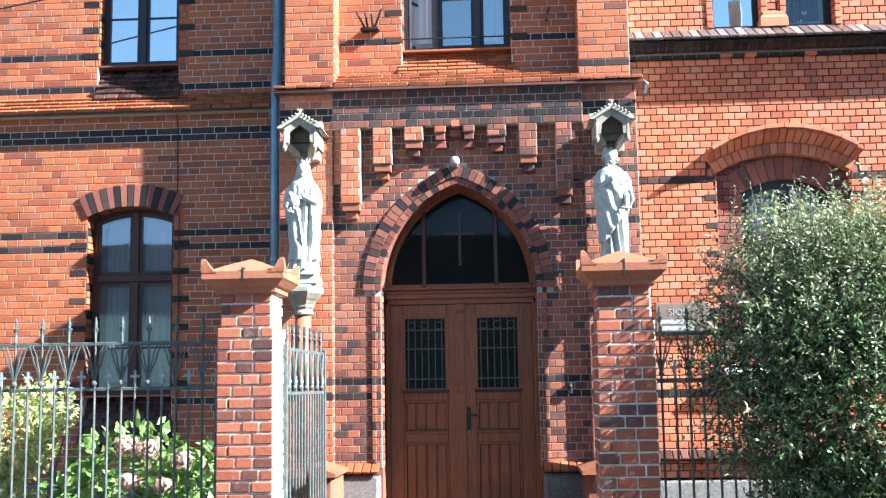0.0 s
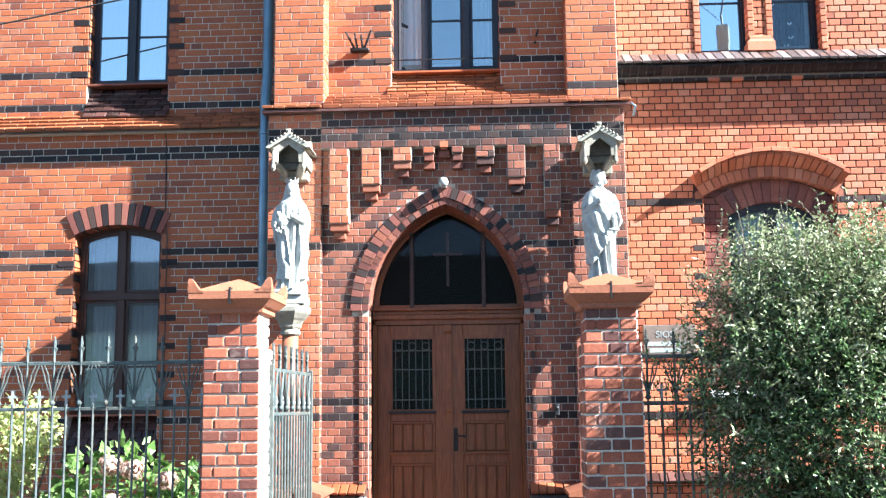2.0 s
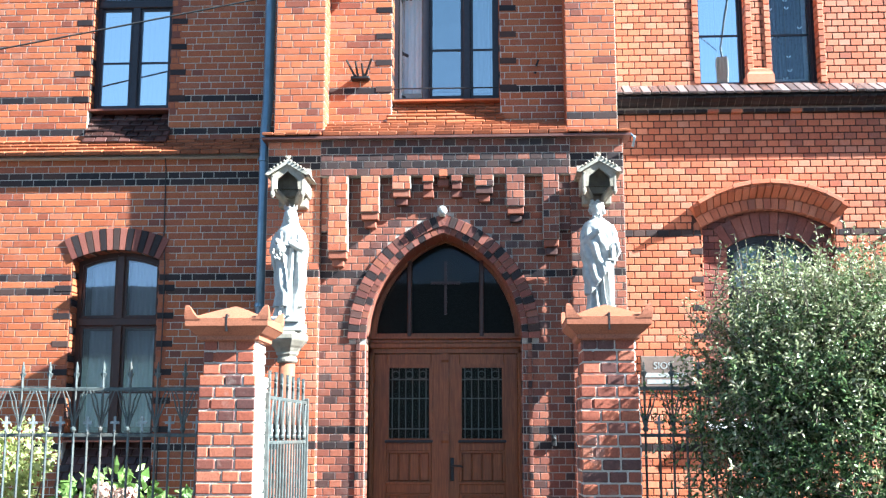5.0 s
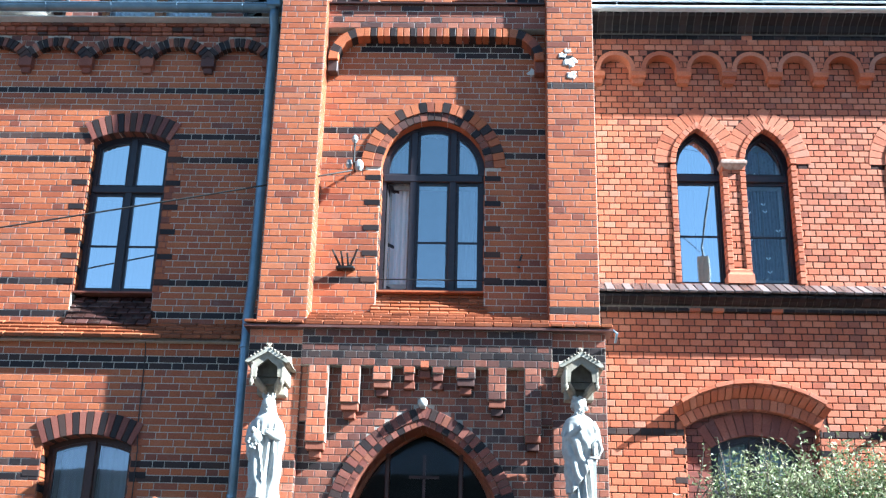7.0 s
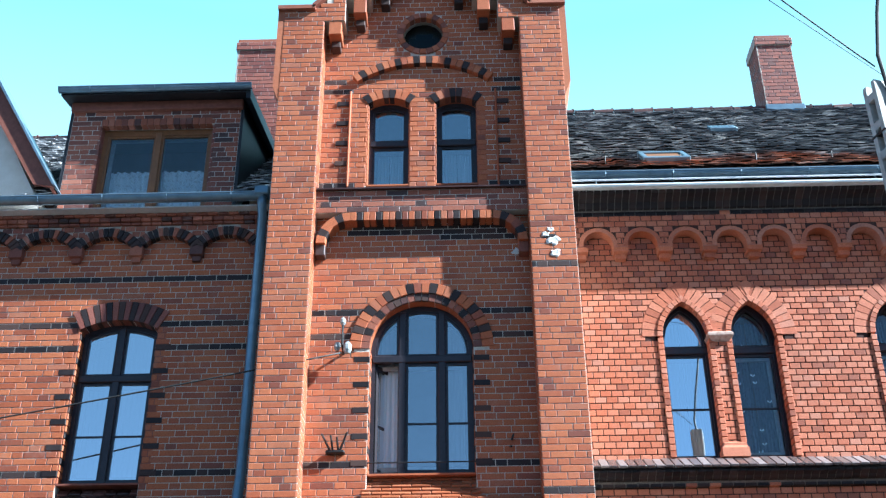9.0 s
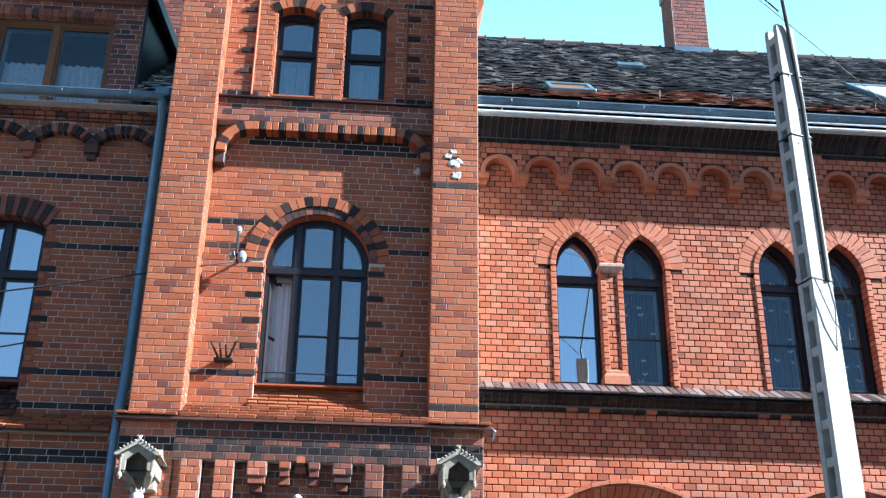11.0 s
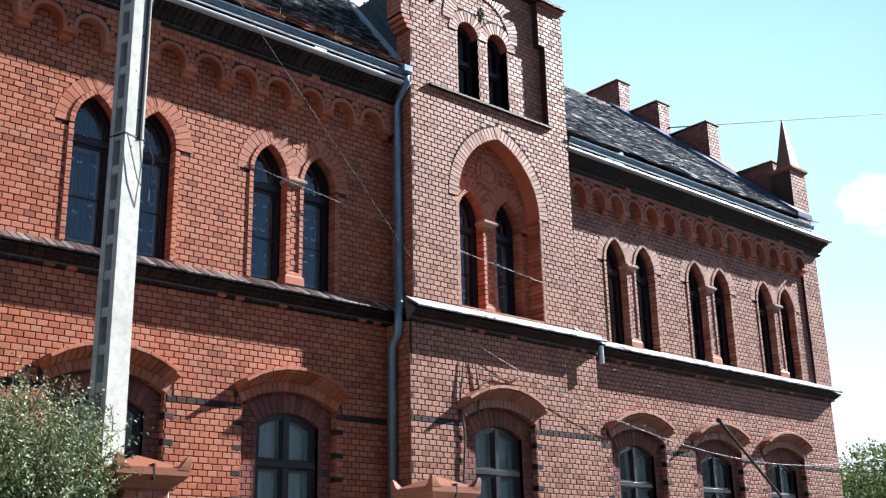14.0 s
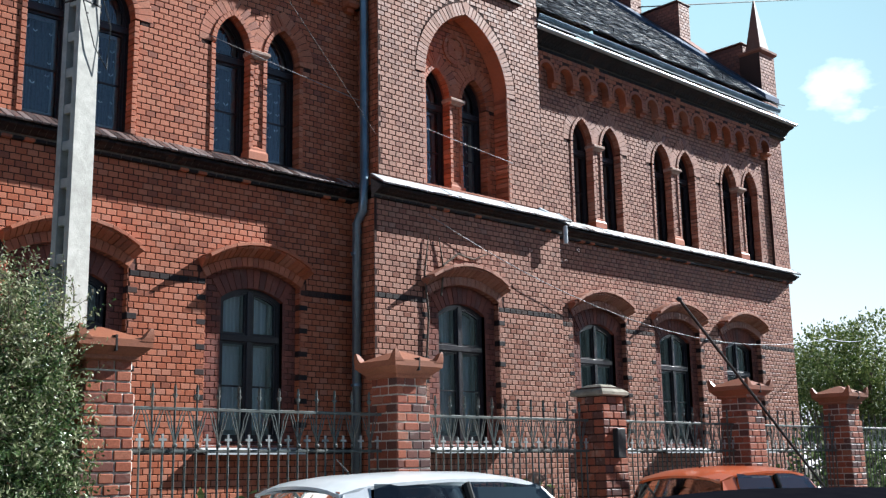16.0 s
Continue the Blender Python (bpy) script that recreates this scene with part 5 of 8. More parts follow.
def eaves_right(name, x0, x1, y, z=0.0, pitch=0.54, first=0.30, lift=0.0, tail=0.0):
    """Round-arched corbel frieze, dark ogee cornice and flashing."""
    x_first = x0 + first
    n = int((x1 - x_first - 0.1) / pitch) + 1
    arcs = [Shape("round", x_first + i * pitch, 7.9 + z, 0.34 * pitch, 8.15 + z + lift) for i in range(n)]
    f = brick_wall(name, "projecting brick frieze of small round arches on corbels", x0, x1, 8.085 + z, 8.55 + z, y - 0.15, M_SALMON, M_MORTAR_D, "header", arcs, [(a, 0.045) for a in arcs], thick=0.17, category="frieze")
    for a in arcs:
        o, q = a.outline(-0.05, 16, foot=0.19), a.outline(0.004, 16, foot=0.19)
        part("arch", Mesh().strip(o[1:] + o[:1], q[1:] + q[:1], y - 0.151, y + 0.015, closed=False), M_SALMON, f)
    for i in range(n + 1):
        x = min(max(x_first + (i - 0.5) * pitch, x0 + 0.085), x1 - 0.085)
        part("corbel", Mesh().loft([[(x - p, y - q, h + z), (x + p, y - q, h + z), (x + p, y + 0.02, h + z), (x - p, y + 0.02, h + z)] for p, q, h in ((0.06, 0.07, 7.985), (0.065, 0.08, 7.99), (0.068, 0.09, 8.045), (0.088, 0.15, 8.05), (0.088, 0.168, 8.10), (0.084, 0.156, 8.115))]), M_SALMON, f)
    c = thing(name.replace("frieze", "cornice"), "cornice of black glazed ogee bricks below the gutter", "cornice", kind="structure",
              mesh=Mesh().prism_x([(y + 0.3, 8.53 + z), (y - 0.10, 8.53 + z), (y - 0.14, 8.55 + z), (y - 0.14, 8.605 + z), (y - 0.175, 8.63 + z), (y - 0.205, 8.66 + z), (y - 0.225, 8.69 + z), (y - 0.28, 8.72 + z), (y - 0.35, 8.74 + z), (y - 0.38, 8.765 + z), (y + 0.3, 8.77 + z)], x0, x1 + tail), mat=M_MORTAR_G)
    w = 0.13
    x1 += tail
    cnt = int((x1 - x0) / w)
    w = (x1 - x0) / cnt
    torus, patch, ogee = Mesh(), Mesh(), Mesh()
    for i in range(cnt):
        m = patch if (i * 7) % 19 == 3 else torus
        a, b = x0 + i * w + 0.004, x0 + (i + 1) * w - 0.004
        m.loft([[(a, y - q, h + z), (b, y - q, h + z), (b, y, h + z), (a, y, h + z)] for q, h in ((0.115, 8.535), (0.15, 8.545), (0.16, 8.57), (0.15, 8.60), (0.12, 8.61))])
    cnt = int((x1 - x0) / 0.088)
    w = (x1 - x0) / cnt
    for i in range(cnt):
        a, b = x0 + i * w + 0.0055, x0 + (i + 1) * w - 0.0055
        ogee.loft([[(a, y - q, h + z), (b, y - q, h + z), (b, y, h + z), (a, y, h + z)] for q, h in ((0.15, 8.615), (0.19, 8.63), (0.215, 8.66), (0.235, 8.69), (0.29, 8.72), (0.36, 8.74), (0.39, 8.765), (0.39, 8.775))])
    part("torus_course", torus, M_JET, c, kind="stuff")
    if patch.v:
        part("worn_bricks", patch, M_SALMON, c, kind="stuff")
    part("ogee_course", ogee, M_JET, c, kind="stuff")
    part("flashing", Mesh().prism_x([(y - 0.47, 8.778 + z), (y + 0.3, 8.785 + z), (y + 0.3, 8.95 + z), (y - 0.47, 8.82 + z), (y - 0.478, 8.80 + z)], x0, x1), M_FLASH, c)
    return f


RW0, RW1 = 1.83, 10.16
holes, skips = [], []
for cx in CX:
    holes += pair(cx) + [ground_openings(cx)[0]]
    skips += [(s, 0.17) for s in pair(cx)] + [(ground_openings(cx)[0], 0.10)]
wr = brick_wall("wall_right", "salmon-red brick wing wall laid in headers with dark joints", RW0, RW1, 0.62, 8.62, 0.0, M_SALMON, M_MORTAR_D, "header", holes, skips, [3.83, (1.50, RW0, 4.9), (1.71, 4.9, RW1)], joint=0.011, named=(RW0, 2.75, 1.5, 5.1))
thing("plinth_right", "grey granite plinth of the wing", "plinth", kind="structure", mesh=Mesh().bevel_box(RW0, RW1, -0.06, 0.3, 0.0, 0.60, 0.02), mat=M_GRANITE)
wt = thing("weathering_wing", "sloping brick course above the plinth", "ledge", kind="structure", mesh=Mesh().prism_x([(-0.08, 0.80), (0.0, 0.80), (0.0, 0.90)], RW0, RW1), mat=M_MORTAR_D)
tile_slope(wt, RW0, RW1, -0.10, 0.80, 0.01, 0.90, 1, M_TILE_DARK, wide=0.085, half=False)
no = 10
for i, cx in enumerate(CX):
    upper_pair(wr, cx, 0.0, M_SALMON, no, dark_curtain=i > 0)
    hood(wr, cx, 0.0, M_SALMON, no + 2)
    no += 3
string_course("string_course_right", RW0, RW1, 0.0)
eaves_right("frieze_right", RW0, 10.16, 0.0)
gutter("gutter", RW0, 10.12, -0.41, 8.985, 0.08)

for xa, xb, zz in ((RW0, 10.1, 8.885), (13.64, 21.2, 8.785)):
    thing("conduit", "thin pale metal conduit under the gutter", "conduit", group="conduits", kind="structure", mesh=Mesh().tube([(xa, -0.455, zz), (xb, -0.455, zz)], 0.013, 8).tube([(xa + 0.3, -0.455, zz), (xa + 0.3, -0.42, zz - 0.05)], 0.008, 6).tube([(xb - 0.5, -0.455, zz), (xb - 0.5, -0.42, zz - 0.05)], 0.008, 6), mat=M_FLASH)

# ---- gabled bay at the far end of the wing ----
QX0, QX1, QY = 10.16, 13.62, -0.45
QC = 11.95
niche = Shape("point", QC, 5.55, 0.87, 7.24, 0.33)
low_rec, low_win = ground_openings(11.74, 0.03)
brick_wall_low = brick_wall("wall_gable_bay_ground", "pale red brick ground floor of the gabled bay", 10.04, 13.93, 0.0, 5.16, -0.50, M_PINK, M_MORTAR_D, "header", [low_rec], [(low_rec, 0.10)], [3.83, 1.71], joint=0.012, thick=0.6, named=(9.96, 11.0, 2.0, 5.0))
hood(brick_wall_low, 11.74, -0.50, M_PINK, 30, 0.03)
string_course("string_course_bay", 10.01, 13.95, -0.48, sheet=True)
rec1, rec2 = Shape("flat", 11.86, 8.98, 1.30, 10.42), Shape("flat", 11.86, 10.40, 1.16, 11.22)


def gable_top(x):
    u = abs(x - 11.89)
    return 12.5 if u < 0.55 else 11.86 if u < 1.12 else 11.26


gw = [Shape("round", 11.49, 9.05, 0.225, 10.14), Shape("round", 12.15, 9.05, 0.225, 10.14)]
ub = brick_wall("wall_gable_bay", "pale pink-red brick gabled bay with a pointed niche", QX0, QX1, 5.30, 12.5, QY, M_PINK, M_MORTAR_D, "header", [niche, rec1, rec2], [(niche, 0.2)], thick=0.32, top=gable_top, joint=0.012, named=(QX0, 11.0, 5.4, 8.8))
voussoirs(ub, niche, 0.0, 0.20, QY - 0.004, 0.12, [M_PINK], 0.07, gap=0.012)
reveal(ub, niche, QY + 0.004, QY + 0.32, M_SALMON, wide=0.07)
jamb_bricks(ub, niche, QY + 0.004, QY + 0.28, M_SALMON)
gp = brick_wall("gable_panel", "", 10.5, 13.25, 8.90, 11.26, QY + 0.13, M_PINK, M_MORTAR_D, "header", gw, [(s, 0.19) for s in gw], thick=0.2, parent=ub, pick=0)
for s in gw:
    voussoirs(gp, s, 0.0, 0.19, QY + 0.122, 0.08, [M_PINK], 0.052, gap=0.011)
    reveal(gp, s, QY + 0.135, QY + 0.4, M_SALMON, wide=0.04)
relief = Shape("round", 11.81, 10.2, 0.62, 10.31)
voussoirs(gp, relief, 0.0, 0.24, QY + 0.118, 0.06, [M_PINK], 0.058, gap=0.012)
# no real recess: the slot's shade is painted as black boxes
part("cross_slot", Mesh().box(11.80, 11.84, QY + 0.115, QY + 0.14, 10.53, 10.75).box(11.76, 11.88, QY + 0.115, QY + 0.14, 10.61, 10.67), M_SLOT_SHADE, gp)
for i, s in enumerate(gw):
    sash_window("window_%d" % (40 + i), "dark narrow round-headed gable window", s, QY + 0.30, M_FRAME_K, [], [9.7], [], glass=M_GLASS_S)
ld = thing("ledge_gable", "thin sloping stone ledge under the gable windows", "ledge", kind="structure", mesh=Mesh().prism_x([(QY - 0.06, 8.90), (QY + 0.14, 8.90), (QY + 0.14, 8.98), (QY - 0.06, 8.93)], 10.52, 13.2), mat=M_TILE_DARK)
for u0, u1, z in ((-0.62, 0.62, 12.5), (-1.20, -0.55, 11.86), (0.55, 1.20, 11.86), (-1.97, -1.12, 11.26), (1.12, 1.80, 11.26)):
    part("step_cap", Mesh().bevel_box(11.89 + u0, 11.89 + u1, QY - 0.09, QY + 0.55, z, z + 0.07, 0.01), M_TILE_DARK, ub)
    part("step_corbel", Mesh().bevel_box(11.89 + u0 + 0.04, 11.89 + u1 - 0.04, QY - 0.05, QY + 0.5, z - 0.07, z, 0.008), M_PORCH, ub)
brick_wall("kneeler", "", 9.985, QX0, 9.97, 11.26, QY, M_PINK, M_MORTAR_D, "header", thick=0.33, parent=ub, pick=0)
brick_wall("kneeler_side", "", 0.12, 0.45, 9.97, 11.26, 0.0, M_SALMON, M_MORTAR_D, "header", thick=0.05, parent=ub, pick=0).matrix_basis = Matrix.Translation((9.98, 0, 0)) @ Matrix.Rotation(radians(-90), 4, "Z")
for k in range(3):
    part("corbel_course", Mesh().bevel_box(10.14 - 0.045 * (k + 1), QX0 + 0.01, QY - 0.002, QY + 0.33, 9.745 + 0.075 * k, 9.812 + 0.075 * k, 0.006), M_SALMON, ub)
nw = brick_wall("niche_wall", "", 11.05, 12.85, 5.40, 8.46, QY + 0.28, M_SALMON, M_MORTAR_D, "header", pair(QC, 0.08), [(s, 0.17) for s in pair(QC, 0.08)], thick=0.14, parent=ub, pick=0)
upper_pair(nw, QC, QY + 0.28, M_SALMON, 44, True, dz=0.08)
ring_bricks(nw, QC, 7.90, 0.19, 0.25, QY + 0.255, 0.05, [M_SALMON], 18)
ring_bricks(nw, QC, 7.90, 0.02, 0.17, QY + 0.268, 0.04, [M_SALMON], 5)
M_LEFT = Matrix.Rotation(radians(-90), 4, "Z")
brick_wall("bay_return", "shaded brick side of the gabled bay", 0.13, 0.45, 5.40, 11.26, 0.0, M_SALMON, M_MORTAR_D, "header", thick=0.05, at=Matrix.Translation((10.155, 0.0, 0)) @ M_LEFT, pick=0)
brick_wall("bay_return_inner", "shaded brick side of the gabled bay near the wing", -0.05, 0.13, 5.40, 9.1, 0.0, M_SALMON, M_MORTAR_D, "header", thick=0.05, at=Matrix.Translation((10.155, 0.0, 0)) @ M_LEFT, pick=0)
brick_wall("bay_return_low", "shaded brick side of the gabled bay ground floor", 0.0, 0.5, 0.0, 5.16, 0.0, M_SALMON, M_MORTAR_D, "header", thick=0.05, at=Matrix.Translation((10.035, 0.0, 0)) @ M_LEFT, pick=0)

# ---- far wing ----
FX0, FX1 = 13.62, 22.0
FCX, GCX, FDZ = [15.61, 17.97, 20.28], [15.48, 17.77, 19.95], 0.08
holes, skips = [], []
for cx, gx in zip(FCX, GCX):
    holes += pair(cx, FDZ) + [ground_openings(gx, FDZ)[0]]
    skips += [(s, 0.17) for s in pair(cx, FDZ)] + [(ground_openings(gx, FDZ)[0], 0.10)]
wf = brick_wall("wall_far", "pale red brick far wing wall laid in headers", FX0, FX1, 0.0, 8.62, 0.0, M_PINK, M_MORTAR_D, "header", holes, skips, [3.83, 1.71], joint=0.013, pick=0)
no = 50
for cx, gx in zip(FCX, GCX):
    upper_pair(wf, cx, 0.0, M_SALMON, no, True, pale=M_PINK, dz=FDZ)
    hood(wf, gx, 0.0, M_PINK, no + 2, FDZ)
    no += 3
string_course("string_course_far", 13.95, 22.06, 0.0, 0.09, sheet=True)
eaves_right("frieze_far", FX0, 21.4, 0.0, -0.10, 0.50, 0.56, 0.05, 0.66)
gutter("gutter", 13.64, 21.35, -0.41, 8.885, 0.08)
cp = brick_wall("corner_pier", "pale brick corner pier with a pyramid cap", 21.4, 22.02, 5.4, 10.35, -0.06, M_PINK, M_MORTAR_D, "header", thick=0.5, category="pier", pick=0)
part("pier_cap", Mesh().loft([[(21.36 + e, -0.16 + e, z), (22.10 - e, -0.16 + e, z), (22.10 - e, 0.5 - e, z), (21.36 + e, 0.5 - e, z)] for e, z in ((0.10, 10.34), (0.04, 10.40), (0.04, 10.45), (0.10, 10.48))]), M_PORCH, cp)
part("pinnacle", Mesh().loft([[(21.73 - e, 0.17 - e, z), (21.73 + e, 0.17 - e, z), (21.73 + e, 0.17 + e, z), (21.73 - e, 0.17 + e, z)] for e, z in ((0.18, 10.47), (0.18, 10.53), (0.012, 11.72))]), M_PORCH, cp)
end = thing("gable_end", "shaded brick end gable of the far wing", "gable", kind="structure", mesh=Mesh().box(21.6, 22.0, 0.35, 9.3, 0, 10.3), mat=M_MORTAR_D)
par = thing("gable_parapet", "stepped brick parapet rising behind the roof", "parapet", kind="structure")
for v0, v1, za, zb in ((0.44, 1.45, 9.3, 10.72), (2.05, 3.42, 10.3, 12.28), (3.42, 4.62, 11.5, 13.33), (4.62, 6.2, 12.6, 14.38)):
    # side shade is put into the brick: dull rose instead of pink
    brick_wall("parapet_step", "", -v1, -v0, za, zb, 0.0, M_ROSE, M_MORTAR_D, "header", thick=0.45, parent=par, pick=0).matrix_basis = Matrix.Translation((21.55, 0, 0)) @ M_LEFT
    part("step_cap", Mesh().bevel_box(21.49, 22.06, v0 - 0.03, v1, zb, zb + 0.035, 0.01), M_PORCH, par)
    # narrow front in paler pink, for the sun on it
    brick_wall("step_front", "", 21.555, 22.0, za, zb, v0 - 0.01, M_PINK, M_MORTAR_D, "header", thick=0.06, parent=par, pick=0)
part("raking_coping", Mesh().prism_x([(1.40, 9.8), (2.06, 10.4), (2.06, 11.42), (1.40, 10.78)], 21.52, 22.03), M_PORCH, par)
thing("wall_back", "plain rear brick wall of the house", "wall", kind="structure", mesh=Mesh().box(-7.6, 22.0, 9.3, 9.6, 0, 9.0), mat=M_MORTAR_D)

# ---- roofs ----
SLOPE = math.atan2(13.45 - 9.0, 4.5 + 0.5)


def roof(name, label, x0, x1, y0, z0, yr, skip=()):
    r = thing(name, label, "roof", kind="structure")
    zr = z0 + (yr - y0) * math.tan(SLOPE)
    part("roof_deck", Mesh().prism_x([(y0, z0 - 0.02), (yr, zr - 0.02), (2 * yr - y0, z0 - 0.02), (yr, zr - 0.16)], x0, x1), M_FRAME_B, r)
    m = Mesh()
    run, step, w = (yr - y0) / math.cos(SLOPE), 0.15, 0.165
    c, s = math.cos(SLOPE), math.sin(SLOPE)
    for a in range(int(run / step) + 1):
        off = 0.5 * w if a % 2 else 0.0
        d0 = a * step
        for b in range(int((x1 - x0) / w) + 1):
            xa = x0 + b * w - off
            xb = min(xa + w - 0.013, x1)
            xa = max(xa, x0)
            if xb - xa < 0.03 or any(p <= 0.5 * (xa + xb) <= q and u <= d0 <= v for p, q, u, v in skip):
                continue
            lift, tip = 0.030 + random.uniform(0, 0.024), random.uniform(-0.009, 0.009)
            d1 = min(d0 + step * 1.25, run)
            pts = []
            for d, t in ((d0 - 0.02, lift), (d1, 0.004)):
                y, z = y0 + d * c, z0 + d * s
                pts += [(xa, y - (t + tip) * s, z + (t + tip) * c), (xb, y - (t - tip) * s, z + (t - tip) * c)]
            lo = [(p[0], p[1] + 0.016 * s, p[2] - 0.016 * c) for p in pts[:2]]
            m.add(pts + lo, [(0, 1, 3, 2), (4, 5, 1, 0), (4, 0, 2), (5, 3, 1)])
    part("roof_tiles", m, M_ROOF if name in ("roof_right", "roof_cross") else M_ROOF_FAR, r, kind="stuff")
    for i in range(int((x1 - x0) / 0.36)):
        xa = x0 + i * 0.36
        part("ridge_tile", Mesh().tube([(xa, yr, zr - 0.01), (xa + 0.33, yr, zr - 0.01)], [0.075, 0.085], 8).ball((xa + 0.33, yr, zr + 0.07), 0.035, 6, 4), M_TILE_DARK, r)
    return r


roof("roof_right", "steep old tile roof, blackened above and red near the eaves", RW0, 10.2, -0.42, 9.07, 4.5)
roof("roof_cross", "steep old tile roof running on behind the gabled bay", 10.2, 12.4, 0.06, 9.07 + 0.48 * math.tan(SLOPE), 4.5)
roof("roof_far", "steep old dark tile roof of the far wing", 13.6, 21.6, -0.42, 9.02, 4.5)
part("parapet_flashing", Mesh().prism_x([(-0.36, 9.08), (4.5, 9.08 + 4.86 * math.tan(SLOPE)), (4.5, 9.21 + 4.86 * math.tan(SLOPE)), (-0.36, 9.21)], 21.0, 21.55), M_SLATE, par, "dark blue sheet metal strip along the parapet")
roof("roof_left", "steep dark grey tile roof beside the dormer", -7.6, -4.80, -0.25, 8.90, 4.5)
roof("roof_left_upper", "steep dark grey tile roof above the dormer", -4.80, -2.42, 1.30, 8.90 + 1.55 * math.tan(SLOPE), 4.5)
roof("roof_left_strip", "narrow strip of dark tile roof beside the bay", -2.42, -1.87, -0.25, 8.90, 4.5)
br = thing("roof_bay", "dark tiled roof behind the bay gable", "roof", kind="structure", mesh=Mesh().prism([(BX0, 11.3), (BX1, 11.3), (-0.02, 13.0)], 0.3, 6.0).box(BX0, BX1, 0.3, 3.0, 8.9, 11.3), mat=M_DARKCLAD)
gr = thing("roof_gable_bay", "dark ribbed sheet roof behind the gabled bay", "roof", kind="structure", mesh=Mesh().prism([(QX0 - 0.05, 9.2), (QX1 + 0.05, 9.2), (11.89, 12.35)], 0.06, 3.3), mat=M_RIB)
for k in range(12):
    # standing seams run parallel to the valley, from the gable up to the ridge
    d = 0.10 + 0.24 * k
    x_a, x_b = QX0 - 0.05, 11.89
    y_a, y_b = -0.275 - d, 3.26 - d
    u = max(0.0, (0.0 - y_a) / (y_b - y_a))
    at_u = lambda q: (x_a + q * (x_b - x_a) - 0.03, y_a + q * (y_b - y_a), 9.22 + q * 3.13)
    if u < 0.98:
        part("roll_seam", Mesh().tube([at_u(u), at_u(1.0)], 0.022, 6), M_RIB, gr)
part("valley_flashing", Mesh().tube([(10.07, -0.27, 9.24), (11.85, 3.26, 12.38)], 0.07, 6), M_LEAD, gr, "dull lilac-grey lead valley")

# ---- door ----
door = thing("door_1", "double door of red-brown oak with barred windows and grooved panels", "door", kind="structure")
DY = -0.12
fan = Shape("point", -0.03, 2.66, 0.80, 2.665, 0.36)
part("door_frame", Mesh().bevel_box(-0.86, -0.80, DY - 0.03, DY + 0.08, 0.12, 2.62, 0.01).bevel_box(0.74, 0.80, DY - 0.03, DY + 0.08, 0.12, 2.62, 0.01), M_DOOR, door)
tr = part("transom", Mesh().loft([[(-0.84, DY - a, z), (0.78, DY - a, z), (0.78, DY + 0.08, z), (-0.84, DY + 0.08, z)] for a, z in ((0.03, 2.50), (0.03, 2.545), (0.06, 2.56), (0.06, 2.60), (0.035, 2.615), (0.035, 2.64), (0.075, 2.655), (0.075, 2.675))]), M_DOOR, door)
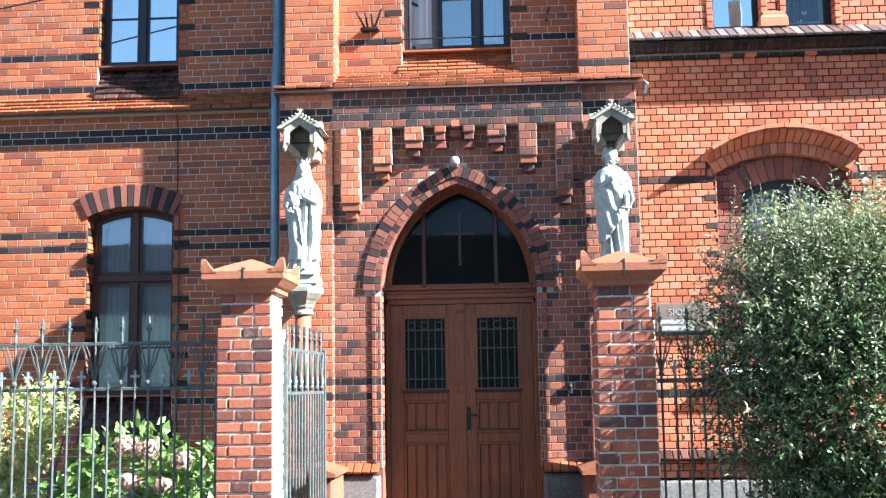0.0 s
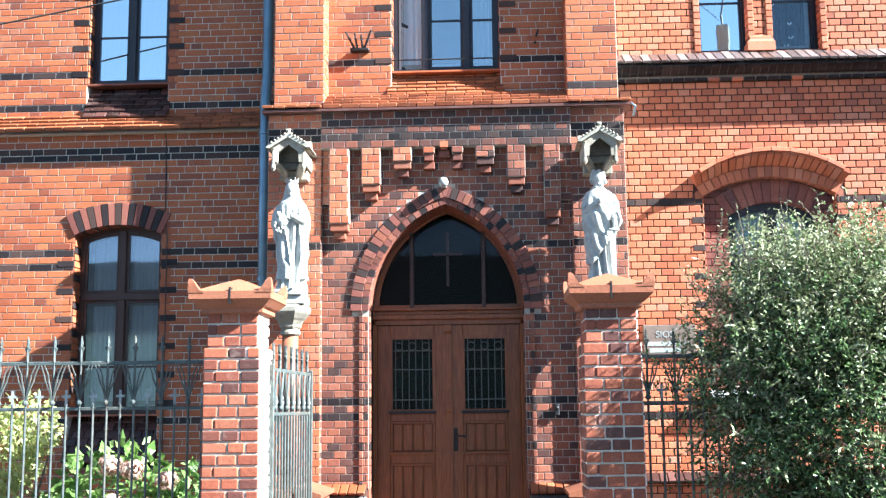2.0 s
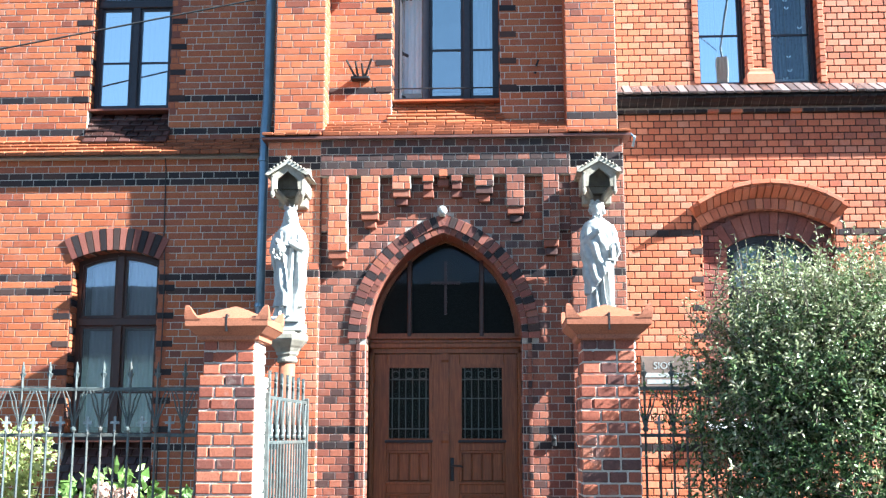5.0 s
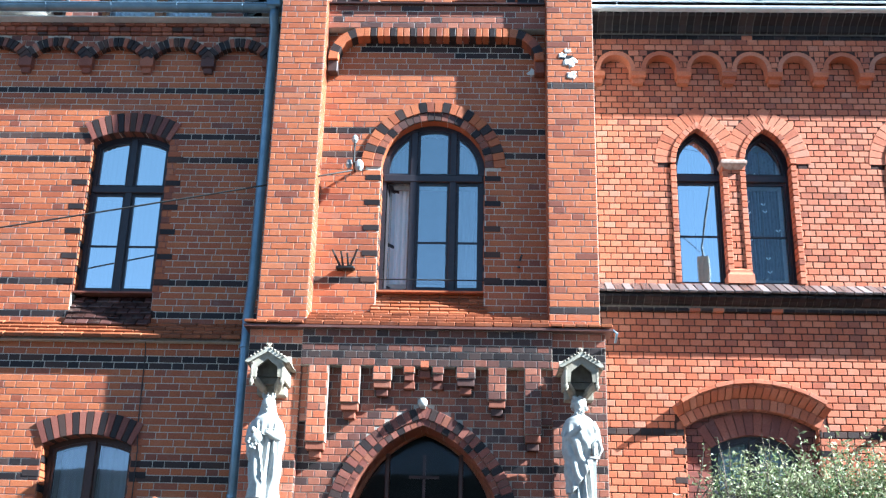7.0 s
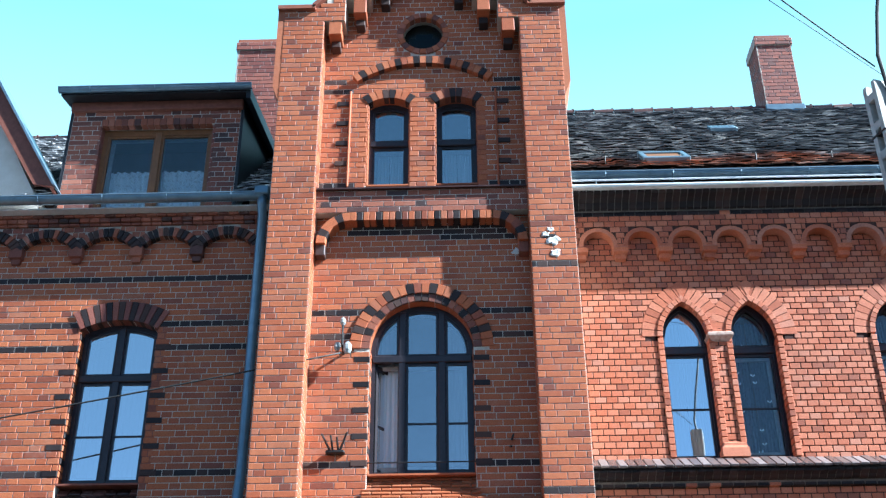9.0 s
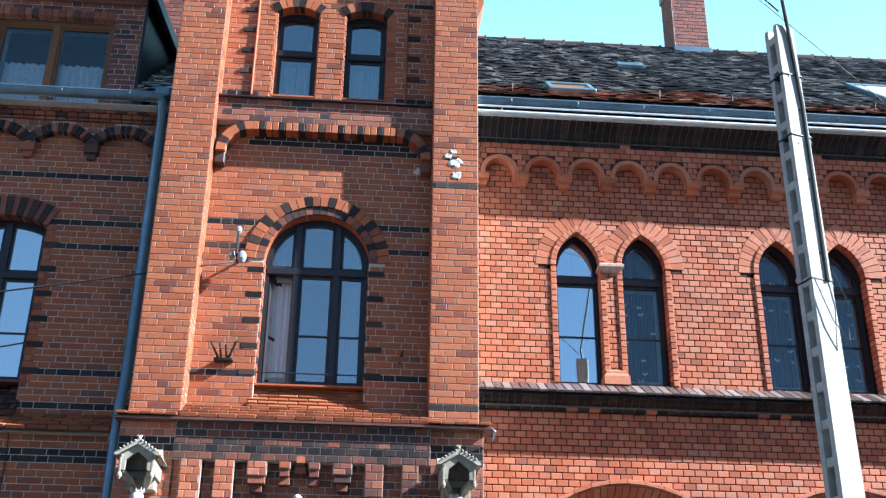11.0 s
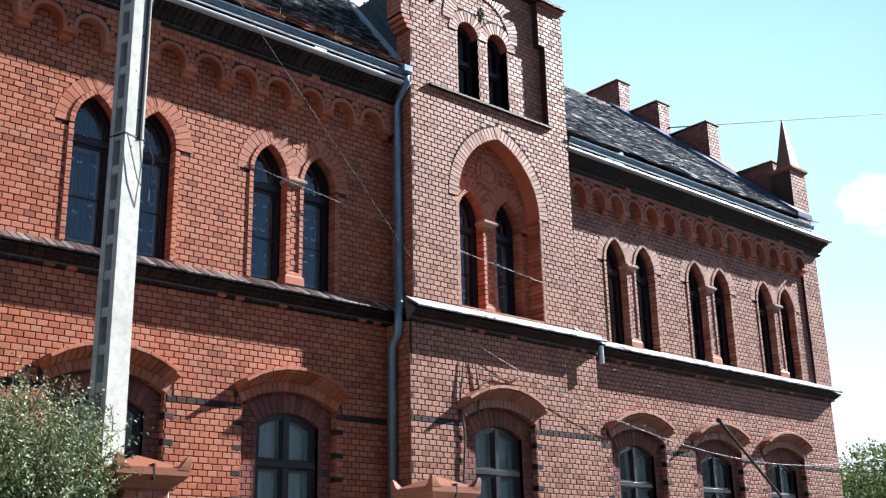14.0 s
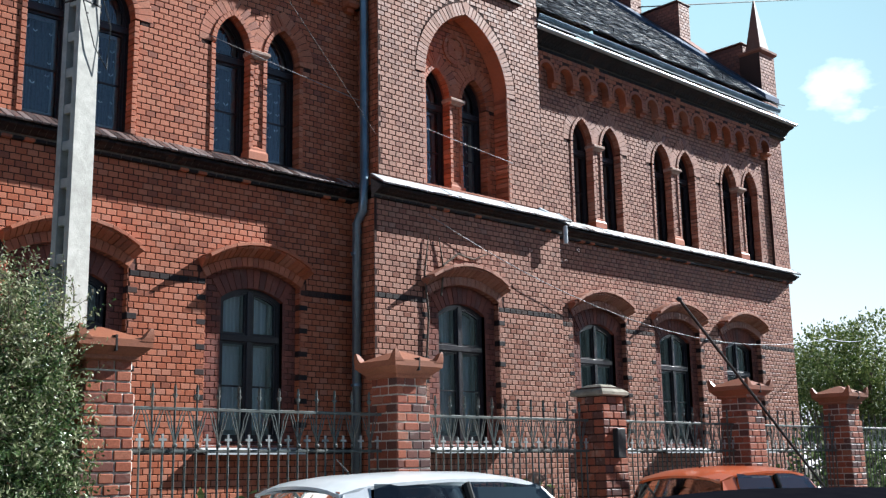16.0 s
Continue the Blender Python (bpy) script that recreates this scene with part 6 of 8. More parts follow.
for sgn, x0, x1 in ((-1, -0.80, -0.035), (1, -0.025, 0.74)):
    lf = part("door_leaf", Mesh().box(x0, x1, DY + 0.02, DY + 0.06, 0.15, 2.495), M_DOOR, door)
    cx, hw = 0.5 * (x0 + x1), 0.5 * (x1 - x0)
    px0, px1 = cx - 0.235, cx + 0.235
    part("stile", Mesh().bevel_box(x0, px0, DY - 0.012, DY + 0.03, 0.15, 2.495, 0.008), M_DOOR, lf)
    part("stile", Mesh().bevel_box(px1, x1, DY - 0.012, DY + 0.03, 0.15, 2.495, 0.008), M_DOOR, lf)
    for za, zb in ((0.15, 0.32), (1.03, 1.13), (1.47, 1.58), (2.37, 2.495)):
        part("rail", Mesh().bevel_box(px0, px1, DY - 0.010, DY + 0.03, za, zb, 0.006), M_DOOR, lf)
    for za, zb in ((0.32, 1.03), (1.13, 1.47)):
        for k in range(4):
            a = px0 + 0.02 + k * 0.1085
            part("panel_board", Mesh().bevel_box(a + 0.006, a + 0.1025, DY + 0.002, DY + 0.03, za + 0.03, zb - 0.02, 0.008), M_DOOR, lf)
        part("moulding", Mesh().strip([(px0, za), (px1, za), (px1, zb), (px0, zb)], [(px0 + 0.02, za + 0.025), (px1 - 0.02, za + 0.025), (px1 - 0.02, zb - 0.02), (px0 + 0.02, zb - 0.02)], DY - 0.016, DY + 0.02), M_DOOR, lf)
        part("drip", Mesh().bevel_box(px0 - 0.01, px1 + 0.01, DY - 0.035, DY + 0.01, za - 0.006, za + 0.022, 0.006), M_DOOR, lf)
    pn = Mesh()
    pn.add([(px0, DY + 0.012, 1.58), (px1, DY + 0.012, 1.58), (px1, DY + 0.012, 2.37), (px0, DY + 0.012, 2.37)], [(0, 1, 2, 3)])
    part("pane", pn, M_GLASS_S, lf)
    # black sheet added in place of the dark hall behind the glass
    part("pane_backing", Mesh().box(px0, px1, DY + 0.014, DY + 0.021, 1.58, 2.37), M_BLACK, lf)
    part("moulding", Mesh().strip([(px0 - 0.01, 1.57), (px1 + 0.01, 1.57), (px1 + 0.01, 2.38), (px0 - 0.01, 2.38)], [(px0 + 0.02, 1.60), (px1 - 0.02, 1.60), (px1 - 0.02, 2.345), (px0 + 0.02, 2.345)], DY - 0.022, DY + 0.012), M_DOOR, lf)
    part("window_drip", Mesh().bevel_box(px0 - 0.02, px1 + 0.02, DY - 0.05, DY, 1.555, 1.585, 0.008), M_FRAME_K, lf)
    g = Mesh()
    for k in range(6):
        xx = px0 + 0.055 + k * 0.072
        g.tube([(xx, DY - 0.012, 1.59), (xx, DY - 0.012, 2.36)], 0.006, 6)
    for zz in (1.70, 2.02, 2.22):
        g.tube([(px0 + 0.015, DY - 0.014, zz), (px1 - 0.015, DY - 0.014, zz)], 0.006, 6)
    for k in range(3):
        c0 = px0 + 0.09 + k * 0.145
        g.tube([(c0 + 0.04 * math.cos(t * 0.5), DY - 0.014, 2.27 + 0.04 * math.sin(t * 0.5)) for t in range(13)], 0.005, 5)
    part("grille", g, M_IRON, lf, "dark wrought iron grille")
    if sgn > 0:
        part("lock_plate", Mesh().bevel_box(x0 + 0.045, x0 + 0.085, DY - 0.022, DY, 1.16, 1.40, 0.006), M_BLACK, lf, "black iron lock plate")
        part("door_handle", Mesh().tube([(x0 + 0.065, DY - 0.02, 1.32), (x0 + 0.065, DY - 0.07, 1.32), (x0 + 0.16, DY - 0.075, 1.315), (x0 + 0.18, DY - 0.07, 1.30)], 0.011, 8), M_BLACK, lf, "black iron lever handle", smooth=True)
part("astragal", Mesh().loft([[(-0.075, DY - a, z), (0.005, DY - a, z), (0.005, DY + 0.02, z), (-0.075, DY + 0.02, z)] for a, z in ((0.03, 0.15), (0.045, 0.40), (0.03, 0.42), (0.03, 1.55), (0.045, 1.58), (0.045, 1.65), (0.03, 1.68), (0.03, 2.40), (0.05, 2.43), (0.05, 2.495))]), M_DOOR, door)
part("fanlight_frame", Mesh().strip(fan.outline(-0.02, 24), fan.outline(0.055, 24), DY, DY + 0.07), M_DOOR, door)
for xx in (-0.42, 0.36):
    part("mullion", Mesh().bevel_box(xx - 0.025, xx + 0.025, DY - 0.005, DY + 0.06, 2.68, fan.top(xx, 0.03), 0.008), M_FRAME_B, door)
pn = Mesh()
o = fan.outline(0.03, 24)
pn.add([(x, DY + 0.03, z) for x, z in o], [tuple(range(len(o)))])
part("fanlight_pane", pn, M_GLASS_S, door)
# black sheet stands in for the unlit space behind the fanlight
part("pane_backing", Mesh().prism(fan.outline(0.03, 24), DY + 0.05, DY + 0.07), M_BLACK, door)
part("cross", Mesh().box(-0.045, -0.015, DY + 0.015, DY + 0.028, 2.92, 3.50).box(-0.19, 0.13, DY + 0.015, DY + 0.028, 3.25, 3.28), M_FRAME_B, door, "brown wooden cross behind the fanlight")
thing("threshold", "worn granite door threshold and steps", "steps", kind="structure", mesh=Mesh().bevel_box(-0.84, 0.78, -0.66, 0.1, 0.0, 0.15, 0.015), mat=M_GRANITE)
for s, x0, x1 in ((-1, -1.62, -1.22), (1, 1.18, 1.58)):
    ck = thing("stair_cheek", "low brick cheek wall with a tiled coping", "cheek wall", group="cheek walls", kind="structure", mesh=Mesh().bevel_box(x0, x1, -1.45, -0.69, 0.0, 0.78, 0.01), mat=M_PILLAR)
    part("coping_tile", Mesh().prism([(x0 - 0.05, 0.785), (x1 + 0.05, 0.785), (x1 + 0.05, 0.82), (0.5 * (x0 + x1), 0.90), (x0 - 0.05, 0.82)], -1.52, -0.70), M_CAP, ck)
thing("porch_light", "small round white glass lamp over the door", "lamp", mesh=Mesh().ball((-0.04, -0.66, 3.95), 0.052, 14, 8).box(-0.07, -0.01, -0.64, -0.57, 3.90, 4.0), mat=M_WHITE, smooth=True)
bell = thing("bell_box", "small dark bell housing on the porch wall", "bell", mesh=Mesh().bevel_box(1.065, 1.115, -0.60, -0.55, 1.52, 1.64, 0.01), mat=M_BLACK)
part("button", Mesh().ball((1.09, -0.605, 1.60), 0.022, 10, 6), M_BLACK, bell, smooth=True)


# ---- statues under canopies ----
def statue(name, label, cx, cy, z0, h, crown, turn):
    """A draped figure on a low base, one mesh."""
    m = Mesh()
    rnd = random.Random(name)
    ph = [rnd.uniform(0, 6.28) for _ in range(6)]
    prof = [(0.0, 0.150, 0.130), (0.04, 0.148, 0.128), (0.18, 0.136, 0.118), (0.34, 0.140, 0.118), (0.48, 0.150, 0.124), (0.60, 0.160, 0.126), (0.70, 0.172, 0.120), (0.755, 0.172, 0.108), (0.79, 0.150, 0.095), (0.815, 0.098, 0.075), (0.835, 0.052, 0.052), (0.87, 0.044, 0.048)]
    n, k = 96, 84
    rings = []
    for i in range(k + 1):
        t = 0.87 * i / k
        j = max(q for q in range(len(prof) - 1) if prof[q][0] <= t + 1e-9)
        e = (t - prof[j][0]) / (prof[j + 1][0] - prof[j][0])
        rx, ry = prof[j][1] * (1 - e) + prof[j + 1][1] * e, prof[j][2] * (1 - e) + prof[j + 1][2] * e
        ring = []
        for a in range(n):
            b = 2 * math.pi * a / n
            u = math.atan2(math.sin(b + math.pi / 2), math.cos(b + math.pi / 2))
            fold = 0.0
            if t < 0.77:
                fade = min(1.0, (0.77 - t) / 0.12)
                if crown:
                    # a cloak falls open over the gown; its hem slants across the knees
                    cloak = u < -0.15 - 1.1 * (t - 0.45) or u > 0.75 - 0.2 * t
                    cloak = cloak and t > 0.10
                else:
                    # a mantle is drawn from one shoulder across the body to the other knee
                    cloak = t > 0.26 + 0.16 * u and t > 0.16
                if cloak:
                    fold = 0.022 + 0.026 * abs(math.sin(4.5 * u + 7.0 * t * (1 if crown else 1.9) + ph[0])) ** 1.5 + 0.008 * math.sin(9 * u - 11 * t + ph[1])
                else:
                    flute = abs(math.sin(5.5 * u + 1.2 * math.sin(3 * t + ph[2])))
                    fold = 0.036 * flute * flute * (1.15 - t) + 0.006 * math.sin(13 * u + ph[3]) - 0.012
                if not cloak and t < 0.08:
                    fold += 0.012 * (1 - t / 0.08)
                fold *= fade
            lean = 0.014 * math.sin(3.2 * t + turn)
            ring.append((cx + lean + (rx + fold) * math.cos(b), cy + (ry + fold) * math.sin(b), z0 + t * h))
        rings.append(ring)
    m.loft(rings)
    hx, hy, hz = cx + 0.014 * math.sin(2.8 + turn), cy - 0.018, z0 + 0.912 * h
    m.ball((hx, hy, hz), 0.066, 18, 14, (0.92, 1.0, 1.28))
    m.tube([(hx, hy - 0.052, hz + 0.022), (hx, hy - 0.066, hz - 0.008), (hx, hy - 0.054, hz - 0.014)], [0.006, 0.010, 0.006], 8)
    m.ball((hx, hy - 0.038, hz - 0.058), 0.022, 10, 6)
    if crown:
        veil = []
        for zz, rr in ((0.775, 0.150), (0.82, 0.104), (0.86, 0.084), (0.91, 0.076), (0.955, 0.066), (0.985, 0.042)):
            veil.append([(hx + rr * math.cos(b), cy + 0.012 + rr * 0.86 * math.sin(b), z0 + zz * h) for b in [radians(-42 + 264 * q / 26) for q in range(27)]])
        m.loft(veil, caps=False)
        m.lathe(hx, cy - 0.004, [(0.058, z0 + 0.966 * h), (0.062, z0 + 0.985 * h), (0.056, z0 + 0.988 * h)], 18)
        for q in range(8):
            b = 2 * math.pi * q / 8
            m.tube([(hx + 0.058 * math.cos(b), cy - 0.004 + 0.058 * math.sin(b), z0 + 0.98 * h), (hx + 0.066 * math.cos(b), cy - 0.004 + 0.066 * math.sin(b), z0 + 1.015 * h)], [0.014, 0.005], 6)
    else:
        for q in range(26):
            b, e = 2.4 * q, q / 26
            m.ball((hx + 0.068 * math.cos(b) * (1 - 0.35 * e), hy + 0.018 + 0.058 * math.sin(b) * (1 - 0.3 * e), hz - 0.03 + 0.11 * e), 0.027, 8, 5)
        for q in range(9):
            m.ball((hx + 0.032 * math.sin(1.9 * q), hy - 0.034 + 0.004 * (q % 3), hz - 0.052 - 0.006 * q), 0.020, 8, 5)
    # arms in wide sleeves, hands and what they hold
    if crown:
        reach = ((-1, (-0.045, -0.165, 0.63)), (1, (0.035, -0.165, 0.655)))
    else:
        reach = ((-1, (-0.015, -0.160, 0.70)), (1, (0.135, -0.150, 0.50)))
    for side, hand in reach:
        sh, el = (cx + side * 0.135, cy - 0.01, z0 + 0.755 * h), (cx + side * 0.182, cy - 0.05, z0 + 0.60 * h)
        hd = (cx + hand[0], cy + hand[1], z0 + hand[2] * h)
        mid = tuple(0.5 * (el[q] + hd[q]) - (0.012 if q == 1 else 0) for q in range(3))
        m.tube([sh, (0.5 * (sh[0] + el[0]) + side * 0.01, sh[1] - 0.02, 0.5 * (sh[2] + el[2])), el, mid, hd], [0.046, 0.055, 0.054, 0.044, 0.026], 14)
        m.ball(hd, 0.027, 10, 7, (1.0, 0.9, 1.2))
        m.tube([(el[0] - side * 0.01, el[1], el[2] + 0.01), (el[0] - side * 0.015, el[1] - 0.005, el[2] - 0.13), (el[0] - side * 0.03, el[1] + 0.01, el[2] - 0.26)], [0.05, 0.036, 0.008], 12)
    if crown:
        m.ball((cx - 0.075, cy - 0.165, z0 + 0.60 * h), 0.058, 14, 9, (1.2, 0.8, 1.0))
        m.ball((cx - 0.115, cy - 0.175, z0 + 0.665 * h), 0.034, 12, 8)
        for q in range(11):
            m.ball((cx - 0.115 + 0.045 * math.cos(2.4 * q), cy - 0.19, z0 + 0.545 * h + 0.045 * math.sin(1.7 * q)), 0.019, 8, 5)
        m.tube([(cx + 0.03, cy - 0.185, z0 + 0.672 * h), (cx + 0.13, cy - 0.175, z0 + 0.678 * h)], 0.005, 6)
    else:
        m.loft([[(cx + 0.135 - p, cy - 0.175, z), (cx + 0.135 + p, cy - 0.175, z), (cx + 0.135 + p, cy - 0.163, z), (cx + 0.135 - p, cy - 0.163, z)] for p, z in ((0.006, z0 + 0.02 * h), (0.017, z0 + 0.06 * h), (0.019, z0 + 0.43 * h))])
        m.bevel_box(cx + 0.075, cx + 0.195, cy - 0.185, cy - 0.158, z0 + 0.43 * h, z0 + 0.452 * h, 0.004)
        m.tube([(cx + 0.135, cy - 0.17, z0 + 0.45 * h), (cx + 0.135, cy - 0.17, z0 + 0.53 * h)], 0.011, 8)
        m.ball((cx + 0.135, cy - 0.17, z0 + 0.54 * h), 0.018, 8, 6)
        m.tube([(cx + 0.19, cy - 0.13, z0 + 0.60 * h), (cx + 0.215, cy - 0.13, z0 + 0.52 * h), (cx + 0.19, cy - 0.12, z0 + 0.46 * h)], [0.02, 0.03, 0.008], 8)
    for side in (-1, 1):
        m.ball((cx + side * 0.05, cy - 0.145, z0 + 0.018), 0.034, 10, 6, (0.8, 1.3, 0.5))
    m.bevel_box(cx - 0.17, cx + 0.17, cy - 0.17, cy + 0.15, z0 - 0.05, z0 + 0.012, 0.01)
    m.v = [(cx + (0.86 if p[2] < z0 + 0.82 * h else 1.0) * (p[0] - cx), p[1], p[2]) for p in m.v]
    ob = thing(name, label, "statue", group="statues", mesh=m, mat=M_WHITE)
    return smooth_angle(ob, 55)


def pedestal(cx, cy):
    p = thing("statue_pedestal", "round red column with a moulded stone capital and white block", "pedestal", group="pedestals")
    part("block", Mesh().bevel_box(cx - 0.17, cx + 0.17, cy - 0.15, cy + 0.15, 2.66, 2.75, 0.012), M_WHITE, p)
    part("capital", Mesh().loft([[(cx + a * math.cos(b), cy + a * math.sin(b), z) for b in [math.pi / 8 + math.pi / 4 * q for q in range(8)]] for a, z in ((0.10, 2.42), (0.115, 2.44), (0.115, 2.46), (0.14, 2.50), (0.16, 2.52), (0.20, 2.57), (0.21, 2.59), (0.21, 2.63), (0.18, 2.66))]), M_STONE, p)
    part("shaft", Mesh().lathe(cx, cy, [(0.085, 0.80), (0.082, 2.36)], 20), M_CAP, p, smooth=True)
    part("neck_ring", Mesh().lathe(cx, cy, [(0.09, 2.35), (0.105, 2.365), (0.105, 2.385), (0.09, 2.42)], 20), M_STONE, p)
    part("foot", Mesh().bevel_box(cx - 0.16, cx + 0.16, cy - 0.14, cy + 0.18, 0.0, 0.80, 0.015), M_GRANITE, p)
    return p


def canopy(cx, cy):
    c = thing("statue_canopy", "weathered gabled stone canopy on the wall above a statue", "canopy", group="canopies", at=Matrix.Translation((cx, -0.62, 4.20)) @ Matrix.Diagonal((0.73, 0.90, 0.65, 1)) @ Matrix.Translation((-cx, 0.62, -4.20)))
    ze, zr = 4.30, 4.49
    part("roof_slope", Mesh().prism([(cx - 0.31, ze - 0.02), (cx - 0.29, ze + 0.02), (cx, zr + 0.03), (cx + 0.29, ze + 0.02), (cx + 0.31, ze - 0.02), (cx + 0.26, ze - 0.03), (cx, zr - 0.045), (cx - 0.26, ze - 0.03)][::-1], cy - 0.24, cy + 0.30), M_CANOPY, c)
    for s in (-1, 1):
        for q in range(5):
            t = 0.15 + 0.17 * q
            part("crocket", Mesh().ball((cx + s * 0.27 * (1 - t), cy - 0.235, ze + 0.035 + (zr - ze) * t), 0.02, 8, 5), M_STONE, c)
        part("side_panel", Mesh().bevel_box(*sorted((cx + s * 0.19, cx + s * 0.235)), cy - 0.20, cy + 0.30, 4.02, ze + 0.02, 0.01), M_STONE, c)
        part("side_gable", Mesh().prism_x([(cy - 0.18, 4.26), (cy + 0.16, 4.26), (cy - 0.01, 4.44)], *sorted((cx + s * 0.16, cx + s * 0.285))), M_STONE, c)
        part("pendant", Mesh().lathe(cx + s * 0.21, cy - 0.19, [(0.012, 3.92), (0.034, 3.96), (0.034, 4.0), (0.024, 4.02), (0.024, 4.24), (0.036, 4.27)], 10), M_STONE, c)
        part("bracket", Mesh().tube([(cx + s * 0.20, cy - 0.14, 4.06), (cx + s * 0.12, cy + 0.02, 3.97), (cx + s * 0.05, cy + 0.22, 3.86)], [0.05, 0.06, 0.04], 8), M_STONE, c)
    part("back_slab", Mesh().bevel_box(cx - 0.2, cx + 0.2, cy + 0.12, cy + 0.32, 3.86, ze + 0.05, 0.01), M_STONE, c)
    # shade inside the canopy is partly put into this dark colour
    part("vault", Mesh().prism([(cx - 0.19, 4.0), (cx + 0.19, 4.0), (cx + 0.19, 4.26), (cx, 4.42), (cx - 0.19, 4.26)], cy + 0.0, cy + 0.119), M_VAULT_DARK, c, "dark vault, soot and niche shade in its colour")
    part("front_gable", Mesh().strip([(cx - 0.23, 4.05), (cx + 0.23, 4.05), (cx + 0.23, ze), (cx, zr - 0.02), (cx - 0.23, ze)], [(cx - 0.15, 4.05), (cx + 0.15, 4.05), (cx + 0.14, ze - 0.09), (cx, zr - 0.15), (cx - 0.14, ze - 0.09)], cy - 0.21, cy - 0.17), M_STONE, c)
    part("finial", Mesh().tube([(cx, cy - 0.2, zr), (cx, cy - 0.2, zr + 0.09)], [0.02, 0.014], 8).ball((cx, cy - 0.2, zr + 0.06), 0.03, 8, 5).box(cx - 0.035, cx + 0.035, cy - 0.215, cy - 0.185, zr + 0.075, zr + 0.10), M_STONE, c)


for cx, crown, nm, lb in ((-1.60, True, "statue_of_woman", "white painted stone statue of a crowned draped figure"), (1.56, False, "statue_of_man", "white painted stone statue of a robed figure with a sword")):
    statue(nm, lb, cx, -0.86, 2.80 if crown else 2.84, 1.16 if crown else 1.17, crown, 0.4 if crown else 2.4)
    pedestal(cx, -0.86)
    canopy(cx, -0.92)


# ---- gate pillars ----
PY = -4.56


def pillar_at(cx, cap=True):
    p = thing("gate_pillar", "weathered red brick gate pillar with a horned terracotta cap" if cap else "red brick gate pillar with a plain pale pyramid cap", "pillar", group="fence pillars")
    p.matrix_basis = Matrix.Translation((cx, PY, 0))
    part("core", Mesh().box(-0.184, 0.184, -0.184, 0.184, 0.0, 1.96).box(-0.165, 0.165, -0.165, 0.165, 1.96, 2.27), M_MORTAR if cx < 2 else M_MORTAR_D, p)
    return p


pillar_bricks = {}
PILLAR_CUTS = ((-0.19, -0.085, 0.045, 0.19), (-0.19, -0.02, 0.10, 0.19), (-0.19, -0.06, 0.06, 0.19), (-0.19, -0.11, 0.06, 0.19))


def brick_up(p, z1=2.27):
    """Courses of three bricks a side; the +x side is of paler brick."""
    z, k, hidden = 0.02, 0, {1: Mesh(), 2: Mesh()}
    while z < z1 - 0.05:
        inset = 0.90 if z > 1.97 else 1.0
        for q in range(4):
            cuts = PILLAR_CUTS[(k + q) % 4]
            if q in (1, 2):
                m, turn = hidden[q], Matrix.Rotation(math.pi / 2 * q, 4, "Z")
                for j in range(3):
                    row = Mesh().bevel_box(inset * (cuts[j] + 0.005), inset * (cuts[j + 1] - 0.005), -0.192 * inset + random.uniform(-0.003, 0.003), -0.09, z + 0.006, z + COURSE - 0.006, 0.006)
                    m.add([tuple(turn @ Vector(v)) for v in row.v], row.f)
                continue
            for j in range(3):
                key = ((k + q) % 4, j)
                if key not in pillar_bricks:
                    pillar_bricks[key] = Mesh().bevel_box(cuts[j] + 0.005, cuts[j + 1] - 0.005, -0.192, -0.09, 0.006, COURSE - 0.006, 0.006).data("brick", M_PILLAR)
                o = new("brick", pillar_bricks[key])
                o.parent = p
                o.matrix_basis = Matrix.Translation((0, 0, z)) @ Matrix.Rotation(math.pi / 2 * q, 4, "Z") @ Matrix.Translation((0, random.uniform(-0.004, 0.003) + 0.192 * (1 - inset), 0)) @ Matrix.Diagonal((inset, 1, 1, 1))
        z, k = z + COURSE, k + 1
    part("limewashed_side", hidden[1], M_PALE_SIDE, p, "pale brick side", kind="stuff")
    part("rear_side", hidden[2], M_PILLAR, p, kind="stuff")


def square(a, z):
    return [(-a, -a, z), (a, -a, z), (a, a, z), (-a, a, z)]


def horned_cap(p):
    c = part("cap", Mesh().loft([square(a, z) for a, z in ((0.19, 2.24), (0.205, 2.25), (0.205, 2.275), (0.225, 2.29), (0.265, 2.33), (0.272, 2.335), (0.272, 2.385), (0.25, 2.39), (0.10, 2.455), (0.01, 2.49))]), M_CAP, p, "orange terracotta cap")
    for sx in (-1, 1):
        for sy in (-1, 1):
            m = Mesh()
            pts = []
            for z, a, b in ((2.375, 0.275, 0.17), (2.40, 0.277, 0.205), (2.43, 0.277, 0.225), (2.455, 0.275, 0.24), (2.47, 0.272, 0.255)):
                pts.append([(sx * b, sy * a, z), (sx * a, sy * a, z), (sx * a, sy * b, z), (sx * b, sy * b, z)])
            m.loft(pts)
            part("horn", m, M_CAP, c)
    part("seam", Mesh().box(-0.006, 0.006, -0.2735, -0.2, 2.30, 2.41), M_BLACK, c)


def plain_cap(p):
    part("cap", Mesh().loft([square(a, z) for a, z in ((0.19, 2.18), (0.215, 2.19), (0.215, 2.22), (0.20, 2.235), (0.09, 2.30), (0.01, 2.31))]), M_STONE, p, "weathered cement cap")


first = pillar_at(-1.255)
brick_up(first)
horned_cap(first)
for cx in (1.23, 4.15, 6.93, 12.38, 14.85):
    copy_thing(first, Matrix.Translation((cx, PY, 0)))
pp = pillar_at(9.68, False)
brick_up(pp, 2.19)
plain_cap(pp)
part("letter_box", Mesh().bevel_box(-0.06, 0.08, -0.26, -0.192, 1.55, 1.85, 0.01), M_BLACK, pp, "small dark letter box")

# ---- fence ----
BAR = {}


